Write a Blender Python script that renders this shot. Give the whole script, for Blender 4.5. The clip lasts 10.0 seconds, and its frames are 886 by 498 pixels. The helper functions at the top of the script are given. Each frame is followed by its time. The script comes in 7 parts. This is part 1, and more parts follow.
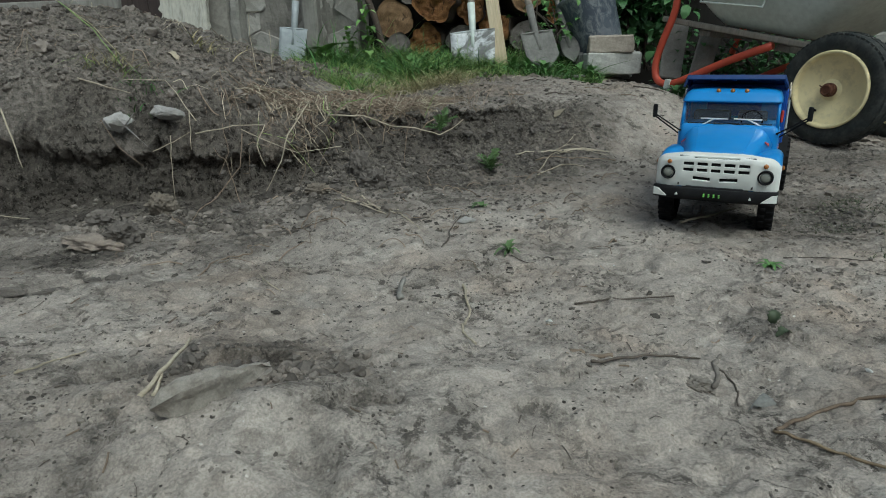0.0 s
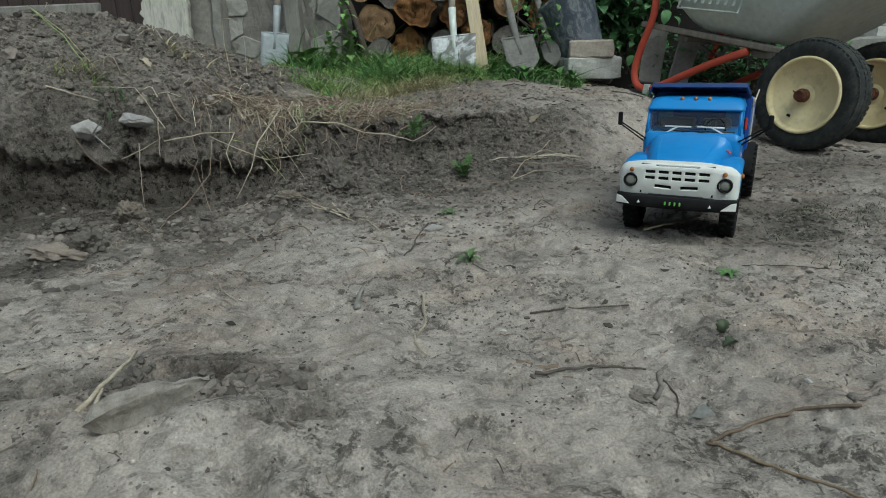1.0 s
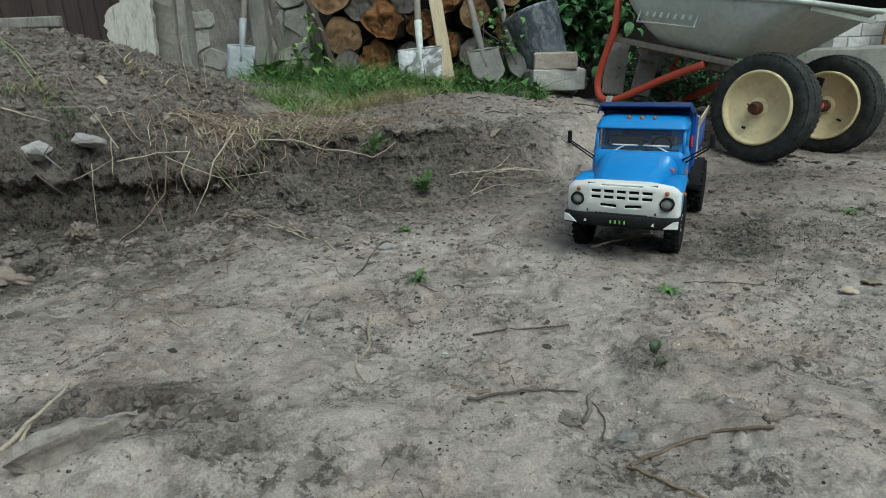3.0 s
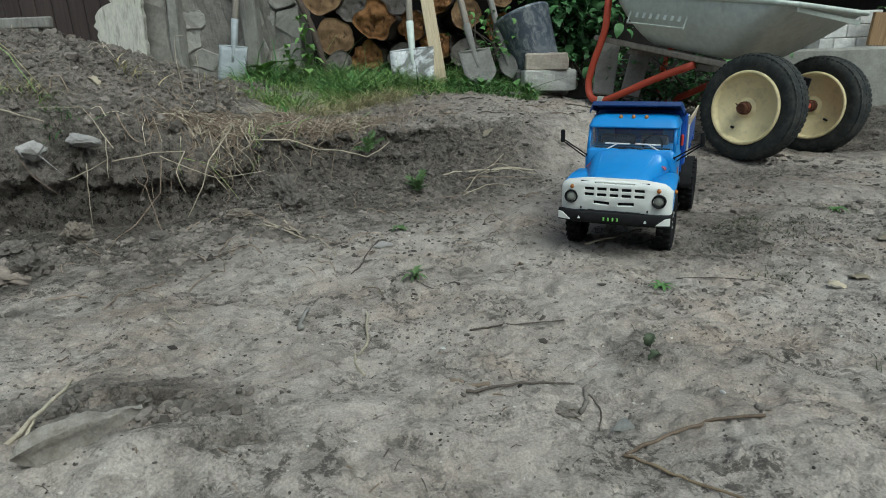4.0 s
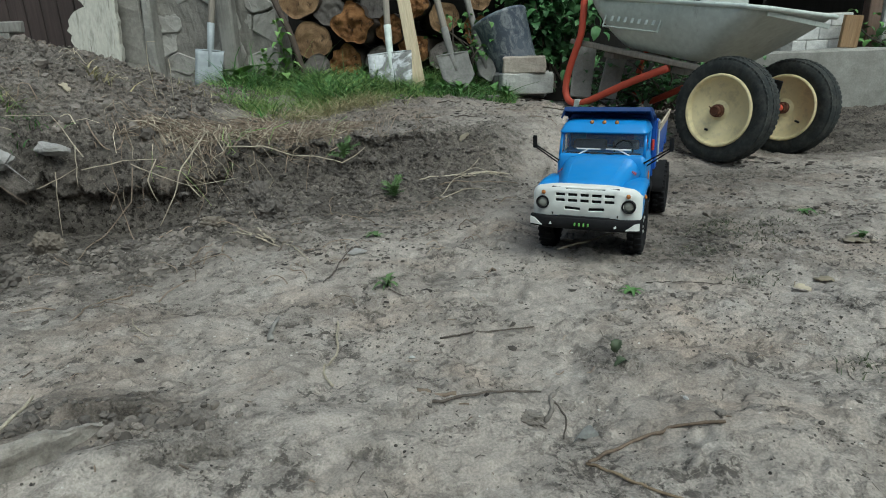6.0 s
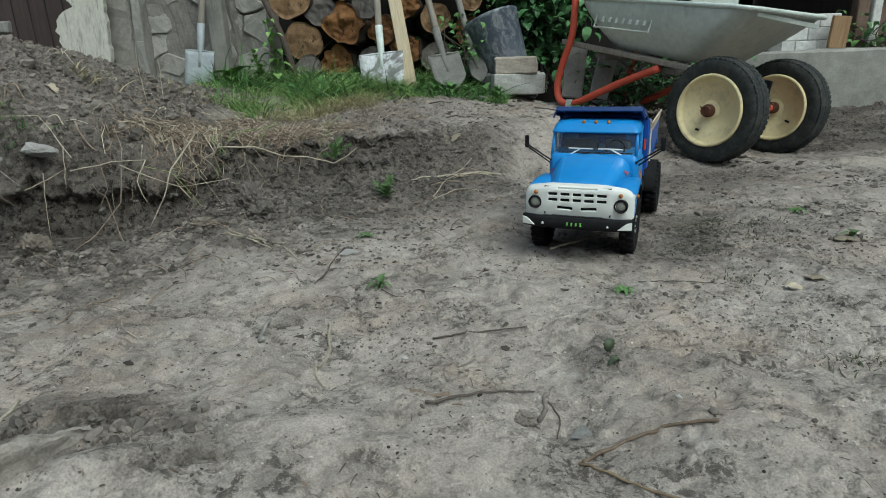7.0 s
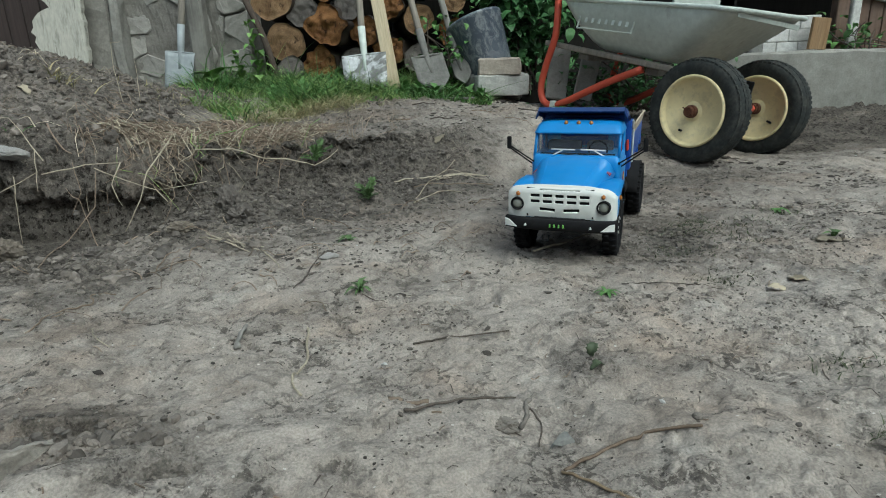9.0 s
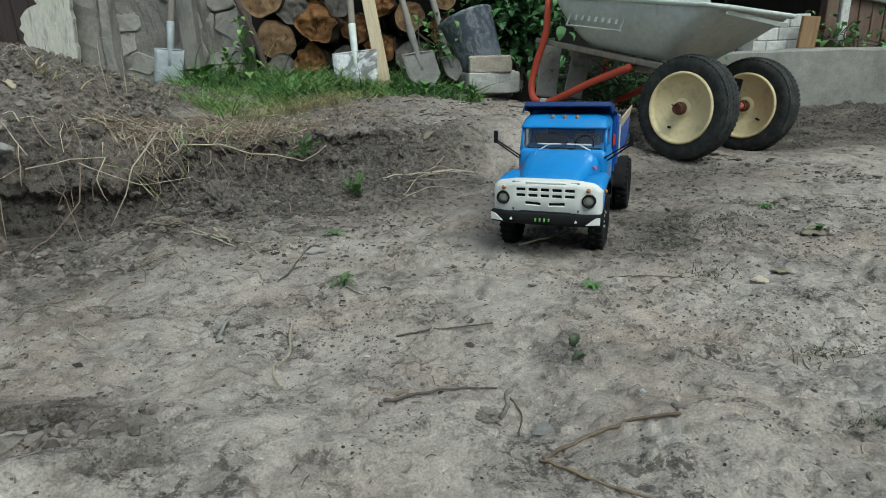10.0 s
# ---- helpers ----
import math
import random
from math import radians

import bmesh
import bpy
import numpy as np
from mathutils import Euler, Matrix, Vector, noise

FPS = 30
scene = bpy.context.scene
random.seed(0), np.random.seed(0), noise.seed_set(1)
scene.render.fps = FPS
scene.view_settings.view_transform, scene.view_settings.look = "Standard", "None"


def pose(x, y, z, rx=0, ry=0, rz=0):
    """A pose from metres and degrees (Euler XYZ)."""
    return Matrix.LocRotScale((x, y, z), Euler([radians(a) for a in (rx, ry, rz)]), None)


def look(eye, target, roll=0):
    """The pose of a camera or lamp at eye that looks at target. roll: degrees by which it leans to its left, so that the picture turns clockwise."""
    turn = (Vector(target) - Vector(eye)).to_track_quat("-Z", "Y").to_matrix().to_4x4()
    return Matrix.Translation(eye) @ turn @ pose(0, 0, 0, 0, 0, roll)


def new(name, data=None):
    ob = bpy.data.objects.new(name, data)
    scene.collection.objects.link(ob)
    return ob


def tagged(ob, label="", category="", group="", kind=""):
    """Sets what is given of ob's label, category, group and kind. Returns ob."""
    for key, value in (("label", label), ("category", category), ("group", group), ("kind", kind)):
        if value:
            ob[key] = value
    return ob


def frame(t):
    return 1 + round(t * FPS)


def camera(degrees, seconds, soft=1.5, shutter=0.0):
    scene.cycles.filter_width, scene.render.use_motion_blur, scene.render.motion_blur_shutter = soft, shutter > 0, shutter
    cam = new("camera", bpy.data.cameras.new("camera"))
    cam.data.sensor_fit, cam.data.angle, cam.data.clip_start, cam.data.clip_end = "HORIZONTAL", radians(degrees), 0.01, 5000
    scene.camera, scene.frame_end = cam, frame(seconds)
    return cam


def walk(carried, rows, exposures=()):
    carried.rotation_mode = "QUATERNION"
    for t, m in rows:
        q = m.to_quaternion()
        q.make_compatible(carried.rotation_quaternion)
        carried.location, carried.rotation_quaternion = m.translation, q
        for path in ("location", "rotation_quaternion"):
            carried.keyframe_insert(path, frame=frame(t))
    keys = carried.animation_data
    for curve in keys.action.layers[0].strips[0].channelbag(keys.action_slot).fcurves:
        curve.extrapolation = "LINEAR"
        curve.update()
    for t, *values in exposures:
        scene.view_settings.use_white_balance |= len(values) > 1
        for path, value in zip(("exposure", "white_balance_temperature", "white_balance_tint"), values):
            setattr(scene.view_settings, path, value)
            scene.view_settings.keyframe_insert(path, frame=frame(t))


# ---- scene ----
cam = camera(71.8, 10.0, 1.0)
PATH = [
    (0, (-0.076, -0.056, 0.381), (-0.242, 1.831, -0.259), -1.7),
    (0.5, (-0.052, -0.054, 0.385), (-0.208, 1.835, -0.254), -1.6),
    (1, (-0.017, -0.05, 0.392), (-0.163, 1.841, -0.243), -1.7),
    (1.5, (0.021, -0.045, 0.404), (-0.11, 1.848, -0.228), -1.7),
    (2, (0.047, -0.046, 0.416), (-0.07, 1.849, -0.211), -1.7),
    (2.5, (0.047, -0.046, 0.422), (-0.053, 1.851, -0.201), -1.8),
    (4, (0.034, -0.065, 0.419), (-0.019, 1.837, -0.199), -1.8),
    (4.5, (0.037, -0.069, 0.419), (-0.003, 1.833, -0.198), -1.9),
    (5, (0.057, -0.063, 0.425), (0.026, 1.839, -0.192), -2.0),
    (5.5, (0.06, -0.063, 0.431), (0.042, 1.839, -0.186), -2.0),
    (7, (0.06, -0.059, 0.427), (0.08, 1.844, -0.187), -2.0),
    (7.5, (0.057, -0.054, 0.429), (0.09, 1.85, -0.184), -2.0),
    (8, (0.063, -0.048, 0.424), (0.106, 1.856, -0.187), -2.0),
    (8.5, (0.072, -0.041, 0.422), (0.125, 1.863, -0.188), -2.0),
    (9, (0.071, -0.041, 0.423), (0.134, 1.863, -0.187), -2.0),
    (9.5, (0.074, -0.042, 0.418), (0.146, 1.861, -0.192), -2.0),
    (10, (0.088, -0.044, 0.41), (0.169, 1.859, -0.2), -1.9),
]
walk(cam, [(t, look(eye, target, roll)) for t, eye, target, roll in PATH], [(0, -0.38, 5800, -5), (2.5, -0.24, 5800, -5), (5, -0.18, 5800, -5), (10, -0.11, 5800, -5)])

# ---- world, sun and exposure: an even, overcast evening sky ----
world = bpy.data.worlds.new("overcast_sky")
scene.world = world
world.use_nodes = True
wn, wl = world.node_tree.nodes, world.node_tree.links
sky = wn.new("ShaderNodeTexSky")
sky.sky_type, sky.sun_disc = "NISHITA", False
sky.sun_elevation, sky.sun_rotation = radians(54), radians(148)
sky.air_density, sky.dust_density, sky.ozone_density = 1.0, 6.0, 1.0
soft_sky = wn.new("ShaderNodeHueSaturation")
soft_sky.inputs["Saturation"].default_value = 0.55
wl.new(sky.outputs["Color"], soft_sky.inputs["Color"])
wl.new(soft_sky.outputs["Color"], wn["Background"].inputs["Color"])
wn["Background"].inputs["Strength"].default_value = 0.15
sun_data = bpy.data.lights.new("sun", "SUN")
sun_data.energy, sun_data.angle, sun_data.color = 1.0, radians(30), (1.0, 0.98, 0.95)
sun = new("sun", sun_data)
sun.matrix_world = look((1.94, -1.60, 5.04), (0, 1.5, 0))

# ---- materials ----
def vec(rgb):
    return (*rgb, 1.0)


class Mat:
    """A small builder of node materials: object-space noise layers over a base colour."""

    def __init__(self, name, rgb, rough=0.8, metal=0.0, spec=0.5):
        self.m = bpy.data.materials.new(name)
        self.m.use_nodes = True
        self.n, self.l = self.m.node_tree.nodes, self.m.node_tree.links
        self.b = self.n["Principled BSDF"]
        self.b.inputs["Roughness"].default_value = rough
        self.b.inputs["Metallic"].default_value = metal
        self.b.inputs["Specular IOR Level"].default_value = spec
        self.b.inputs["Base Color"].default_value = vec(rgb)
        rgbn = self.n.new("ShaderNodeRGB")
        rgbn.outputs[0].default_value = vec(rgb)
        self.color = rgbn.outputs[0]
        self.coord = self.n.new("ShaderNodeTexCoord").outputs["Object"]
        self.bump_out = None

    def mapped(self, scale=(1, 1, 1), rot=(0, 0, 0)):
        mp = self.n.new("ShaderNodeMapping")
        mp.inputs["Scale"].default_value, mp.inputs["Rotation"].default_value = scale, rot
        self.l.new(self.coord, mp.inputs["Vector"])
        return mp.outputs["Vector"]

    def noise(self, scale, detail=6.0, rough=0.55, stretch=(1, 1, 1), distort=0.0):
        t = self.n.new("ShaderNodeTexNoise")
        t.inputs["Scale"].default_value, t.inputs["Detail"].default_value = scale, detail
        t.inputs["Roughness"].default_value, t.inputs["Distortion"].default_value = rough, distort
        self.l.new(self.mapped(stretch), t.inputs["Vector"])
        return t.outputs["Fac"]

    def voronoi(self, scale, feature="F1", stretch=(1, 1, 1)):
        t = self.n.new("ShaderNodeTexVoronoi")
        t.feature = feature
        t.inputs["Scale"].default_value = scale
        self.l.new(self.mapped(stretch), t.inputs["Vector"])
        return t.outputs["Distance"]

    def ramp(self, fac, lo, hi):
        r = self.n.new("ShaderNodeMapRange")
        r.inputs["From Min"].default_value, r.inputs["From Max"].default_value = lo, hi
        self.l.new(fac, r.inputs["Value"])
        return r.outputs["Result"]

    def math(self, op, a, b):
        k = self.n.new("ShaderNodeMath")
        k.operation = op
        for i, v in enumerate((a, b)):
            if isinstance(v, (int, float)):
                k.inputs[i].default_value = v
            else:
                self.l.new(v, k.inputs[i])
        return k.outputs[0]

    def mix(self, fac, rgb, blend="MIX", amount=1.0):
        k = self.n.new("ShaderNodeMix")
        k.data_type, k.blend_type = "RGBA", blend
        self.l.new(self.color, k.inputs["A"])
        if hasattr(rgb, "is_linked"):
            self.l.new(rgb, k.inputs["B"])
        else:
            k.inputs["B"].default_value = vec(rgb)
        if amount != 1.0:
            fac = self.math("MULTIPLY", fac, amount)
        self.l.new(fac, k.inputs["Factor"])
        self.color = k.outputs["Result"]
        return self

    def vary(self, scale, dark, light, detail=6.0, stretch=(1, 1, 1), lo=0.3, hi=0.7):
        """Grain between two brightness factors of the colour so far."""
        f = self.ramp(self.noise(scale, detail, 0.6, stretch), lo, hi)
        k = self.n.new("ShaderNodeMapRange")
        k.inputs["To Min"].default_value, k.inputs["To Max"].default_value = dark, light
        self.l.new(f, k.inputs["Value"])
        self.mult(k.outputs["Result"])
        return self

    def mult(self, value):
        k = self.n.new("ShaderNodeVectorMath")
        k.operation = "SCALE"
        self.l.new(self.color, k.inputs[0])
        self.l.new(value, k.inputs["Scale"])
        self.color = k.outputs[0]

    def pieces(self, dark, light, island=False):
        """Each object (or loose island) a little lighter or darker."""
        out = self.n.new("ShaderNodeNewGeometry").outputs["Random Per Island"] if island else self.n.new("ShaderNodeObjectInfo").outputs["Random"]
        k = self.n.new("ShaderNodeMapRange")
        k.inputs["To Min"].default_value, k.inputs["To Max"].default_value = dark, light
        self.l.new(out, k.inputs["Value"])
        self.mult(k.outputs["Result"])
        return self

    def hue_pieces(self, rgb, island=True, amount=1.0):
        out = self.n.new("ShaderNodeNewGeometry").outputs["Random Per Island"] if island else self.n.new("ShaderNodeObjectInfo").outputs["Random"]
        w = self.n.new("ShaderNodeTexWhiteNoise")
        w.noise_dimensions = "1D"
        self.l.new(out, w.inputs["W"])
        return self.mix(w.outputs["Value"], rgb, "MIX", amount)

    def bump(self, fac, strength=0.3, dist=0.002):
        k = self.n.new("ShaderNodeBump")
        k.inputs["Strength"].default_value, k.inputs["Distance"].default_value = strength, dist
        self.l.new(fac, k.inputs["Height"])
        if self.bump_out:
            self.l.new(self.bump_out, k.inputs["Normal"])
        self.bump_out = k.outputs["Normal"]
        return self

    def rough(self, fac, lo, hi):
        k = self.n.new("ShaderNodeMapRange")
        k.inputs["To Min"].default_value, k.inputs["To Max"].default_value = lo, hi
        self.l.new(fac, k.inputs["Value"])
        self.l.new(k.outputs["Result"], self.b.inputs["Roughness"])
        return self

    def done(self):
        self.l.new(self.color, self.b.inputs["Base Color"])
        if self.bump_out:
            self.l.new(self.bump_out, self.b.inputs["Normal"])
        return self.m


def mat_paint(name, rgb, rough=0.35, dust=(0.3, 0.28, 0.24), dusty=0.12):
    k = Mat(name, rgb, rough, spec=0.5)
    k.vary(30, 0.93, 1.05)
    k.mix(k.ramp(k.noise(26, 6, 0.65), 0.5, 0.85), dust, amount=dusty)
    k.rough(k.noise(60, 4), rough - 0.08, rough + 0.2)
    k.bump(k.noise(500, 3), 0.05, 0.0004)
    return k.done()


def mat_rubber(name, rgb=(0.022, 0.022, 0.023), dusty=0.35):
    k = Mat(name, rgb, 0.9, spec=0.2)
    k.vary(35, 0.7, 1.3)
    k.mix(k.ramp(k.noise(22, 7, 0.7), 0.46, 0.78), (0.13, 0.12, 0.105), amount=dusty)
    k.bump(k.noise(300, 4), 0.2, 0.0008)
    return k.done()


def mat_wood(name, rgb, dark, rough=0.75, stretch=(1, 1, 0.06), scale=60, weather=None):
    k = Mat(name, rgb, rough, spec=0.3)
    k.mix(k.ramp(k.noise(scale, 6, 0.6, stretch, 0.6), 0.4, 0.65), dark, amount=0.6)
    k.vary(scale * 4, 0.8, 1.15, 4, stretch)
    if weather:
        k.mix(k.ramp(k.noise(7, 7, 0.65), 0.45, 0.7), weather, amount=0.7)
    k.bump(k.noise(scale * 2, 5, 0.6, stretch), 0.35, 0.002)
    k.pieces(0.85, 1.12)
    return k.done()


def mat_stone(name, rgb, dark, rough=0.9, scale=12, bumpy=0.004, island=False):
    k = Mat(name, rgb, rough, spec=0.25)
    k.mix(k.ramp(k.noise(scale * 0.35, 5), 0.42, 0.68), dark, amount=0.65)
    k.vary(scale * 2.5, 0.8, 1.15, 8)
    k.vary(scale * 18, 0.85, 1.12, 5)
    k.bump(k.noise(scale * 1.6, 8, 0.65), 0.45, bumpy)
    k.bump(k.noise(scale * 14, 5, 0.65), 0.4, bumpy * 0.3)
    k.pieces(0.82, 1.12)
    if island:
        k.pieces(0.45, 1.15, True)
    return k.done()


def mat_plain(name, rgb, rough=0.5, metal=0.0, var=0.1, scale=80):
    k = Mat(name, rgb, rough, metal)
    k.vary(scale, 1 - var, 1 + var)
    k.bump(k.noise(scale * 3, 4), 0.08, 0.0006)
    return k.done()


def mat_leaf(name, rgb, other, island=True):
    k = Mat(name, rgb, 0.55, spec=0.35)
    k.hue_pieces(other, island)
    k.pieces(0.5, 1.2, island)
    k.vary(60, 0.8, 1.15)
    k.b.inputs["Subsurface Weight"].default_value = 0.0
    return k.done()


def mat_glass(name, tint=(0.9, 0.95, 0.95)):
    m = bpy.data.materials.new(name)
    m.use_nodes = True
    b = m.node_tree.nodes["Principled BSDF"]
    b.inputs["Base Color"].default_value = vec(tint)
    b.inputs["Roughness"].default_value = 0.04
    b.inputs["Transmission Weight"].default_value = 1.0
    b.inputs["IOR"].default_value = 1.4
    return m


def mat_ground():
    """Sandy trodden soil and dark dug soil in one material; the mixing attribute also carries painted shade."""
    k = Mat("yard_soil", (0.395, 0.352, 0.310), 0.95, spec=0.12)

    def cells(scale, stretch, size):
        """Small loose flakes: round a cell's middle, with a random number for each cell."""
        t = k.n.new("ShaderNodeTexVoronoi")
        t.inputs["Scale"].default_value = scale
        k.l.new(k.mapped(stretch), t.inputs["Vector"])
        sep = k.n.new("ShaderNodeSeparateColor")
        k.l.new(t.outputs["Color"], sep.inputs["Color"])
        wobble = k.math("ADD", t.outputs["Distance"], k.math("MULTIPLY", k.noise(scale * 2.5, 2), 0.35))
        return k.ramp(wobble, size + 0.06, size), sep.outputs["Red"]

    k.mix(k.ramp(k.noise(1.7, 5, 0.6), 0.44, 0.62), (0.300, 0.262, 0.226), amount=0.7)
    k.mix(k.ramp(k.noise(4.3, 7, 0.62, distort=0.5), 0.50, 0.64), (0.215, 0.190, 0.165), amount=0.6)
    k.mix(k.ramp(k.noise(5, 7, 0.6, (1, 1.6, 1)), 0.54, 0.66), (0.48, 0.445, 0.40), amount=0.4)
    k.mix(k.ramp(k.noise(3.1, 5, 0.6, (1, 1.3, 1)), 0.50, 0.64), (0.325, 0.252, 0.195), amount=0.55)
    k.vary(34, 0.90, 1.08, 6, lo=0.38, hi=0.62)
    # loose dark litter, with crumb shadows painted in, gathers in patches on the pale crust
    litter = k.ramp(k.noise(6.5, 6, 0.66, distort=0.7), 0.47, 0.60)
    patchy = k.math("ADD", k.ramp(k.noise(15, 5, 0.65, distort=0.6), 0.46, 0.60), 0.12)
    hollow = k.ramp(k.noise(26, 6, 0.66, (1, 1.25, 1), 0.9), 0.455, 0.405)
    blot = k.ramp(k.noise(48, 7, 0.74, distort=0.5), 0.50, 0.56)
    # the crust's dips are darkened to paint their shade into the colour
    k.mix(hollow, (0.185, 0.163, 0.142), amount=0.42)
    k.mix(k.math("MULTIPLY", litter, blot), (0.090, 0.079, 0.069), amount=0.85)
    chip, which = cells(105, (1, 1.3, 1), 0.34)
    some = k.math("MULTIPLY", chip, k.ramp(which, 0.62, 0.66))
    k.mix(k.math("MULTIPLY", some, patchy), (0.055, 0.048, 0.042), amount=0.95)
    k.mix(k.math("MULTIPLY", chip, k.ramp(which, 0.030, 0.025)), (0.60, 0.57, 0.52), amount=0.8)
    speck, which2 = cells(260, (1, 1.2, 1), 0.30)
    k.mix(k.math("MULTIPLY", k.math("MULTIPLY", speck, k.ramp(which2, 0.60, 0.64)), patchy), (0.095, 0.084, 0.073), amount=0.7)
    # short drying cracks
    line = k.math("ABSOLUTE", k.math("SUBTRACT", k.noise(13, 6, 0.62, distort=0.8), 0.5), 0)
    crack = k.math("MULTIPLY", k.ramp(line, 0.010, 0.003), k.ramp(k.noise(7.7, 3), 0.57, 0.63))
    k.mix(crack, (0.075, 0.066, 0.057), amount=0.5)
    sandy = k.color
    at = k.n.new("ShaderNodeAttribute")
    at.attribute_name = "dug"
    rgbn = k.n.new("ShaderNodeRGB")
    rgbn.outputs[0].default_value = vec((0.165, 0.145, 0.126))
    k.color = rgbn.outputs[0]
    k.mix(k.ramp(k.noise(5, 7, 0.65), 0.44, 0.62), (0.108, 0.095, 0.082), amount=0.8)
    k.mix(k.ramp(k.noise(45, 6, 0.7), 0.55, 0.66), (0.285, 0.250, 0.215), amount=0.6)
    # pores of the dug soil are blackened, shade put into the colour
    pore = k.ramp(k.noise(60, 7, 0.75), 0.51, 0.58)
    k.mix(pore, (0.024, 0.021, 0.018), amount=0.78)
    k.mix(k.ramp(k.noise(170, 5, 0.7), 0.57, 0.62), (0.27, 0.24, 0.21), amount=0.55)
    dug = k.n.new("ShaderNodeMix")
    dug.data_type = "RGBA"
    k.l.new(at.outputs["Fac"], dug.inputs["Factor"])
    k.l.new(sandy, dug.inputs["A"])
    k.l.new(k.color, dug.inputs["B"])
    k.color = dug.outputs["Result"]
    k.vary(330, 0.84, 1.14, 4, lo=0.4, hi=0.6)
    k.bump(hollow, 0.4, -0.005)
    k.bump(k.noise(70, 7, 0.68), 0.6, 0.008)
    k.bump(crack, 0.8, -0.006)
    k.bump(k.math("MULTIPLY", some, patchy), 0.7, 0.004)
    k.bump(k.math("MULTIPLY", litter, k.noise(190, 4, 0.7)), 0.8, 0.006)
    k.bump(k.math("MULTIPLY", at.outputs["Fac"], k.noise(38, 7, 0.72)), 0.8, 0.03)
    k.bump(k.math("MULTIPLY", at.outputs["Fac"], pore), 0.7, -0.008)
    return k.done()


YARD = mat_ground()
BLUE = mat_paint("sky_blue_truck_paint", (0.026, 0.235, 0.60), 0.3, dusty=0.06)
NAVY = mat_paint("deep_blue_truck_paint", (0.012, 0.075, 0.36), 0.35, dusty=0.1)
NAVY_DARK = mat_paint("navy_canopy_paint", (0.008, 0.035, 0.14), 0.4, dusty=0.1)
WHITE = mat_paint("white_plastic", (0.76, 0.78, 0.74), 0.45, dusty=0.06)
BLACK = mat_rubber("black_plastic", (0.011, 0.011, 0.012), dusty=0.05)
TYRE = mat_rubber("model_tyre_rubber", (0.009, 0.009, 0.010), dusty=0.05)
BIG_TYRE = mat_rubber("barrow_tyre_rubber", (0.032, 0.036, 0.035), dusty=0.55)
CHROME = mat_plain("bare_bright_metal", (0.62, 0.62, 0.60), 0.4, 1.0)
AMBER = mat_plain("amber_lens", (0.36, 0.135, 0.03), 0.2)
RED_LENS = mat_plain("red_lens", (0.6, 0.05, 0.03), 0.3)
LENS = mat_plain("headlight_glass", (0.24, 0.25, 0.22), 0.12)
GREEN_INK = mat_plain("green_sticker", (0.20, 0.50, 0.10), 0.5)
YELLOW_INK = mat_plain("yellow_sticker", (0.8, 0.45, 0.03), 0.5)
RED_INK = mat_plain("red_sticker", (0.62, 0.06, 0.03), 0.5)
SEAT_GREY = mat_plain("grey_seat_cloth", (0.085, 0.09, 0.10), 0.8)
GLASS = mat_glass("cab_glass")
def mat_galvanised():
    k = Mat("dull_galvanised_steel", (0.60, 0.65, 0.60), 0.5, 0.1)
    k.mix(k.ramp(k.noise(4, 5, 0.6), 0.45, 0.65), (0.47, 0.52, 0.475), amount=0.6)
    k.vary(45, 0.88, 1.1, 7)
    k.mix(k.ramp(k.noise(17, 6, 0.68, (1, 1, 0.35)), 0.60, 0.72), (0.16, 0.155, 0.135), amount=0.5)
    k.rough(k.noise(20, 5), 0.38, 0.62)
    k.bump(k.noise(9, 3), 0.15, 0.004)
    k.bump(k.noise(180, 4), 0.1, 0.0006)
    return k.done()


GALVANISED = mat_galvanised()
RED_TUBE = mat_paint("red_tube_paint", (0.56, 0.085, 0.045), 0.45, (0.2, 0.12, 0.08), 0.25)
CREAM = mat_paint("cream_wheel_paint", (0.84, 0.72, 0.41), 0.5, (0.25, 0.20, 0.12), 0.6)
RUST = mat_plain("rusty_iron", (0.11, 0.045, 0.025), 0.85, 0.3, 0.35, 90)
PALE_WOOD = mat_wood("fresh_pale_wood", (0.50, 0.42, 0.29), (0.37, 0.29, 0.18), stretch=(1, 1, 0.05))
PLY = mat_wood("pale_thin_board", (0.55, 0.48, 0.36), (0.42, 0.35, 0.24), stretch=(1, 0.06, 1))
GREY_WOOD = mat_wood("weathered_grey_wood", (0.26, 0.245, 0.22), (0.13, 0.12, 0.105), 0.85, weather=(0.34, 0.33, 0.30))
BROWN_WOOD = mat_wood("brown_stained_boards", (0.175, 0.115, 0.085), (0.09, 0.06, 0.046), 0.8, weather=(0.22, 0.165, 0.13))
HANDLE_WOOD = mat_wood("worn_shovel_handle", (0.27, 0.24, 0.20), (0.15, 0.13, 0.11), 0.7)
BARK = mat_wood("log_bark", (0.085, 0.065, 0.052), (0.035, 0.028, 0.024), 0.95, stretch=(1, 1, 0.3), scale=40)


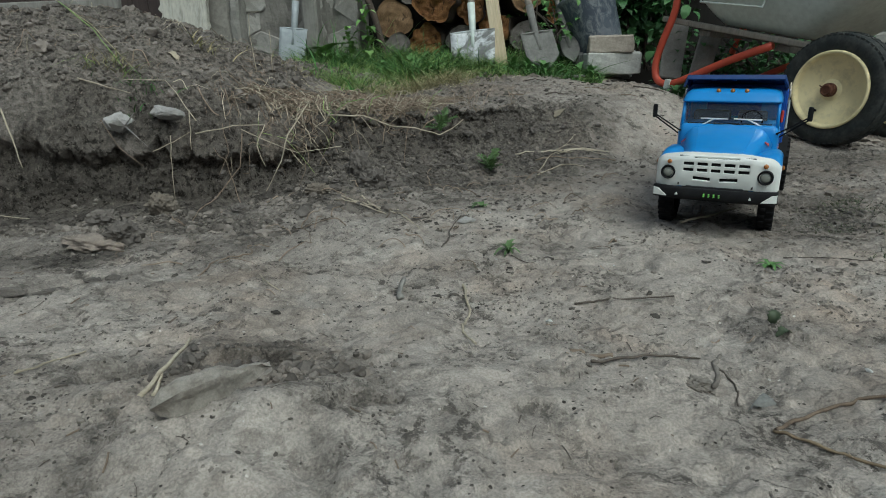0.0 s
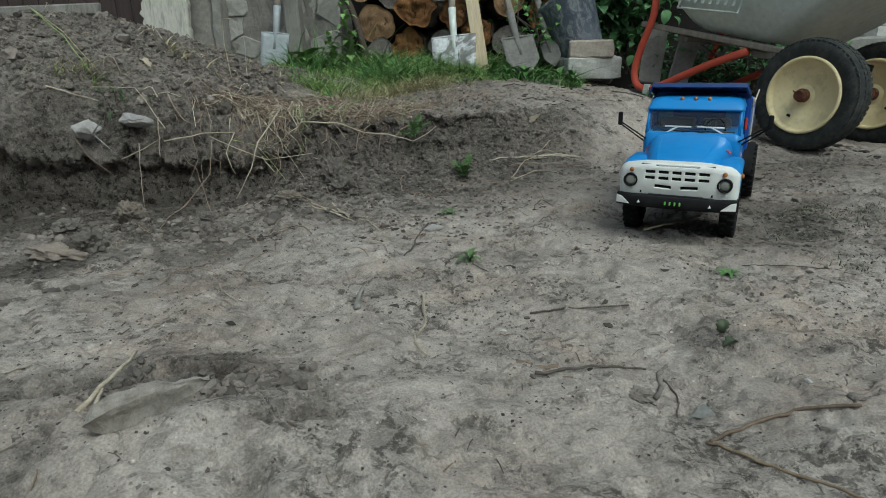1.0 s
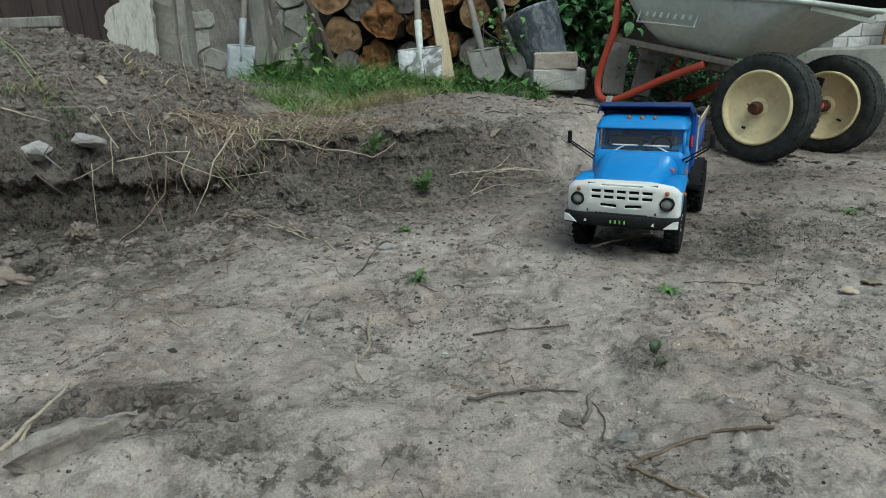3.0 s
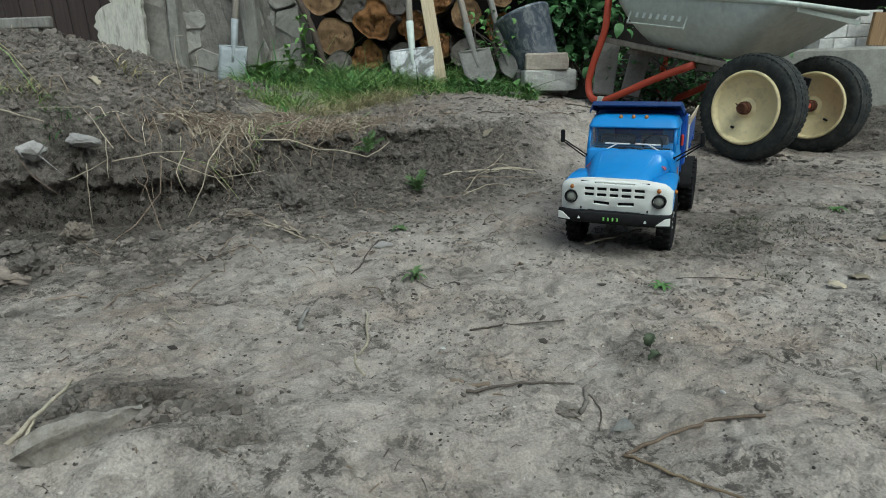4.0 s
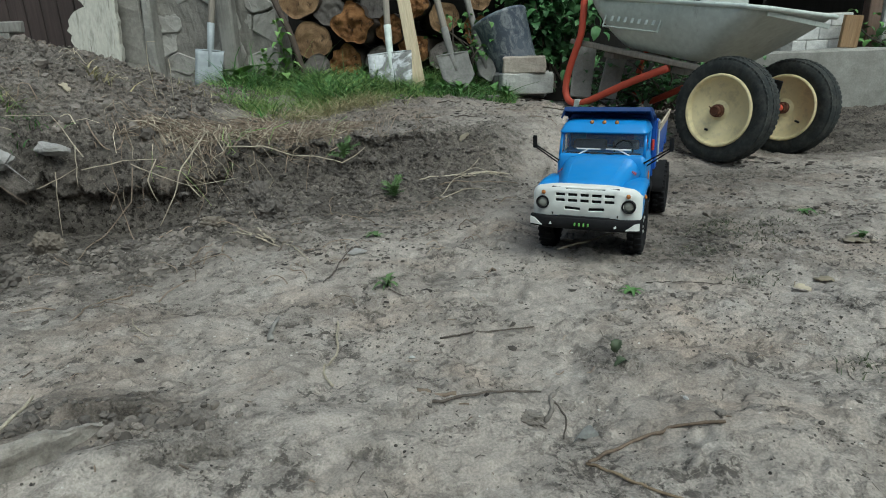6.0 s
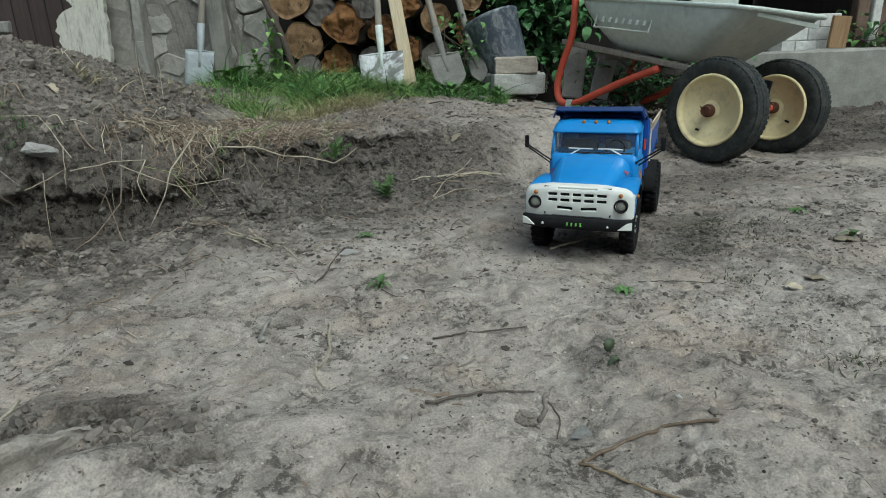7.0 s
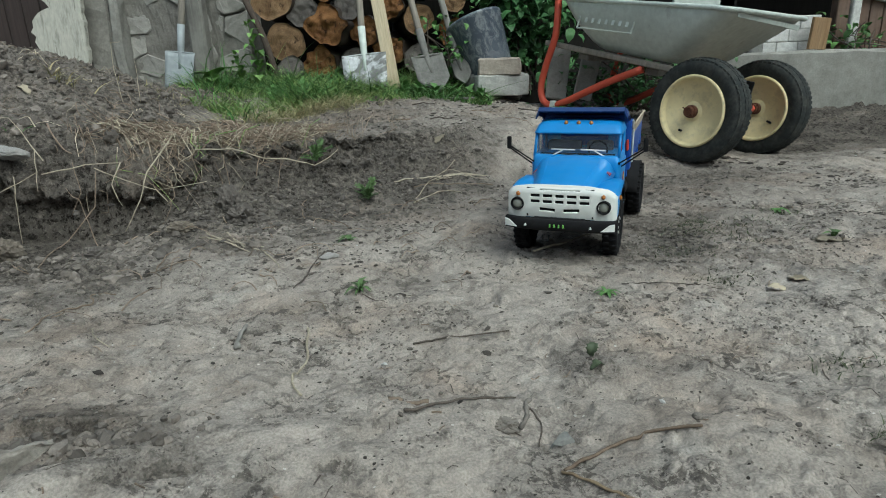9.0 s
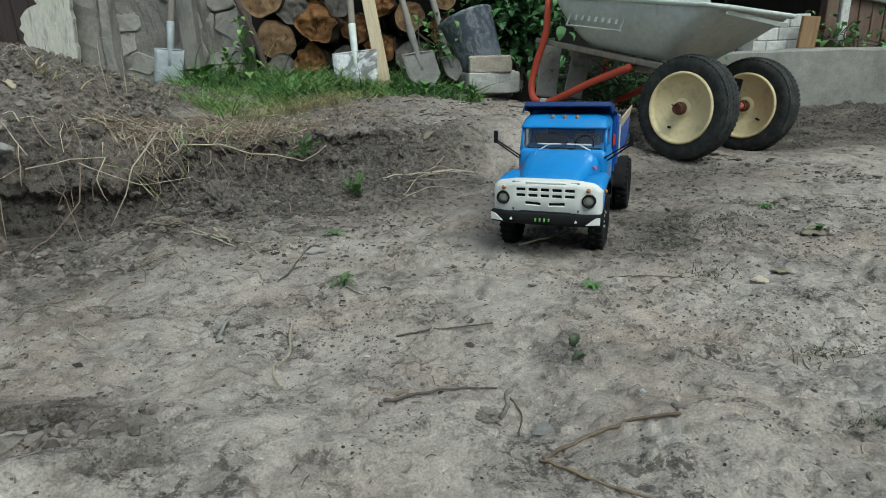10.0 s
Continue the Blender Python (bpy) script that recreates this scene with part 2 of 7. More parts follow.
def mat_log_end(name, rgb, dark, edge, crumbly):
    """A sawn end: growth rings round the log's axis, checks and rot."""
    k = Mat(name, rgb, 0.9, spec=0.2)
    w = k.n.new("ShaderNodeTexWave")
    w.wave_type, w.rings_direction = "RINGS", "Y"
    w.inputs["Scale"].default_value, w.inputs["Distortion"].default_value = 38.0, 3.5
    w.inputs["Detail"].default_value, w.inputs["Detail Scale"].default_value = 4.0, 1.2
    k.l.new(k.mapped(), w.inputs["Vector"])
    k.mix(w.outputs["Fac"], dark, amount=0.4)
    k.mix(k.ramp(k.noise(14, 7, 0.68), 0.46, 0.64), dark, amount=0.8)
    k.mix(k.ramp(k.noise(30, 7, 0.7, distort=0.8), 0.56, 0.64), edge, amount=0.85)
    k.vary(160, 0.75, 1.2, 5)
    k.bump(k.noise(55, 8, 0.7), 0.6, 0.010 * crumbly)
    k.bump(w.outputs["Fac"], 0.3, 0.002)
    k.pieces(0.75, 1.15)
    return k.done()


CUT_WOOD = mat_log_end("sawn_log_end", (0.255, 0.165, 0.09), (0.115, 0.066, 0.034), (0.045, 0.028, 0.016), 0.6)
CUT_GREY = mat_log_end("old_grey_log_end", (0.185, 0.165, 0.15), (0.11, 0.098, 0.088), (0.05, 0.044, 0.04), 0.4)
SPLIT_WOOD = mat_log_end("split_orange_wood", (0.30, 0.15, 0.06), (0.12, 0.055, 0.022), (0.030, 0.018, 0.011), 2.0)
CONCRETE = mat_stone("grey_concrete", (0.205, 0.205, 0.192), (0.135, 0.134, 0.124))
BLOCKS = mat_stone("rough_wall_blocks", (0.36, 0.345, 0.315), (0.21, 0.20, 0.178), 0.95, 14, 0.010)
PLINTH = mat_stone("stained_pale_concrete", (0.36, 0.35, 0.315), (0.215, 0.208, 0.187), 0.95, 7, 0.006)
MORTAR = mat_stone("grey_mortar", (0.25, 0.236, 0.21), (0.145, 0.134, 0.118), 0.95, 20, 0.012)
WHITEWASH = mat_stone("whitewashed_brick", (0.60, 0.595, 0.565), (0.42, 0.41, 0.38), 0.95, 18, 0.004)
BRICK = mat_stone("pale_sand_brick", (0.36, 0.315, 0.265), (0.23, 0.195, 0.16), 0.9, 25, 0.003)
BRICK_GREY = mat_stone("grey_sand_brick", (0.42, 0.415, 0.385), (0.28, 0.275, 0.25), 0.9, 25, 0.003)
CLAY = mat_stone("dry_grey_clay", (0.41, 0.375, 0.328), (0.17, 0.150, 0.128), 0.95, 100, 0.008)
STONE = mat_stone("pale_stone", (0.42, 0.405, 0.385), (0.25, 0.235, 0.215), 0.9, 40, 0.003)
CLOD = mat_stone("dry_clod", (0.235, 0.21, 0.183), (0.13, 0.116, 0.102), 0.98, 45, 0.004)
CLOD_DARK = mat_stone("dark_clod", (0.158, 0.140, 0.124), (0.080, 0.071, 0.063), 0.98, 45, 0.004)


def mat_straw(name, rgb, dark):
    k = Mat(name, rgb, 0.75, spec=0.3)
    k.mix(k.ramp(k.noise(35, 5, 0.65), 0.42, 0.66), dark, amount=0.7)
    k.pieces(0.5, 1.15, True)
    k.vary(400, 0.85, 1.12, 3)
    return k.done()


STRAW = mat_straw("dry_straw", (0.58, 0.51, 0.385), (0.28, 0.235, 0.17))
STRAW_OLD = mat_straw("old_grey_straw", (0.34, 0.262, 0.195), (0.15, 0.112, 0.083))
TWIG = mat_wood("brown_twig", (0.125, 0.104, 0.086), (0.055, 0.046, 0.038), 0.85)
TWIG_WARM = mat_wood("warm_brown_twig", (0.20, 0.150, 0.108), (0.08, 0.058, 0.043), 0.85)
STALK = mat_straw("split_brown_stalk", (0.36, 0.275, 0.175), (0.15, 0.105, 0.07))
STEEL_BLADE = mat_plain("grey_steel_blade", (0.33, 0.355, 0.365), 0.6, 0.25, 0.15, 25)
DIRTY_BLADE = mat_stone("clay_caked_blade", (0.20, 0.195, 0.18), (0.105, 0.10, 0.09), 0.85, 24, 0.003)
GRASS = mat_leaf("green_grass", (0.115, 0.245, 0.052), (0.38, 0.48, 0.17))
GRASS_DEEP = mat_leaf("deep_green_grass", (0.055, 0.150, 0.034), (0.15, 0.28, 0.08))
GRASS_DRY = mat_leaf("dry_grass", (0.52, 0.44, 0.27), (0.30, 0.30, 0.13))
LEAF = mat_leaf("broad_green_leaf", (0.065, 0.160, 0.040), (0.16, 0.30, 0.09))
LEAF_DARK = mat_leaf("dark_shrub_leaf", (0.052, 0.140, 0.045), (0.10, 0.215, 0.075))
LEAF_WEED = mat_leaf("fresh_weed_leaf", (0.10, 0.175, 0.058), (0.14, 0.22, 0.085), False)
LEAF_FRESH = mat_leaf("bright_green_leaf", (0.17, 0.32, 0.085), (0.24, 0.38, 0.12), False)
LEAF_DULL = mat_leaf("dull_limp_leaf", (0.055, 0.078, 0.038), (0.10, 0.125, 0.07))
MOSS = mat_leaf("dull_moss", (0.055, 0.075, 0.03), (0.09, 0.10, 0.05))
LEAF_DRY = mat_leaf("withered_leaf", (0.50, 0.435, 0.32), (0.40, 0.34, 0.24), False)
FENCE = mat_wood("dark_brown_fence_sheet", (0.062, 0.046, 0.042), (0.036, 0.027, 0.025), 0.7, stretch=(1, 1, 0.04), scale=25)
# near-black boards: the shade of deep places is put into their colour
SHADOW_ROOM = mat_wood("shade_black_boards", (0.016, 0.014, 0.012), (0.008, 0.007, 0.006), 0.95)


def mat_worn_white():
    k = Mat("worn_white_steel_blade", (0.19, 0.19, 0.18), 0.6, 0.2)
    k.mix(k.ramp(k.noise(11, 6, 0.62, distort=0.6), 0.46, 0.53), (0.62, 0.63, 0.64), amount=0.9)
    k.vary(60, 0.75, 1.15)
    k.mix(k.ramp(k.noise(45, 6, 0.7), 0.58, 0.64), (0.09, 0.08, 0.07), amount=0.7)
    return k.done()


WHITE_BLADE = mat_worn_white()


def mat_bucket():
    k = Mat("cement_splashed_black_plastic", (0.075, 0.092, 0.12), 0.5)
    k.mix(k.ramp(k.noise(22, 9, 0.75, (1, 1, 0.6), 0.6), 0.47, 0.58), (0.30, 0.32, 0.33), amount=0.8)
    k.mix(k.ramp(k.noise(5, 5, 0.6), 0.5, 0.66), (0.13, 0.15, 0.18), amount=0.8)
    k.bump(k.noise(50, 6), 0.2, 0.002)
    return k.done()


BUCKET = mat_bucket()

# ---- building helpers ----
def obj(name, bm, material, smooth=False):
    me = bpy.data.meshes.new(name)
    bm.to_mesh(me)
    bm.free()
    for mt in material if isinstance(material, (list, tuple)) else (material,):
        me.materials.append(mt)
    if smooth:
        me.polygons.foreach_set("use_smooth", [True] * len(me.polygons))
    return new(name, me)


def part(name, bm, material, parent, label="", smooth=False):
    ob = obj(name, bm, material, smooth)
    ob.parent = parent
    return tagged(ob, label) if label else ob


def thing(name, m, label, category, group="", kind=""):
    ob = new(name)
    ob.empty_display_size = 0.05
    ob.matrix_world = m
    return tagged(ob, label, category, group, kind)


def bm_box(bm, lo, hi, bevel=0.0, jitter=0.0, m=None, seg=1, mat=0):
    """A box between two corners, with bevelled edges and slightly uneven corners."""
    g = bmesh.ops.create_cube(bm, size=1.0)["verts"]
    lo, hi = Vector(lo), Vector(hi)
    for v in g:
        v.co = Vector([lo[i] + (v.co[i] + 0.5) * (hi[i] - lo[i]) + random.uniform(-jitter, jitter) for i in range(3)])
    faces = {f for v in g for f in v.link_faces}
    if bevel:
        edges = list({e for f in faces for e in f.edges})
        out = bmesh.ops.bevel(bm, geom=edges, offset=bevel, segments=seg, affect="EDGES", profile=0.6)
        g = list({v for f in out["faces"] for v in f.verts} | {v for v in g if v.is_valid})
        faces = {f for v in g for f in v.link_faces}
    if mat:
        for f in faces:
            f.material_index = mat
    if m is not None:
        bmesh.ops.transform(bm, matrix=m, verts=g)
    return g


def bm_lathe(bm, profile, axis="Z", steps=32, m=None, closed=False):
    """Turn a profile of (radius, height) round an axis."""
    rings = []
    for r, h in profile:
        ring = []
        for i in range(steps):
            a = 2 * math.pi * i / steps
            p = (r * math.cos(a), r * math.sin(a), h)
            if axis == "X":
                p = (h, r * math.cos(a), r * math.sin(a))
            elif axis == "Y":
                p = (r * math.sin(a), h, r * math.cos(a))
            ring.append(bm.verts.new(m @ Vector(p) if m is not None else p))
        rings.append(ring)
    pairs = list(zip(rings, rings[1:])) + ([(rings[-1], rings[0])] if closed else [])
    for a, b in pairs:
        for i in range(steps):
            j = (i + 1) % steps
            bm.faces.new((a[i], a[j], b[j], b[i]))
    if not closed:
        bm.faces.new(rings[0][::-1])
        bm.faces.new(rings[-1])
    return rings


def bm_tube(bm, pts, radii, steps=8, flat=1.0, caps=True):
    """A tube through points, with a radius at each."""
    pts = [Vector(p) for p in pts]
    if not isinstance(radii, (list, tuple)):
        radii = [radii] * len(pts)
    rings, side = [], None
    for i, p in enumerate(pts):
        d = (pts[min(i + 1, len(pts) - 1)] - pts[max(i - 1, 0)]).normalized()
        if side is None:
            side = d.orthogonal().normalized()
        side = (side - d * side.dot(d)).normalized()
        up = d.cross(side)
        rings.append([bm.verts.new(p + radii[i] * (math.cos(a) * side + flat * math.sin(a) * up)) for a in (2 * math.pi * k / steps for k in range(steps))])
    for a, b in zip(rings, rings[1:]):
        for k in range(steps):
            j = (k + 1) % steps
            bm.faces.new((a[k], a[j], b[j], b[k]))
    if caps:
        bm.faces.new(rings[0][::-1])
        bm.faces.new(rings[-1])
    return rings


def bend(points, n=6):
    """A smooth line through points (Catmull-Rom)."""
    p = [Vector(q) for q in points]
    p = [2 * p[0] - p[1]] + p + [2 * p[-1] - p[-2]]
    out = []
    for a, b, c, d in zip(p, p[1:], p[2:], p[3:]):
        for k in range(n):
            t = k / n
            out.append(0.5 * ((2 * b) + (c - a) * t + (2 * a - 5 * b + 4 * c - d) * t * t + (3 * b - a - 3 * c + d) * t ** 3))
    return out + [p[-2]]


# ---- the ground: one sheet with a cut bank, a heap and a terrace behind ----
def hash2(ix, iy, seed):
    h = (ix.astype(np.int64) * 374761393 + iy.astype(np.int64) * 668265263 + seed * 1442695041) & 0x7FFFFFFF
    h = ((h ^ (h >> 13)) * 1274126177) & 0x7FFFFFFF
    return ((h ^ (h >> 16)) & 0xFFFF) / 65535.0


def value_noise(x, y, seed):
    ix, iy = np.floor(x), np.floor(y)
    fx, fy = x - ix, y - iy
    fx, fy = fx * fx * (3 - 2 * fx), fy * fy * (3 - 2 * fy)
    a, b = hash2(ix, iy, seed), hash2(ix + 1, iy, seed)
    c, d = hash2(ix, iy + 1, seed), hash2(ix + 1, iy + 1, seed)
    return (a + (b - a) * fx) * (1 - fy) + (c + (d - c) * fx) * fy - 0.5


def fbm(x, y, size, octaves, seed, gain=0.5):
    out, amp, total = 0.0, 1.0, 0.0
    for k in range(octaves):
        s = 2.03 ** k / size
        ca, sa = math.cos(0.7 * k + 0.4), math.sin(0.7 * k + 0.4)
        out = out + amp * value_noise((ca * x - sa * y) * s + 17.3 * k, (sa * x + ca * y) * s + 5.1 * k, seed + k)
        total += amp
        amp *= gain
    return out / total * 2


def step(a, b, v):
    t = np.clip((v - a) / (b - a), 0, 1)
    return t * t * (3 - 2 * t)


def bell(x, y, cx, cy, sx, sy, turn=0.0):
    c, s = math.cos(turn), math.sin(turn)
    dx, dy = x - cx, y - cy
    u, v = (c * dx + s * dy) / sx, (-s * dx + c * dy) / sy
    return np.exp(-0.5 * (u * u + v * v))


FOOT_X = [-6.0, -1.3, -0.95, -0.8, -0.57, -0.42, -0.2, 0.0, 0.2, 0.45, 0.8]
FOOT_Y = [1.10, 1.21, 1.27, 1.32, 1.56, 1.69, 1.81, 1.90, 1.98, 2.05, 2.2]
DEEP_Y = [0.20, 0.21, 0.21, 0.21, 0.14, 0.12, 0.14, 0.20, 0.30, 0.5, 0.8]


def bank_share(x, y):
    """0 in the yard, 1 on the terrace; the rise between them is the cut bank."""
    foot = np.interp(x, FOOT_X, FOOT_Y) + 0.035 * fbm(x, y * 0.3, 0.22, 3, 31) + 0.012 * fbm(x, y, 0.05, 2, 32)
    deep = np.interp(x, FOOT_X, DEEP_Y)
    return np.clip((y - foot) / deep, 0, 1)


def soil_dark(x, y):
    """1 where the soil is freshly dug and dark, and where shade is painted in."""
    s = bank_share(x, y)
    edge = fbm(x, y, 0.25, 4, 77) * 0.12
    # the heap's front edge is lightened to paint in the light it catches
    heap = (0.64 - 0.28 * bell(x, y, -1.05, 1.45, 0.45, 0.14)) * step(-0.55, -0.75, x + edge) * step(0.05, 0.3, s)
    # dug soil on the face; the recess's shade is darkened in with it
    face = step(-0.01, 0.1, s) * (1 - 0.6 * step(0.85, 1.0, s + edge)) * step(0.6, -0.2, x)
    # the bulge over the recess is painted lighter, as if lit from above
    face = face * (1 - 0.55 * step(-0.5, -0.75, x) * step(0.38, 0.55, s))
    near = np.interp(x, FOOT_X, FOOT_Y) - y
    # dark soil at the foot, deepened with the recess's painted shade
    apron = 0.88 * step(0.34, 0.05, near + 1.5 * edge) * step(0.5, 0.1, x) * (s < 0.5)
    lip = step(0.1, -0.5, x + edge) * step(2.35, 2.0, y + edge) * step(0.3, 0.6, s) * 0.6
    lip = np.maximum(lip, 0.22 * step(0.5, 0.9, s) * step(0.9, 0.3, x + edge) * step(2.5, 2.1, y + edge))
    toe = bell(x, y, -0.60, 1.48, 0.42, 0.17, 0.5) * 1.1 + bell(x, y, -1.1, 1.2, 0.3, 0.2) * 0.8
    far = np.maximum(step(1.15, 1.55, x) * step(2.1, 2.6, y + edge) * (0.95 + 0.8 * fbm(x, y, 0.12, 4, 78)), 0.55 * step(0.55, 0.9, x) * step(2.0, 2.6, y + edge))
    # mossy soil beside the truck, darkened to paint in the truck's soft shadow
    far = np.maximum(far, 0.7 * bell(x, y, 0.64, 1.27, 0.15, 0.12, 0.4) * (0.8 + 1.2 * fbm(x, y, 0.1, 4, 79)))
    far = np.maximum(far, 0.6 * bell(x, y, 0.95, 1.95, 0.3, 0.18, 0.3))
    # dark dug soil in the hollow; shade inside the holes is painted with it
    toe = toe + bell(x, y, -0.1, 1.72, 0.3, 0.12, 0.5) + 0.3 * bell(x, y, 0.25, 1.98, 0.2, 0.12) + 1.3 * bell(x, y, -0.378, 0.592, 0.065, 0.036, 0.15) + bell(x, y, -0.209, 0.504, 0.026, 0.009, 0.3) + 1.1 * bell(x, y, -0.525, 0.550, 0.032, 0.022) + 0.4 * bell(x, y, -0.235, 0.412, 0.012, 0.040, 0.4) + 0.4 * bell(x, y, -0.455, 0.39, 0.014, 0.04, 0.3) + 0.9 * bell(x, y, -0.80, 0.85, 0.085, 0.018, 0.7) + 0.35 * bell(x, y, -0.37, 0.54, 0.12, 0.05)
    # the first patch deepens that painted truck shadow
    toe = toe + 0.5 * bell(x, y, 0.7, 1.4, 0.25, 0.12, 0.3) + 0.45 * bell(x, y, -0.75, 1.0, 0.2, 0.12)
    return np.clip(np.maximum.reduce([heap, apron, face, lip, toe * (0.8 + 1.2 * fbm(x, y, 0.12, 4, 12)), far]), 0, 1)


def ground_z(x, y, fine=True):
    x, y = np.asarray(x, float), np.asarray(y, float)
    s = bank_share(x, y)
    rise = 1 - (1 - s) ** (2.2 - 1.0 * step(-0.45, -0.62, x))
    cut = step(-0.62, -0.80, x)
    rise = rise + cut * (np.clip((s - 0.06) / 0.94, 0, 1) ** 0.95 - rise)
    left = step(0.7, -0.3, x)
    top = 0.17 + 0.085 * step(2.05, 3.2, y) * (0.40 + 0.60 * left) + 0.025 * step(-0.2, -0.9, x) * step(2.4, 1.9, y) - 0.02 * step(0.1, 0.4, x)
    right = step(0.55, 1.15, x + 0.18 * (y - 2.6))
    top = top * (1 - right) + (0.0 + 0.07 * step(2.6, 3.4, y)) * right
    z = top * np.where(right > 0.99, 1.0, rise)
    z = z + 0.32 * np.exp(-0.5 * (np.abs((x + 1.62) / 0.635) ** 3.5 + ((y - 2.05) / 0.5) ** 2)) * step(0.15, 1.0, s)
    # the yard: slow swells, a dug hollow and little holes
    yard = 1 - step(0.0, 0.5, s)
    z = z + yard * (0.018 * fbm(x, y, 0.7, 3, 5) + 0.03 * step(-0.35, -0.9, x) * step(1.2, 0.5, y))
    z = z - 0.034 * step(0.45, 0.75, bell(x, y, -0.372, 0.590, 0.055, 0.026, 0.15) + 0.25 * fbm(x, y, 0.04, 3, 15)) - 0.016 * step(0.4, 0.7, bell(x, y, -0.209, 0.504, 0.034, 0.012, 0.3) + 0.2 * fbm(x, y, 0.03, 3, 16)) - 0.018 * bell(x, y, -0.80, 0.85, 0.09, 0.02, 0.7) - 0.014 * bell(x, y, -0.32, 0.54, 0.09, 0.030, 0.3) - 0.030 * step(0.35, 0.8, bell(x, y, -0.525, 0.550, 0.034, 0.026))
    z = z + 0.02 * bell(x, y, -0.30, 0.47, 0.1, 0.03, 0.5) - 0.012 * bell(x, y, -0.19, 0.52, 0.05, 0.018, 0.4)
    z = z - 0.008 * bell(x, y, -0.004, 0.563, 0.016, 0.012) - 0.012 * bell(x, y, -0.24, 0.40, 0.02, 0.05, 0.5)
    z = z + yard * (0.035 * bell(x, y, -0.33, 0.50, 0.20, 0.12) - 0.018 * bell(x, y, -0.10, 0.80, 0.16, 0.12) + 0.02 * bell(x, y, 0.38, 0.50, 0.10, 0.08))
    # fallen soil at the foot of the bank
    foot = np.interp(x, FOOT_X, FOOT_Y)
    slope = np.clip((y - foot + 0.30) / 0.30, 0, 1) ** 1.7 * (1 - step(0.3, 0.9, s))
    z = z + 0.055 * slope * step(-0.66, -0.50, x) * step(0.5, 0.1, x) * (1 + 0.5 * fbm(x, y, 0.09, 3, 88)) 
    z = z - 0.02 * bell(x, y, 0.95, 2.08, 0.2, 0.05, 0.35)
    z = z - 0.02 * bell(x, y, 1.58, 2.52, 0.2, 0.16, 0.5)
    if fine:
        d = soil_dark(x, y)
        lump = np.abs(fbm(x, y, 0.085, 5, 61, 0.6))
        z = z + d * step(0.1, 0.5, s) * ((0.045 + 0.05 * step(-0.4, -0.8, x)) * lump + 0.030 * np.abs(fbm(x, y, 0.030, 4, 91, 0.62)) - 0.022)
        rib = np.abs(fbm(x * 1.0, y * 0.45, 0.06, 4, 71, 0.6))
        z = z - 0.022 * rib * np.sin(np.pi * s) ** 0.7 * step(0.6, 0.2, x)
        toe = bell(x, y, -0.45, 1.52, 0.16, 0.10, 0.6) + 0.8 * bell(x, y, -0.85, 1.25, 0.3, 0.1) + 0.7 * bell(x, y, -0.12, 1.78, 0.15, 0.06, 0.5)
        z = z + toe * (0.035 * lump + 0.014 * np.abs(fbm(x, y, 0.022, 3, 93)))
        z = z + (1 - 0.5 * d) * (0.015 * fbm(x, y, 0.12, 3, 21) + 0.0065 * fbm(x, y, 0.035, 4, 41, 0.62))
        pock = fbm(x, y, 0.05, 3, 55)
        z = z - 0.007 * step(0.25, 0.6, pock) * (1 - d)
        plate = fbm(x, y, 0.13, 6, 29, 0.64)
        z = z + (1 - d) * (0.0055 * step(-0.03, 0.03, plate) + 0.005 * step(0.22, 0.27, plate) - 0.005 * step(-0.29, -0.34, plate))
        crumb = fbm(x, y, 0.011, 2, 19)
        z = z + 0.0035 * step(0.15, 0.6, crumb) * (0.35 + 0.65 * step(-0.1, 0.3, fbm(x, y, 0.3, 3, 23)))
    return z


def gz(x, y):
    return float(ground_z(np.array([x]), np.array([y]))[0])


def spread(*stretches):
    out = []
    for a, b, d in stretches:
        out += list(np.arange(a, b - 1e-6, d))
    return np.array(out + [stretches[-1][1]])


xs = spread((-60, -8, 8), (-8, -2.4, 0.4), (-2.4, -1.3, 0.0085), (-1.3, 1.15, 0.0048), (1.15, 3.0, 0.012), (3.0, 8, 0.4), (8, 60, 8))
ys = spread((-60, -4, 8), (-4, 0.2, 0.3), (0.2, 1.2, 0.0040), (1.2, 1.56, 0.006), (1.56, 1.86, 0.0032), (1.86, 2.6, 0.0075), (2.6, 4.0, 0.016), (4.0, 8, 0.4), (8, 60, 8))
gx, gv = np.meshgrid(xs, ys)
# the rows follow the foot of the bank
gy = gv + (step(0.8, 1.5, gv) - step(1.9, 2.7, gv)) * (np.interp(gx, FOOT_X, FOOT_Y) - 1.6)
gzz = ground_z(gx, gy)
share = bank_share(gx, gy)
# the bank is hollowed out under its lip, most of all on the heap's side
cut_share = step(-0.62, -0.80, gx)
under = (step(-0.40, -0.72, gx) + 0.5 * step(0.15, -0.1, gx) * step(-0.72, -0.40, gx)) * (1 + 0.5 * fbm(gx, gy, 0.25, 3, 3)) * (1 - cut_share)
gyy = gy + under * (0.055 * np.sin(np.pi * np.clip(share / 0.48, 0, 1)) - 0.030 * np.sin(np.pi * np.clip((share - 0.33) / 0.67, 0, 1)))
lip_line = 0.46 + 0.10 * fbm(gx, gx * 0, 0.22, 3, 36)
gyy = gyy + cut_share * (0.16 - 0.21 * share) * step(0.0, 0.06, share) * (1 - step(lip_line, lip_line + 0.14, share))
# crumbling soil on the bank's face, from the side
dug_shade_share = soil_dark(gx, gy)
face = np.sin(np.pi * np.clip(share, 0, 1)) ** 0.6 * step(0.7, 0.1, gx)
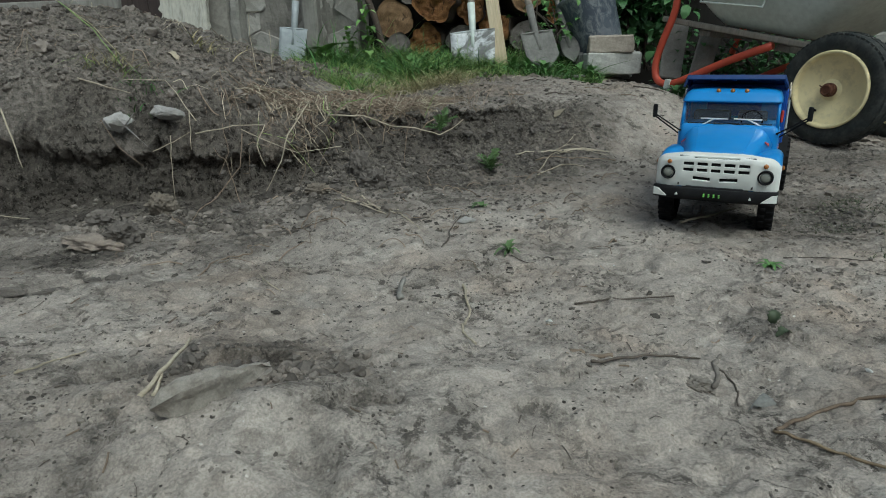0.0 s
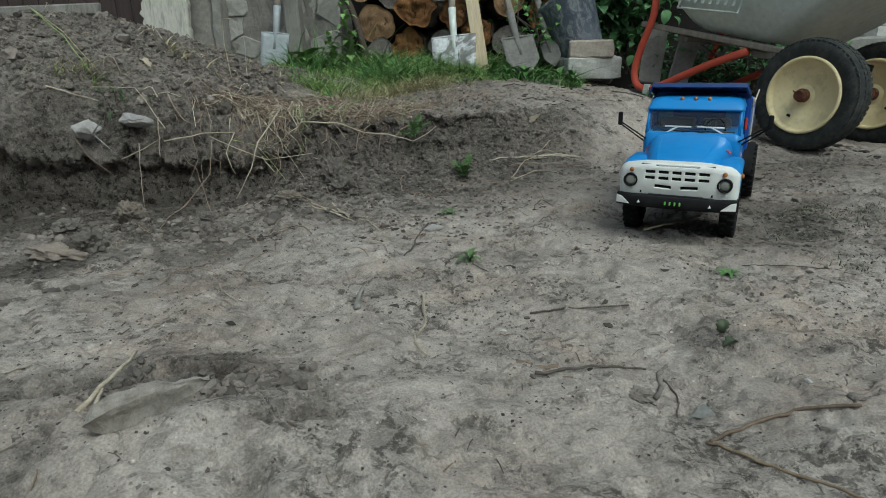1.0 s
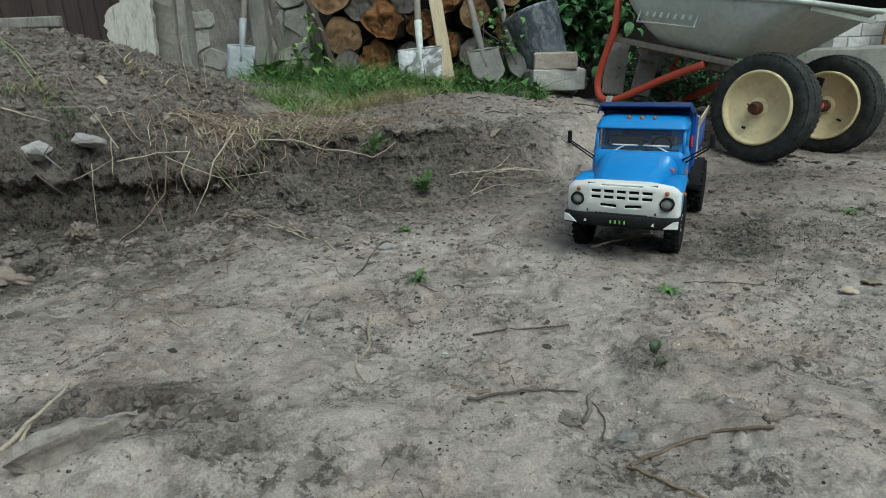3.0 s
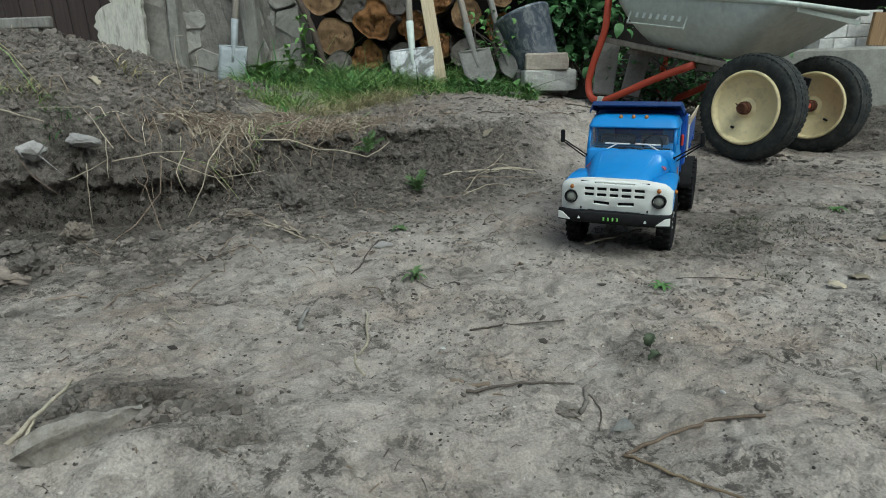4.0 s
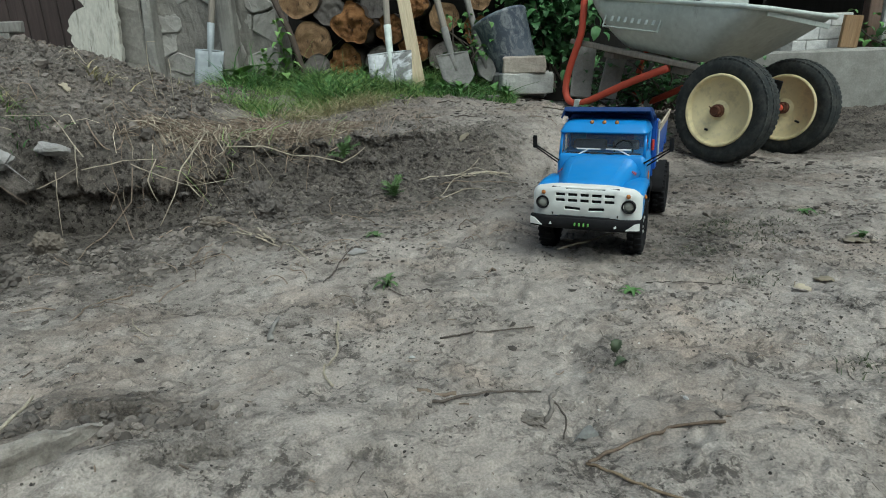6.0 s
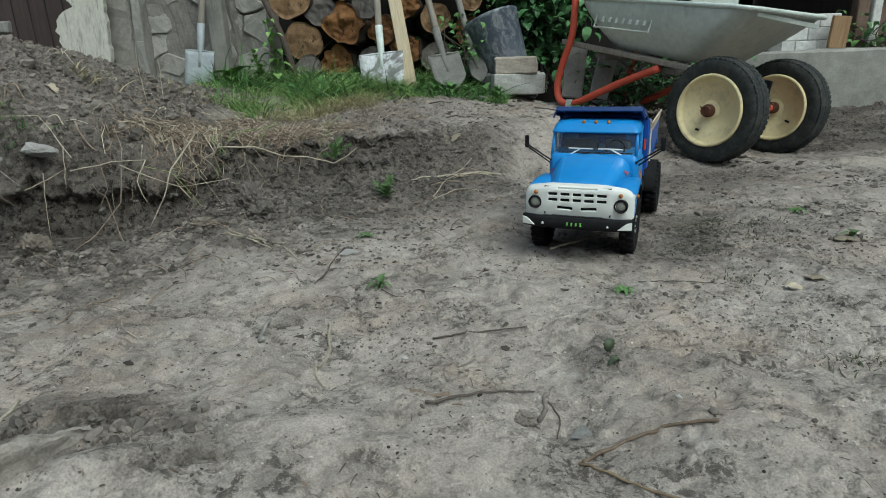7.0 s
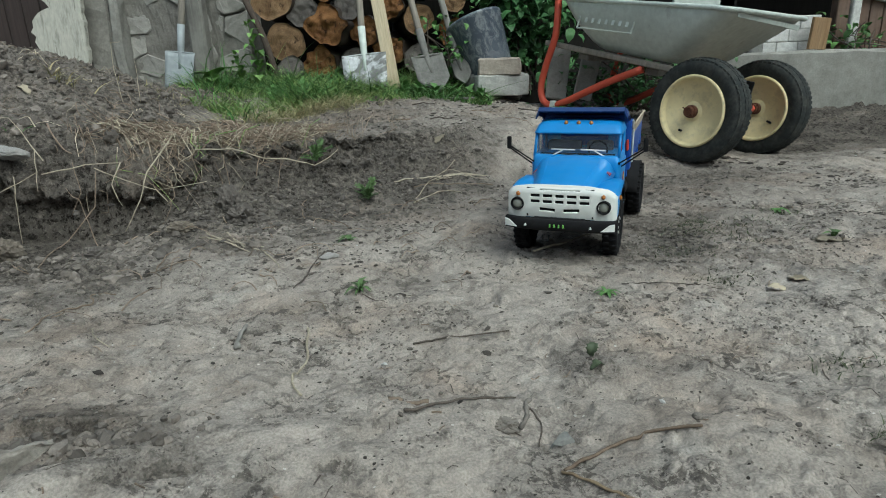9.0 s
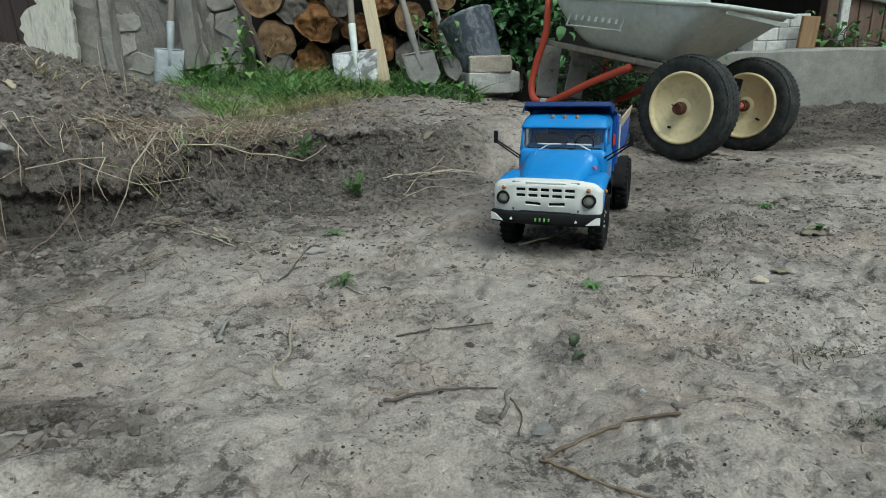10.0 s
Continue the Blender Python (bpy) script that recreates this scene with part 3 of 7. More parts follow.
lumpy = (0.35 + 0.65 * bell(gx, gy, -0.15, 1.7, 0.30, 0.6)) * (1 - 0.75 * step(-0.6, -0.8, gx) * step(0.8, 0.5, share))
gyy = gyy - face * lumpy * (0.055 * np.abs(fbm(gx, gzz * 1.4, 0.075, 5, 401, 0.6)) + 0.016 * fbm(gx, gzz, 0.016, 3, 402) - 0.02)
gx = gx + face * 0.010 * fbm(gy, gzz, 0.03, 3, 403)
verts = np.stack([gx, gyy, gzz], -1).reshape(-1, 3)
nx, ny = len(xs), len(ys)
idx = np.arange(nx * ny).reshape(ny, nx)
quads = np.stack([idx[:-1, :-1], idx[:-1, 1:], idx[1:, 1:], idx[1:, :-1]], -1).reshape(-1, 4)
ground_me = bpy.data.meshes.new("ground")
ground_me.vertices.add(len(verts))
ground_me.vertices.foreach_set("co", verts.ravel())
ground_me.loops.add(quads.size)
ground_me.loops.foreach_set("vertex_index", quads.ravel())
ground_me.polygons.add(len(quads))
ground_me.polygons.foreach_set("loop_start", np.arange(0, quads.size, 4))
ground_me.polygons.foreach_set("use_smooth", np.ones(len(quads), bool))
ground_me.update(calc_edges=True)
# holds dug soil and the shade painted into holes and recesses
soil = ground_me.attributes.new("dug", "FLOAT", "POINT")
soil.data.foreach_set("value", dug_shade_share.ravel())
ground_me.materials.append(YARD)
ground = tagged(new("ground", ground_me), "trodden grey-brown sandy yard soil with a dug dark bank", "ground", kind="structure")


# ---- the model dump truck, in its prototype's metres times S ----
S = 0.108


def ts(bm, lift=True):
    if lift:
        # the cab and body are a little narrower than the nose
        for v in bm.verts:
            t = min(1.0, max(0.0, (v.co.y - 0.2) / 0.5))
            v.co.x *= 0.96 - 0.035 * t
        bmesh.ops.translate(bm, vec=(0, 0, 0.05), verts=bm.verts)
    bmesh.ops.scale(bm, vec=(S, S, S), verts=bm.verts)
    return bm


def rounded_ring(x0, x1, y0, y1, z, r, n=5):
    """A rounded rectangle at one height."""
    out = []
    for cx, cy, a0 in ((x1 - r, y1 - r, 0), (x0 + r, y1 - r, 90), (x0 + r, y0 + r, 180), (x1 - r, y0 + r, 270)):
        for k in range(n + 1):
            a = radians(a0 + 90 * k / n)
            out.append((cx + r * math.cos(a), cy + r * math.sin(a), z))
    return out


def bm_loft(bm, rings, cap0=True, cap1=True, mat=0):
    rows = [[bm.verts.new(p) for p in ring] for ring in rings]
    for a, b in zip(rows, rows[1:]):
        for k in range(len(a)):
            j = (k + 1) % len(a)
            bm.faces.new((a[k], a[j], b[j], b[k])).material_index = mat
    if cap0:
        bm.faces.new(rows[0][::-1]).material_index = mat
    if cap1:
        bm.faces.new(rows[-1]).material_index = mat
    return rows


def bm_sheet(bm, grid, thick):
    """A sheet through a grid of points, thickened along its normals (both sides closed at the edges)."""
    rows = [[bm.verts.new(p) for p in row] for row in grid]
    faces = [bm.faces.new((a[k], a[k + 1], b[k + 1], b[k])) for a, b in zip(rows, rows[1:]) for k in range(len(a) - 1)]
    bm.normal_update()
    bmesh.ops.solidify(bm, geom=faces, thickness=thick)


def bm_profile(bm, outline, x0, x1, bevel=0.0, seg=3):
    """An outline in (y, z), extruded from x0 to x1, with its x1 edge rounded."""
    a = [bm.verts.new((x0, y, z)) for y, z in outline]
    b = [bm.verts.new((x1, y, z)) for y, z in outline]
    n = len(a)
    for k in range(n):
        bm.faces.new((a[k], a[(k + 1) % n], b[(k + 1) % n], b[k]))
    bm.faces.new(a[::-1])
    end = bm.faces.new(b)
    bmesh.ops.recalc_face_normals(bm, faces=bm.faces)
    if bevel:
        bmesh.ops.bevel(bm, geom=list(end.edges), offset=bevel, segments=seg, affect="EDGES", profile=0.5)


def rounded(bm, offset, seg=2, angle=35):
    edges = [e for e in bm.edges if len(e.link_faces) == 2 and e.calc_face_angle(0) > radians(angle)]
    bmesh.ops.bevel(bm, geom=edges, offset=offset, segments=seg, affect="EDGES", profile=0.5)
    return bm


def build_wheel(parent, x, y, r, width, front):
    """One wheel: tyre with lugs, rim and, at the front, a ring of bright nuts. Its outer face looks along the sign of x."""
    side = 1 if x > 0 else -1
    w = new("wheel")
    w.parent = parent
    w.matrix_local = Matrix.Translation((x * S, y * S, r * S))
    h = width / 2
    bm = bmesh.new()
    bm_lathe(bm, [(0.58 * r, -h * 0.8), (0.70 * r, -h), (0.90 * r, -h), (0.97 * r, -h * 0.75), (0.985 * r, 0), (0.97 * r, h * 0.75), (0.90 * r, h), (0.70 * r, h), (0.58 * r, h * 0.8)], "X", 40, closed=True)
    for k in range(26):
        for s in (-1, 1):
            m = Matrix.Rotation(2 * math.pi * (k + 0.5 * (s > 0)) / 26, 4, "X")
            bm_box(bm, (min(0.06 * s * h, 0.98 * s * h), -0.05 * r, 0.95 * r), (max(0.06 * s * h, 0.98 * s * h), 0.05 * r, 1.0 * r), m=m)
    part("tyre", ts(bm, False), TYRE, w, "black lugged rubber tyre", True)
    bm = bmesh.new()
    d = side * h
    prof = [(0.60 * r, 0.75 * d), (0.60 * r, 0.9 * d), (0.55 * r, 0.85 * d), (0.5 * r, 0.55 * d), (0.36 * r, 0.5 * d), (0.30 * r, 0.75 * d), (0.16 * r, 0.8 * d), (0.14 * r, 1.0 * d), (0.02 * r, 1.02 * d)]
    if not front:
        prof = [(0.60 * r, 0.75 * d), (0.60 * r, 0.9 * d), (0.55 * r, 0.8 * d), (0.5 * r, 0.1 * d), (0.2 * r, 0.05 * d), (0.17 * r, 0.35 * d), (0.02 * r, 0.36 * d)]
    bm_lathe(bm, prof, "X", 32)
    part("rim", ts(bm, False), BLACK, w, smooth=True)
    if front:
        for k in range(8):
            a = 2 * math.pi * k / 8
            bm = bmesh.new()
            bm_lathe(bm, [(0.05 * r, 0.7 * d), (0.05 * r, 0.84 * d), (0.03 * r, 0.92 * d)], "X", 6, m=Matrix.Translation((0, 0.25 * r * math.cos(a), 0.25 * r * math.sin(a))))
            part("nut", ts(bm, False), CHROME, w, "bright wheel nut" if k == 0 else "")
    return w


def build_truck(m):
    tr = thing("dump_truck", m, "sky-blue model dump truck with white grille, parked on the bare soil", "truck")
    R = 0.60
    # running gear
    for x, y, front in ((-0.86, 0, True), (0.86, 0, True), (-0.68, 3.3, False), (0.68, 3.3, False), (-1.0, 3.3, False), (1.0, 3.3, False)):
        build_wheel(tr, x, y, R, 0.27 if front else 0.28, front)
    bm = bmesh.new()
    for s in (-1, 1):
        bm_box(bm, (s * 0.42 - 0.05, -1.0, 0.72), (s * 0.42 + 0.05, 4.2, 0.98), 0.015)
    for y in (-0.9, 0.8, 1.9, 2.8, 4.0):
        bm_box(bm, (-0.42, y, 0.76), (0.42, y + 0.12, 0.92))
    part("chassis", ts(bm), BLACK, tr, "black ladder chassis")
    bm = bmesh.new()
    bm_tube(bm, [(-0.8, 0, 0.52), (0.8, 0, 0.52)], 0.08, 10)
    part("front_axle", ts(bm), BLACK, tr)
    bm = bmesh.new()
    bm_tube(bm, [(-1.0, 3.3, 0.55), (1.0, 3.3, 0.55)], 0.1, 10)
    bm_lathe(bm, [(0.1, -0.25), (0.24, -0.15), (0.24, 0.15), (0.1, 0.25)], "X", 16, m=Matrix.Translation((0, 3.3, 0.55)))
    part("rear_axle", ts(bm), BLACK, tr)
    # hood: a crowned lid, wider towards the cab
    bm = bmesh.new()
    grid = []
    for k in range(15):
        t = k / 14
        y = -1.0 + 1.55 * t
        half = 0.60 + 0.27 * t ** 0.8
        top = 1.50 + 0.30 * t ** 0.75 - 0.10 * max(0, 1 - t * 7) ** 2
        row = []
        for i in range(17):
            u = -1 + 2 * i / 16
            z = top - 0.10 * abs(u) ** 2.2 - 0.22 * max(0, abs(u) - 0.82) / 0.18 + 0.015 * math.exp(-(u / 0.12) ** 2)
            row.append((half * u, y + 0.05 * u * u * (1 - t), z))
        grid.append(row)
    bm_sheet(bm, grid, 0.03)
    part("hood", ts(bm), BLUE, tr, "sky-blue crowned hood", True)
    bm = bmesh.new()
    bm_tube(bm, [(x, y + 0.012, z + 0.002) for x, y, z in grid[-1]], 0.011, 6)
    part("hood_seam", ts(bm), BLACK, tr, "dark joint behind the hood")
    for s in (-1, 1):
        bm = bmesh.new()
        bm_tube(bm, [(row[13 if s > 0 else 3][0], row[13][1], row[13][2] + 0.002) for row in grid], 0.007, 6)
        part("hood_crease", ts(bm), BLUE, tr, smooth=True)
    bm = bmesh.new()
    bm_box(bm, (-0.58, -0.9, 0.85), (0.58, 0.5, 1.36), 0.03)
    part("engine_bay", ts(bm), BLACK, tr)
    for s in (-1, 1):
        bm = bmesh.new()
        for k in range(3):
            bm_box(bm, (-0.005, 0.03, -0.05 + 0.035 * k), (0.005, 0.26, -0.028 + 0.035 * k), m=Matrix.Translation((s * 0.748, 0, 1.545)) @ Matrix.Rotation(radians(-s * 48), 4, "Y"))
        part("badge", ts(bm), RED_INK, tr, "small red side badge")
    # fenders with open wheel arches
    arch = [(0.68 * math.cos(radians(a)), 0.57 + 0.68 * math.sin(radians(a))) for a in range(16, 150, 8)]
    outline = [(-0.86, 0.86), (-0.86, 1.30), (-0.80, 1.41), (-0.3, 1.46), (0.25, 1.43), (0.58, 1.30), (0.78, 1.02), (0.80, 0.76)] + arch + [(-0.62, 0.86)]
    for s in (-1, 1):
        bm = bmesh.new()
        bm_profile(bm, outline, 0.50, 1.06, 0.12, 4)
        for v in bm.verts:
            v.co.x *= s
        if s < 0:
            bmesh.ops.reverse_faces(bm, faces=bm.faces)
        part("fender", ts(bm), BLUE, tr, "rounded sky-blue front fender", True)
        bm = bmesh.new()
        bm_lathe(bm, [(0.045, 0), (0.045, 0.03), (0.02, 0.055)], "X", 12, m=Matrix.Translation((s * 1.05, -0.62, 1.26)) @ Matrix.Scale(s, 4, (1, 0, 0)))
        part("side_lamp", ts(bm), AMBER, tr, "small amber side lamp")
        bm = bmesh.new()
        bm_box(bm, (min(s * 0.66, s * 1.04), 0.76, 0.30), (max(s * 0.66, s * 1.04), 0.80, 0.80), 0.01)
        part("mud_flap", ts(bm), BLACK, tr)
    # grille: a white moulding with open slots
    xsn = [-1.06, -1.03, -0.98, -0.90, -0.62, -0.56, -0.38, -0.32, -0.14, -0.08, 0.08, 0.14, 0.32, 0.38, 0.56, 0.62, 0.90, 0.98, 1.03, 1.06]
    zsn = [0.86, 0.97, 1.055, 1.12, 1.195, 1.25, 1.305, 1.36, 1.405, 1.44, 1.465, 1.485, 1.505, 1.535]
    slots = {(i, j) for j in (4, 6) for i in (5, 7, 9, 11, 13)} | {(i, 2) for i in (6, 7, 8, 10, 11, 12)} | {(i, 9) for i in range(6, 13)}
    bm = bmesh.new()
    vg = {}
    for i, x in enumerate(xsn):
        for j, z in enumerate(zsn):
            y = -1.04 + 0.07 * abs(x) ** 3 + 0.12 * max(0, abs(x) - 1.02) / 0.04 + (0.05 * max(0, z - 1.40) / 0.14) ** 1 - 0.03 * (0.98 < z < 1.48 and abs(x) < 0.63)
            zz = z
            zz = z - (0.06 * max(0, abs(x) - 0.50) / 0.40 + 0.13 * (max(0, abs(x) - 0.88) / 0.18) ** 2.2) * max(0, z - 1.22) / 0.315
            if j == 0:
                zz = z + 0.05 * (abs(x) < 0.75) + 0.05 * max(0, abs(x) - 0.95) / 0.11
            if j in (2, 3):
                zz -= 0.03 * (1 - min(1, abs(x) / 0.6))
            vg[i, j] = bm.verts.new((x, y, zz))
    fs = [bm.faces.new((vg[i, j], vg[i + 1, j], vg[i + 1, j + 1], vg[i, j + 1])) for i in range(len(xsn) - 1) for j in range(len(zsn) - 1) if (i, j) not in slots]
    bm.normal_update()
    bmesh.ops.solidify(bm, geom=fs, thickness=0.04)
    rounded(bm, 0.012, 2, 50)
    part("grille", ts(bm), WHITE, tr, "white plastic grille moulding with slots", True)
    bm = bmesh.new()
    bm_box(bm, (-0.64, -1.024, 0.93), (0.64, -0.93, 1.47))
    part("grille_backing", ts(bm), BLACK, tr)
    for s in (-1, 1):
        lamp = new("headlight")
        lamp.parent = tr
        lamp.matrix_local = Matrix.Translation((s * 0.79 * S, -1.00 * S, 1.205 * S))
        bm = bmesh.new()
        bm_lathe(bm, [(0.125, 0.06), (0.125, -0.05), (0.115, -0.065), (0.095, -0.05), (0.095, 0.02)], "Y", 28, closed=True)
        part("bezel", ts(bm, False), BLACK, lamp, "black headlight ring", True)
        bm = bmesh.new()
        bm_lathe(bm, [(0.097, 0.0), (0.09, -0.025), (0.06, -0.045), (0.005, -0.05)], "Y", 28)
        part("lens", ts(bm, False), LENS, lamp, "round glass lens", True)
        bm = bmesh.new()
        bm_lathe(bm, [(0.04, 0.04), (0.04, -0.03), (0.028, -0.05), (0.004, -0.055)], "Y", 18, m=Matrix.Translation((s * 0.81, -1.0, 1.345)))
        part("turn_lamp", ts(bm), AMBER, tr, "round amber turn lamp", True)
    # bumper with white ends and a dark plate with green marks
    bm = bmesh.new()
    grid = [[(x, -1.20 + 0.14 * (abs(x) / 1.08) ** 3 + dy, z) for x in np.linspace(-1.06, 1.06, 17)] for z, dy in ((0.70, 0.03), (0.73, 0.0), (0.885, 0.0), (0.91, 0.03), (0.91, 0.12))]
    bm_sheet(bm, grid, 0.03)
    part("bumper", ts(bm), BLACK, tr, "black painted front bumper", True)
    for s in (-1, 1):
        bm = bmesh.new()
        pts = [(s * 0.80, 0.745), (s * 1.05, 0.745), (s * 1.05, 0.88), (s * 0.96, 0.865)]
        ring = lambda off: [(x, -1.235 + 0.14 * (abs(x) / 1.08) ** 3 + off, z) for x, z in (pts if s > 0 else pts[::-1])]
        bm_loft(bm, [ring(0.03), ring(-0.004)])
        bmesh.ops.recalc_face_normals(bm, faces=bm.faces)
        part("bumper_end", ts(bm), WHITE, tr, "white wedge sticker")
        bm = bmesh.new()
        bm_box(bm, (s * 0.62 - 0.022, -1.232, 0.79), (s * 0.62 + 0.022, -1.20, 0.806))
        bm_box(bm, (s * 0.62 - 0.008, -1.232, 0.81), (s * 0.62 + 0.010, -1.20, 0.832))
        part("mark", ts(bm), WHITE, tr)
    for k in range(4):
        bm = bmesh.new()
        bm_box(bm, (-0.155 + 0.085 * k, -1.238, 0.785), (-0.130 + 0.085 * k, -1.20, 0.838))
        part("plate_bar", ts(bm), GREEN_INK, tr, "green bar on the number plate")
    bm = bmesh.new()
    bm_box(bm, (-0.5, -1.12, 0.87), (0.5, -0.98, 0.93), 0.02)
    bm_tube(bm, [(-0.3, -1.12, 0.60), (-0.3, -1.12, 0.5), (-0.18, -1.12, 0.5), (-0.18, -1.12, 0.6)], 0.02, 6)
    part("tow_bracket", ts(bm), BLACK, tr)
    # cab
    bm = bmesh.new()
    bm_loft(bm, [rounded_ring(-0.93, 0.93, 0.50, 1.58, 0.86, 0.08), rounded_ring(-0.955, 0.955, 0.48, 1.60, 1.1, 0.1), rounded_ring(-0.955, 0.955, 0.47, 1.60, 1.60, 0.12), rounded_ring(-0.94, 0.94, 0.49, 1.60, 1.76, 0.12), rounded_ring(-0.91, 0.91, 0.53, 1.58, 1.80, 0.12)])
    part("cab_body", ts(bm), BLUE, tr, "sky-blue cab body", True)
    bm = bmesh.new()
    bm_loft(bm, [rounded_ring(-0.94, 0.94, 0.67, 1.60, 2.205, 0.10), rounded_ring(-0.955, 0.955, 0.60, 1.61, 2.225, 0.12), rounded_ring(-0.945, 0.945, 0.62, 1.60, 2.255, 0.13), rounded_ring(-0.90, 0.90, 0.72, 1.57, 2.37, 0.16), rounded_ring(-0.84, 0.84, 0.82, 1.52, 2.415, 0.18), rounded_ring(-0.66, 0.66, 0.96, 1.42, 2.435, 0.2)])
    part("cab_roof", ts(bm), BLUE, tr, "sky-blue domed roof", True)
    for s in (-1, 1):
        bm = bmesh.new()
        bm_tube(bm, [(s * 0.905, 0.57, 1.76), (s * 0.90, 0.72, 2.24)], 0.034, 8)
        part("front_pillar", ts(bm), BLUE, tr, smooth=True)
        bm = bmesh.new()
        bm_box(bm, (s * 0.90 - 0.03, 1.36, 1.70), (s * 0.90 + 0.03, 1.60, 2.22), 0.015)
        part("rear_pillar", ts(bm), BLUE, tr)
        bm = bmesh.new()
        bm_box(bm, (s * 0.90 - 0.02, 0.82, 1.70), (s * 0.90 + 0.02, 0.86, 2.22), 0.006)
        part("window_divider", ts(bm), BLUE, tr)
        bm = bmesh.new()
        bm_loft(bm, [[(s * 0.905, 0.65, 1.785), (s * 0.905, 1.40, 1.785), (s * 0.905, 1.40, 2.22), (s * 0.905, 0.78, 2.22)], [(s * 0.892, 0.65, 1.785), (s * 0.892, 1.40, 1.785), (s * 0.892, 1.40, 2.22), (s * 0.892, 0.78, 2.22)]])
        bmesh.ops.recalc_face_normals(bm, faces=bm.faces)
        part("side_window", ts(bm), GLASS, tr).visible_shadow = False
        door = new("door")
        door.parent = tr
        bm = bmesh.new()
        bm_loft(bm, [[(s * x, y, z) for y, z in ((0.62, 0.95), (1.48, 0.95), (1.52, 1.15), (1.52, 1.66), (0.58, 1.66), (0.58, 1.1))] for x in (0.90, 0.968)])
        bmesh.ops.recalc_face_normals(bm, faces=bm.faces)
        rounded(bm, 0.02, 2)
        part("door_panel", ts(bm), BLUE, door, smooth=False)
        bm = bmesh.new()
        bm_box(bm, (min(s * 0.96, s * 1.0), 1.28, 1.55), (max(s * 0.96, s * 1.0), 1.46, 1.585), 0.01)
        part("handle", ts(bm), CHROME, door, "bright door handle")
        bm = bmesh.new()
        bm_lathe(bm, [(0.1, 0.0), (0.1, 0.978 - 0.96), (0.09, 0.02)], "X", 24, m=Matrix.Translation((s * 0.96, 1.05, 1.30)) @ Matrix.Scale(s, 4, (1, 0, 0)))
        part("emblem", ts(bm), RED_INK, door, "round red door sticker")
        bm = bmesh.new()
        bm_lathe(bm, [(0.055, 0.0), (0.055, 0.023)], "X", 20, m=Matrix.Translation((s * 0.96, 1.05, 1.30)) @ Matrix.Scale(s, 4, (1, 0, 0)))
        part("emblem_centre", ts(bm), YELLOW_INK, door, "orange-yellow sticker centre")
        # mirror on two black arms
        mir = new("mirror")
        mir.parent = tr
        bm = bmesh.new()
        bm_tube(bm, [(s * 0.90, 0.50, 1.66), (s * 1.40, 0.42, 1.98)], 0.016, 6)
        bm_tube(bm, [(s * 0.92, 0.62, 1.56), (s * 1.40, 0.44, 1.93)], 0.016, 6)
        bm_tube(bm, [(s * 0.91, 0.50, 1.68), (s * 0.93, 0.62, 1.54)], 0.02, 6)
        part("arm", ts(bm), BLACK, mir)
        bm = bmesh.new()
        bm_box(bm, (s * 1.43 - 0.045, 0.40, 1.92), (s * 1.43 + 0.045, 0.47, 2.18), 0.03, seg=2)
        part("housing", ts(bm), BLACK, mir, "black mirror housing")
        bm = bmesh.new()
        bm_box(bm, (min(s * 0.94, s * 1.0), 1.62, 1.72), (max(s * 0.94, s * 1.0), 1.69, 1.96), 0.02)
        part("marker_lamp", ts(bm), RED_LENS, tr, "red marker lamp behind the cab")
        # step and wiper
        bm = bmesh.new()
        bm_box(bm, (min(s * 0.66, s * 1.0), 0.85, 0.66), (max(s * 0.66, s * 1.0), 1.55, 0.70), 0.01)
        bm_tube(bm, [(s * 0.98, 0.9, 0.68), (s * 0.98, 0.9, 0.86)], 0.02, 6)
        bm_tube(bm, [(s * 0.98, 1.55, 0.68), (s * 0.98, 1.45, 0.95)], 0.02, 6)
        part("step", ts(bm), BLACK, tr)
    bm = bmesh.new()
    for lo, hi in (((-0.90, 1.56, 1.68), (0.90, 1.60, 1.84)), ((-0.90, 1.56, 2.12), (0.90, 1.60, 2.24)), ((-0.90, 1.56, 1.84), (-0.55, 1.60, 2.12)), ((0.55, 1.56, 1.84), (0.90, 1.60, 2.12))):
        bm_box(bm, lo, hi)
    part("cab_back", ts(bm), BLUE, tr)
    bm = bmesh.new()
    ring = lambda off: [(-0.885, 0.578 + off, 1.79), (0.885, 0.578 + off, 1.79), (0.885, 0.725 + off, 2.22), (-0.885, 0.725 + off, 2.22)]
    bm_loft(bm, [ring(0), ring(0.014)])
    part("windscreen", ts(bm), GLASS, tr, "clear windscreen").visible_shadow = False
    bm = bmesh.new()
    bm_tube(bm, [(-0.885, 0.573, 1.785), (0.885, 0.573, 1.785), (0.88, 0.72, 2.215), (-0.88, 0.72, 2.215), (-0.885, 0.573, 1.785)], 0.014, 6)
    part("windscreen_seal", ts(bm), BLACK, tr)
    for x0, x1, x2 in ((-0.50, -0.28, 0.08), (0.62, 0.36, 0.0)):
        bm = bmesh.new()
        bm_tube(bm, [(x0, 0.54, 1.785), (x1, 0.585, 1.90)], 0.016, 6)
        bm_tube(bm, [(x1 - 0.26, 0.582, 1.905), (x1 + 0.26, 0.582, 1.90)], 0.016, 6)
        part("wiper", ts(bm), WHITE, tr, "bright metal wiper")
    for x0, x1 in ((-0.78, -0.02), (0.12, 0.70)):
        bm = bmesh.new()
        bm_box(bm, (x0, 1.22, 1.2), (x1, 1.46, 1.98), 0.07, seg=3)
        part("seat", ts(bm), SEAT_GREY, tr, "grey seat back", True)
    bm = bmesh.new()
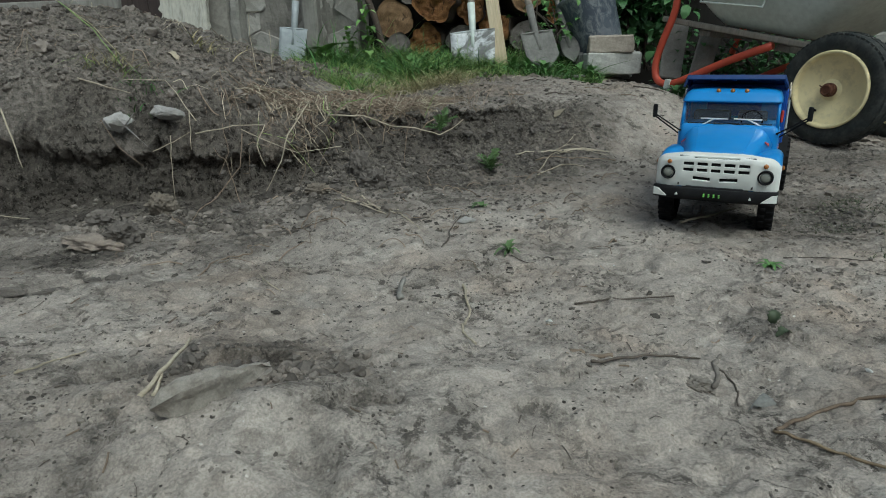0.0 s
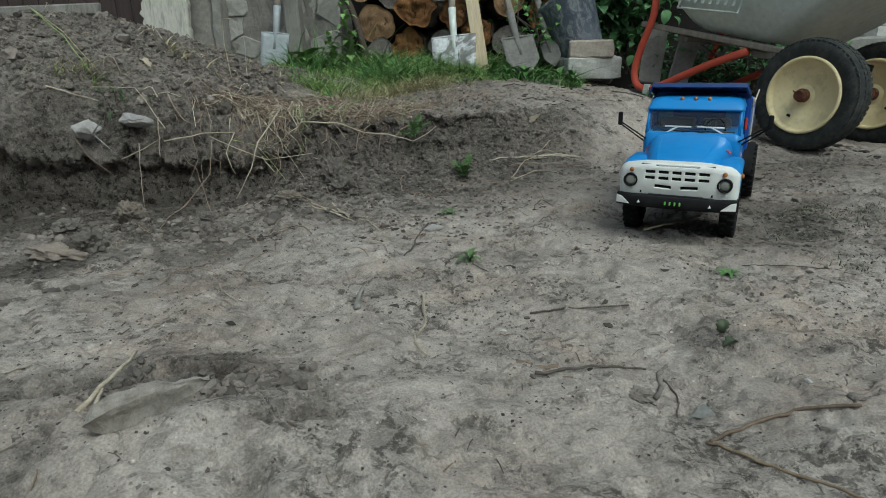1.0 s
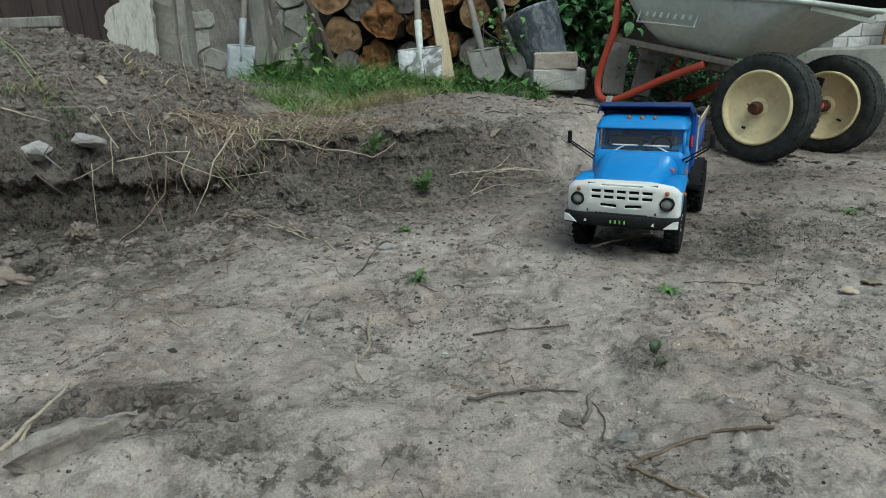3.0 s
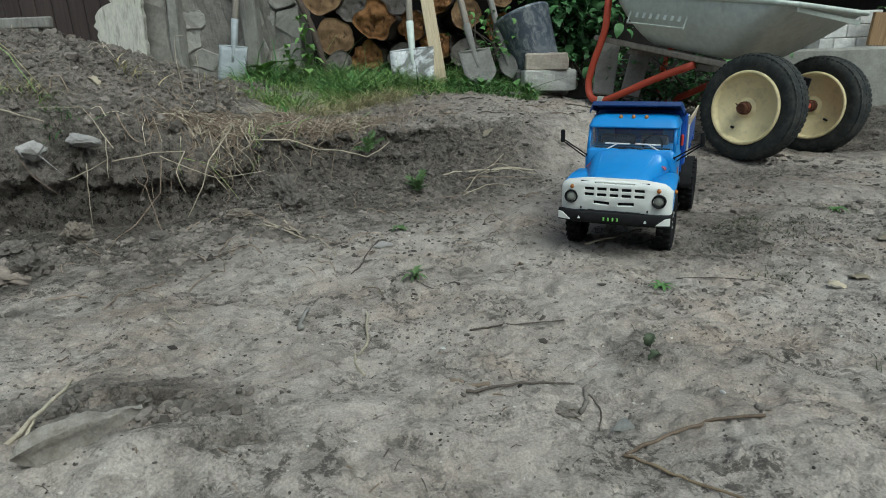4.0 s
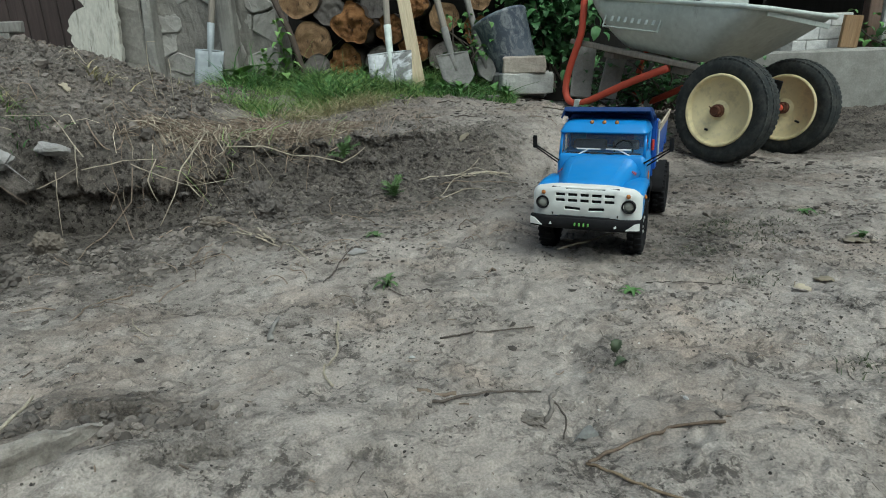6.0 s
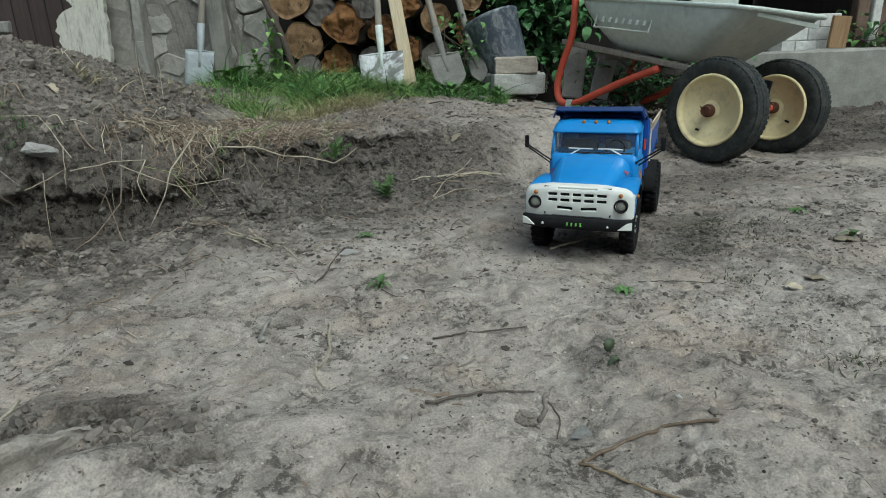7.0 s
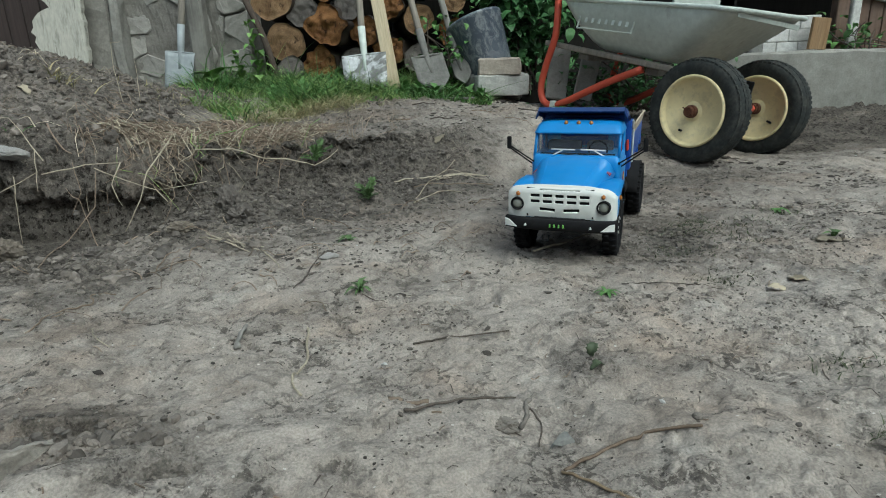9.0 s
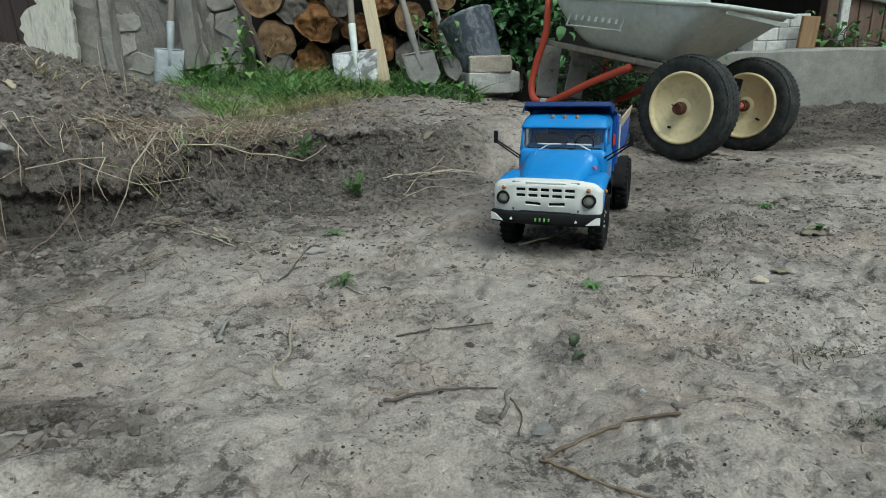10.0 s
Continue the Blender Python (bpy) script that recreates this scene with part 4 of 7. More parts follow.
    bm_box(bm, (-0.84, 0.60, 1.70), (0.84, 0.80, 1.805), 0.03)
    part("dashboard", ts(bm), BLACK, tr)
    bm = bmesh.new()
    pts = [(0.42 + 0.2 * math.cos(a), 0.92 + 0.08 * math.sin(a), 1.84 + 0.18 * math.sin(a)) for a in np.linspace(0, 2 * math.pi, 25)]
    bm_tube(bm, pts, 0.018, 6, caps=False)
    part("steering_wheel", ts(bm), BLACK, tr)
    for x in (-0.27, 0.0, 0.27):
        bm = bmesh.new()
        bm_lathe(bm, [(0.045, 0.0), (0.045, 0.03), (0.03, 0.065), (0.004, 0.075)], "Z", 14, m=Matrix.Translation((x, 0.80, 2.385)))
        part("roof_lamp", ts(bm), AMBER, tr, "amber roof lamp", True)
    # behind the cab: tank, battery box, rear mudguards
    for s in (-1, 1):
        bm = bmesh.new()
        bm_lathe(bm, [(0.2, 1.75), (0.23, 1.78), (0.23, 2.45), (0.2, 2.48)], "Y", 20, m=Matrix.Translation((s * 0.72, 0, 0.78)))
        part("tank", ts(bm), BLACK, tr, smooth=True)
        bm = bmesh.new()
        arc = [(3.3 + 0.66 * math.cos(radians(a)), 0.55 + 0.66 * math.sin(radians(a))) for a in range(-5, 190, 13)]
        bm_sheet(bm, [[(s * x, y, z) for y, z in arc] for x in (0.5, 0.85, 1.17)], 0.03)
        part("mudguard", ts(bm), BLACK, tr, "black rear mudguard", True)
        bm = bmesh.new()
        bm_box(bm, (min(s * 0.5, s * 1.15), 3.98, 0.3), (max(s * 0.5, s * 1.15), 4.0, 0.75))
        part("rear_flap", ts(bm), BLACK, tr)
    # dump body
    def body_wall(name, pts, thick, label="", mat=NAVY):
        b = bmesh.new()
        bm_sheet(b, pts, thick)
        return part(name, ts(b), mat, tr, label, False)
    ya, yb = 1.72, 4.45
    prof = lambda s: [(s * 0.60, 1.13), (s * 0.84, 1.20), (s * 0.94, 1.36), (s * 0.98, 1.60), (s * 1.0, 1.98)]
    for s in (-1, 1):
        pr = prof(s)
        body_wall("body_side", [[(x, ya + 0.05 * i, z) for x, z in pr] if i == 0 else [(x, yb + 0.25 * (z - 1.1), z) for x, z in pr] for i in (0, 1)], 0.04 * s, "deep-blue dump body side")
        bm = bmesh.new()
        bm_box(bm, (min(s * 0.98, s * 1.03), ya + 0.25, 1.90), (max(s * 0.98, s * 1.03), yb + 0.18, 1.99), 0.015)
        bm_box(bm, (min(s * 0.95, s * 1.02), ya + 0.25, 1.52), (max(s * 0.95, s * 1.02), yb + 0.08, 1.57), 0.015)
        bm_box(bm, (min(s * 0.95, s * 1.04), ya - 0.02, 1.30), (max(s * 0.95, s * 1.04), ya + 0.28, 2.36), 0.02)
        bm_box(bm, (min(s * 0.95, s * 1.03), yb + 0.02, 1.40), (max(s * 0.95, s * 1.03), yb + 0.2, 1.97), 0.02)
        part("side_rib", ts(bm), NAVY, tr)
        bm = bmesh.new()
        bm_tube(bm, [(s * 1.07, ya + 0.12, 1.45), (s * 1.07, ya + 0.12, 2.15)], 0.022, 8)
        part("latch_rod", ts(bm), GALVANISED, tr)
        bm = bmesh.new()
        bm_box(bm, (min(s * 1.03, s * 1.08), ya + 0.05, 2.18), (max(s * 1.03, s * 1.08), ya + 0.2, 2.36), 0.03)
        part("clear_lamp", ts(bm), CHROME, tr)
    bm = bmesh.new()
    bm_box(bm, (-0.86, ya, 1.12), (0.86, yb, 1.17), 0.01)
    part("body_floor", ts(bm), NAVY, tr)
    bm = bmesh.new()
    bm_box(bm, (-0.99, ya - 0.03, 1.15), (0.99, ya + 0.02, 2.46), 0.012)
    part("headboard", ts(bm), NAVY, tr, "deep-blue front wall of the dump body")
    bm = bmesh.new()
    bm_box(bm, (-0.98, yb + 0.02, 1.2), (0.98, yb + 0.06, 1.96), 0.012, m=Matrix.Translation((0, yb, 1.2)) @ Matrix.Rotation(radians(-12), 4, "X") @ Matrix.Translation((0, -yb, -1.2)))
    part("tailgate", ts(bm), NAVY, tr)
    bm = bmesh.new()
    sec = [(1.74, 2.44), (1.60, 2.56), (1.05, 2.66), (0.98, 2.60)]
    bm_sheet(bm, [[(x, y, z - 0.14 * (abs(x) > 0.95)) for x in (-0.98, -0.92, -0.5, 0, 0.5, 0.92, 0.98)] for y, z in sec], 0.035)
    for k in range(5):
        bm_box(bm, (-0.83 + 0.4 * k, 1.05, 2.575), (-0.78 + 0.4 * k, 1.62, 2.61))
    part("canopy", ts(bm), NAVY_DARK, tr, "dark navy cab-protecting canopy")
    bm = bmesh.new()
    for s in (-1, 1):
        bm_box(bm, (s * 0.42 - 0.06, 1.8, 0.98), (s * 0.42 + 0.06, 4.3, 1.13), 0.01)
    bm_tube(bm, [(0, 1.9, 0.8), (0, 2.6, 1.12)], 0.09, 10)
    part("subframe", ts(bm), BLACK, tr)
    bm = bmesh.new()
    bm_box(bm, (0.985, ya + 0.35, 1.96), (1.02, yb + 0.25, 2.26), 0.006, m=Matrix.Translation((1.0, 0, 1.96)) @ Matrix.Rotation(radians(14), 4, "Y") @ Matrix.Translation((-1.0, 0, -1.96)))
    part("side_board", ts(bm), PLY, tr, "bare pale wooden side board")
    return tr


TRUCK_AT = Matrix.Translation((0.389, 1.230, 0.0)) @ Matrix.Rotation(radians(-24.0), 4, "Z") @ Matrix.Rotation(radians(1.0), 4, "X")
build_truck(TRUCK_AT)


# ---- the two-wheeled barrow, standing with its legs on the terrace ----
def build_barrow(m):
    b = thing("wheelbarrow", m, "grey galvanised two-wheeled barrow with red tube legs and cream wheels", "wheelbarrow")
    # tub: open steel tray with a long sloping nose and a rolled rim
    bm = bmesh.new()
    steps = 9

    def sag(y):
        return 0.015 - 0.050 * (y + 0.05)

    def ring(t, inset):
        x = 0.283 - 0.088 * (1 - t) ** 2.0 - inset
        y0 = 0.17 - 0.22 * t ** 1.05 + inset
        y1 = 0.62 + 0.16 * t ** 0.8 - inset
        return [(px, py, pz + t * sag(py)) for px, py, pz in rounded_ring(-x, x, y0, y1, 0.135 + 0.2 * t + inset * 0.5, 0.10 - 0.02 * t, 6)]

    outer = [ring(k / steps, 0.0) for k in range(steps + 1)]
    inner = [ring(k / steps, 0.006) for k in range(steps, -1, -1)]
    first = [(x * 0.9, 0.43 + (y - 0.43) * 0.92, 0.128) for x, y, z in outer[0]]
    bm_loft(bm, [first] + outer + inner)
    part("tub", bm, GALVANISED, b, "dull grey galvanised steel tub", True)
    bm = bmesh.new()
    rim = ring(1.0, -0.004)
    pts = [Vector((x, y, 0.334 + sag(y) + 0.006 * noise.noise(Vector((x, y, 0)) * 6))) for x, y, z in rim]
    dense = [pts[k].lerp(pts[(k + 1) % len(pts)], f) for k in range(len(pts)) for f in (0, 0.25, 0.5, 0.75)]
    bm_tube(bm, dense + [dense[0]], 0.009, 8, flat=0.9, caps=False)
    part("rim", bm, GALVANISED, b, "rolled steel rim", True)
    bm = bmesh.new()
    bm_box(bm, (-0.25, -0.046, 0.312), (0.20, -0.040, 0.330), 0.002, m=Matrix.Rotation(radians(3), 4, "Y"))
    part("flange", bm, GALVANISED, b, "torn fold of the rim")
    # raised name panel: frame and unreadable raised bars
    bm = bmesh.new()
    tilt = Matrix.Translation((-0.2705, 0.497, 0.250)) @ Matrix.Rotation(radians(-2.5), 4, "X") @ Matrix.Diagonal((1, 1.16, 1.42, 1)) @ Matrix.Rotation(radians(20), 4, "Y")
    for lo, hi in (((-0.004, -0.125, 0.028), (0.004, 0.125, 0.032)), ((-0.004, -0.125, -0.032), (0.004, 0.125, -0.028)), ((-0.004, -0.125, -0.03), (0.004, -0.121, 0.03)), ((-0.004, 0.121, -0.03), (0.004, 0.125, 0.03))):
        bm_box(bm, lo, hi, 0.001, m=tilt)
    for k in range(7):
        bm_box(bm, (-0.0012, -0.102 + 0.031 * k, -0.013), (0.001, -0.090 + 0.031 * k, 0.013), 0.0009, m=tilt)
    part("name_panel", bm, GALVANISED, b, "embossed panel with raised bars")
    # timber bearers under the tub
    for s in (-1, 1):
        bm = bmesh.new()
        bm_box(bm, (s * 0.215 - 0.020, 0.12, 0.101), (s * 0.215 + 0.020, 0.86, 0.123), 0.004)
        part("bearer", bm, HANDLE_WOOD, b, "weathered timber bearer")
        # legs: one bent red tube each
        bm = bmesh.new()
        line = bend([(s * 0.245, 0.815, 0.335), (s * 0.25, 0.79, 0.22), (s * 0.25, 0.785, 0.14), (s * 0.25, 0.812, 0.01), (s * 0.25, 0.818, -0.085), (s * 0.25, 0.79, -0.14), (s * 0.25, 0.735, -0.15), (s * 0.245, 0.66, -0.12), (s * 0.235, 0.465, 0.0), (s * 0.225, 0.30, 0.09)], 6)
        bm_tube(bm, line, 0.0155, 12)
        part("leg", bm, RED_TUBE, b, "bent red steel tube leg", True)
        bm = bmesh.new()
        bm_box(bm, (s * 0.25 - 0.018, 0.70, -0.170), (s * 0.25 + 0.018, 0.73, -0.128), 0.002)
        part("leg_clip", bm, GALVANISED, b)
        bm = bmesh.new()
        line = bend([(s * 0.235, 0.80, 0.33), (s * 0.235, 0.97, 0.40), (s * 0.235, 1.17, 0.45)], 5)
        bm_tube(bm, line, 0.0155, 12)
        part("handle", bm, RED_TUBE, b, smooth=True)
        bm = bmesh.new()
        bm_box(bm, (s * 0.06 - 0.006, -0.02, -0.02), (s * 0.06 + 0.006, 0.03, 0.10), 0.003)
        part("axle_bracket", bm, BLACK, b)
    bm = bmesh.new()
    for y in (0.25, 0.62):
        bm_box(bm, (-0.19, y, 0.07), (0.19, y + 0.06, 0.095), 0.003)
    part("cross_board", bm, GREY_WOOD, b)
    bm = bmesh.new()
    bm_tube(bm, [(-0.29, 0, -0.01), (0.25, 0, -0.01)], 0.014, 12)
    part("axle", bm, RED_TUBE, b)
    # wheels
    for x in (-0.245, 0.205):
        w = new("wheel")
        w.parent = b
        w.matrix_local = Matrix.Translation((x, 0, -0.010)) @ Matrix.Scale(0.975, 4) @ Matrix.Rotation(3.5 if x < 0 else 2.1, 4, "X")
        R = 0.2
        bm = bmesh.new()
        prof = [(0.122, -0.034), (0.135, -0.042), (0.158, -0.047), (0.178, -0.045), (0.1885, -0.037), (0.1945, -0.022), (0.196, 0.0), (0.1945, 0.022), (0.1885, 0.037), (0.178, 0.045), (0.158, 0.047), (0.135, 0.042), (0.122, 0.034)]
        bm_lathe(bm, prof, "X", 64, closed=True)
        part("tyre", bm, BIG_TYRE, w, "black pneumatic tyre", True)
        bm = bmesh.new()
        for k in range(60):
            mm = Matrix.Rotation(2 * math.pi * k / 60, 4, "X")
            for s in (-1, 1):
                bm_box(bm, (s * 0.030 - 0.011, -0.0065, 0.182), (s * 0.030 + 0.011, 0.0065, 0.1898), m=mm @ Matrix.Translation((0, 0.0052 * (s > 0), 0)) )
                bm_box(bm, (s * 0.0095 - 0.0075, -0.0065, 0.190), (s * 0.0095 + 0.0075, 0.0065, 0.1970), m=mm @ Matrix.Translation((0, 0.0052 * (s < 0), 0)))
        part("tread", bm, BIG_TYRE, w)
        for s in (-1, 1):
            bm = bmesh.new()
            bm_lathe(bm, [(0.134, 0.030 * s), (0.1355, 0.046 * s), (0.1325, 0.051 * s), (0.1265, 0.051 * s), (0.1225, 0.045 * s), (0.119, 0.028 * s), (0.112, 0.021 * s), (0.075, 0.019 * s), (0.045, 0.026 * s), (0.030, 0.034 * s), (0.004, 0.035 * s)], "X", 56)
            bmesh.ops.recalc_face_normals(bm, faces=bm.faces)
            part("disc", bm, CREAM, w, "dirty cream painted steel disc", True)
        bm = bmesh.new()
        bm_lathe(bm, [(0.024, -0.036), (0.024, -0.052), (0.019, -0.054), (0.019, -0.066), (0.016, -0.068), (0.012, -0.066)], "X", 20)
        part("hub", bm, RUST, w, "rusty axle end")
        bm = bmesh.new()
        bm_tube(bm, [(-0.061, -0.03, 0.0), (-0.061, 0.028, 0.003)], 0.0022, 6)
        part("split_pin", bm, RUST, w)
        bm = bmesh.new()
        bm_box(bm, (-0.0235, -0.012, -0.072), (-0.0205, 0.012, -0.046), 0.0005)
        part("patch", bm, STEEL_BLADE, w, "small worn grey sticker")
        bm = bmesh.new()
        bm_tube(bm, [(-0.022, 0.0, 0.088), (-0.05, 0.004, 0.080)], 0.0045, 8)
        part("valve", bm, BLACK, w)
    return b


BARROW_AT = Matrix.Translation((1.318, 2.376, 0.182)) @ Matrix.Rotation(radians(33.5), 4, "Z") @ Matrix.Rotation(radians(3.0), 4, "Y") @ Matrix.Rotation(radians(10.0), 4, "X")
build_barrow(BARROW_AT)


# ---- the yard's back: fence, walls, shed ----
def clip_cell(poly, px, pz, qx, qz):
    """The part of a polygon that lies nearer to p than to q."""
    nx_, nz_ = qx - px, qz - pz
    lim = (qx * qx + qz * qz - px * px - pz * pz) / 2
    out = []
    for (ax, az), (bx, bz) in zip(poly, poly[1:] + poly[:1]):
        da, db = ax * nx_ + az * nz_ - lim, bx * nx_ + bz * nz_ - lim
        if da <= 0:
            out.append((ax, az))
        if da * db < 0:
            f = da / (da - db)
            out.append((ax + f * (bx - ax), az + f * (bz - az)))
    return out


def build_stone_wall(name, x0, x1, y0, y1, z0, z1, seed, label):
    """A thick rubble wall: a mortar core with broken angular stones set in it."""
    rnd = random.Random(seed)
    bm = bmesh.new()
    bm_box(bm, (x0, y0 + 0.006, z0), (x1, y1, z1), 0.004)
    bmesh.ops.subdivide_edges(bm, edges=[e for e in bm.edges if e.calc_length() > 0.3], cuts=40, use_grid_fill=True)
    for v in bm.verts:
        if v.co.y < y0 + 0.05:
            v.co.y += 0.010 * noise.noise(v.co * 13) + 0.006 * noise.noise(v.co * 37)
    wall = tagged(obj(name, bm, MORTAR), label, "wall", kind="structure")
    seeds, row, z = [], 0, z0 + 0.05
    while z < z1:
        h = rnd.uniform(0.07, 0.15)
        x = x0 + rnd.uniform(0, 0.1)
        while x < x1:
            w = rnd.uniform(0.09, 0.24)
            seeds.append((x + rnd.uniform(-0.02, 0.02), z + rnd.uniform(-0.03, 0.03)))
            x += w
        z += h
    for i, (px, pz) in enumerate(seeds):
        cell = [(x0, z0), (x1, z0), (x1, z1), (x0, z1)]
        for j, (qx, qz) in enumerate(seeds):
            if i != j and abs(qx - px) < 0.6 and abs(qz - pz) < 0.5:
                cell = clip_cell(cell, px, pz, qx, qz)
        if len(cell) < 3 or rnd.random() < 0.22:
            continue
        cx, cz = sum(p[0] for p in cell) / len(cell), sum(p[1] for p in cell) / len(cell)
        shrink = rnd.uniform(0.90, 1.0)
        tx, tz, dy = rnd.uniform(-0.10, 0.10), rnd.uniform(-0.12, 0.12), rnd.uniform(-0.016, 0.008)
        ring = [(cx + (x - cx) * shrink, cz + (z - cz) * shrink) for x, z in cell]
        bm = bmesh.new()
        bm_loft(bm, [[(x, y0 + 0.05, z) for x, z in ring], [(x, y0 + dy + tx * (x - cx) + tz * (z - cz), z) for x, z in ring]])
        bmesh.ops.recalc_face_normals(bm, faces=bm.faces)
        rounded(bm, 0.005, 1, 30)
        bmesh.ops.triangulate(bm, faces=bm.faces)
        bmesh.ops.subdivide_edges(bm, edges=[e for e in bm.edges if e.calc_length() > 0.045], cuts=2)
        for v in bm.verts:
            v.co += noise.noise_vector(v.co * 13) * 0.014 + noise.noise_vector(v.co * 45) * 0.005
        part("stone", bm, BLOCKS, wall)
    return wall


# back walls reach above view only to block sky light from behind
build_stone_wall("wall_back", -1.50, -0.84, 3.60, 3.85, 0.15, 2.3, 4, "rough grey rubble block wall with broken mortar")

# a near-black backdrop stands for the shade behind the woodpile and barrow
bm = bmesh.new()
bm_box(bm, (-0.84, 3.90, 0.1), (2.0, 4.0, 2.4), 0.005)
shed_back = tagged(obj("wall_shed_back", bm, SHADOW_ROOM), "near-black board backdrop standing for the shade behind the woodpile", "wall", kind="structure")
bm = bmesh.new()
bm_box(bm, (-1.5, 3.85, 0.1), (-0.84, 4.0, 2.3))
tagged(obj("wall_core", bm, MORTAR), "plain grey wall core", "wall", kind="structure")

# fence of dark brown upright boards
bm = bmesh.new()
for z in (0.5, 1.5):
    bm_box(bm, (-6.0, 4.44, z), (-1.45, 4.48, z + 0.08))
fence = tagged(obj("fence", bm, FENCE), "dark brown upright board fence", "fence", kind="structure")
for k in range(40):
    bm = bmesh.new()
    x = -6.0 + 0.113 * k
    random.seed(k)
    bm_box(bm, (x, 4.40, 0.0), (x + 0.106, 4.43, 1.85 + random.uniform(-0.02, 0.02)), 0.005, 0.002)
    part("fence_board", bm, FENCE, fence)

# leaning weathered panel with a broken edge
def build_panel():
    rnd = random.Random(21)
    corners = [(-1.78, 0.20), (-1.66, 0.20), (-1.635, 0.45), (-1.64, 0.80), (-1.66, 1.35), (-1.80, 1.36), (-1.82, 0.92), (-1.835, 0.76), (-1.815, 0.71), (-1.875, 0.67), (-1.90, 0.62), (-1.885, 0.55), (-1.86, 0.48)]
    edge = []
    for i, ((ax, az), (bx, bz)) in enumerate(zip(corners, corners[1:] + corners[:1])):
        n = 2 if i in (0, 4) else max(2, int(math.hypot(bx - ax, bz - az) / 0.022))
        for q in range(n):
            f = q / n
            broken = 0.010 if i >= 5 else 0.003
            edge.append((ax + f * (bx - ax) + rnd.gauss(0, broken), az + f * (bz - az) + rnd.gauss(0, broken * 0.5)))
    front = [(x, 3.36 + 0.12 * (z - 0.2) + 0.004 * noise.noise(Vector((x * 40, 0, z * 6))), z) for x, z in edge]
    bm = bmesh.new()
    bm_loft(bm, [[(x, y + 0.035, z) for x, y, z in front], front])
    bmesh.ops.recalc_face_normals(bm, faces=bm.faces)
    return tagged(obj("weathered_board", bm, GREY_PANEL), "big weathered pale-grey board leaning on the wall", "board")


k = Mat("pale_weathered_panel", (0.47, 0.455, 0.395), 0.9, spec=0.2)
k.mix(k.ramp(k.noise(34, 7, 0.66, (1, 1, 0.06)), 0.52, 0.64), (0.21, 0.20, 0.17), amount=0.75)
k.mix(k.ramp(k.noise(60, 5, 0.7, (1, 1, 0.04)), 0.60, 0.64), (0.10, 0.095, 0.08), amount=0.6)
k.mix(k.ramp(k.noise(6, 4, 0.6, (1.5, 1, 0.3)), 0.5, 0.7), (0.22, 0.23, 0.14), amount=0.5)
k.vary(90, 0.82, 1.12, 6, (1, 1, 0.3))
k.bump(k.noise(40, 6, 0.6, (1, 1, 0.1)), 0.4, 0.004)
GREY_PANEL = k.done()
build_panel()


def build_pillar(name, x0, x1, y0, y1, z1, mat, label, lean=0.0, seed=0):
    bm = bmesh.new()
    bm_box(bm, (x0, y0, 0.12), (x1, y1, z1), 0.012)
    bmesh.ops.subdivide_edges(bm, edges=[e for e in bm.edges if e.calc_length() > 0.2], cuts=26, use_grid_fill=True)
    for v in bm.verts:
        n = noise.noise_vector(v.co * 9 + Vector((seed, 0, 0)))
        chip = noise.noise(v.co * 4.5 + Vector((0, seed, 3)))
        v.co += n * 0.014 + noise.noise_vector(v.co * 30) * 0.005 + Vector((lean * (v.co.z - 0.4), 0.03 * max(0, chip - 0.15), 0))
    return tagged(obj(name, bm, mat, False), label, "pillar", kind="structure")


build_pillar("wall_pier", -1.70, -1.555, 3.52, 3.8, 1.5, MORTAR, "rough grey-brown concrete pier")
build_pillar("wall_pier_pale", -1.55, -1.495, 3.50, 3.8, 1.5, BLOCKS, "pale rough masonry pier with a broken corner", 0.0, 5)
bm = bmesh.new()
bm_box(bm, (-1.13, 3.47, 0.2), (-1.04, 3.56, 1.6), 0.012, 0.004)
tagged(obj("wooden_post", bm, GREY_WOOD), "weathered grey upright post against the wall", "post")
bm = bmesh.new()
bm_tube(bm, bend([(-0.90, 3.42, 1.0), (-0.77, 3.33, 0.70), (-0.69, 3.28, 0.52), (-0.62, 3.25, 0.25)]), [0.016] * 19, 8)
tagged(obj("dark_pole", bm, BARK, True), "dark thin pole leaning beside the woodpile", "pole")


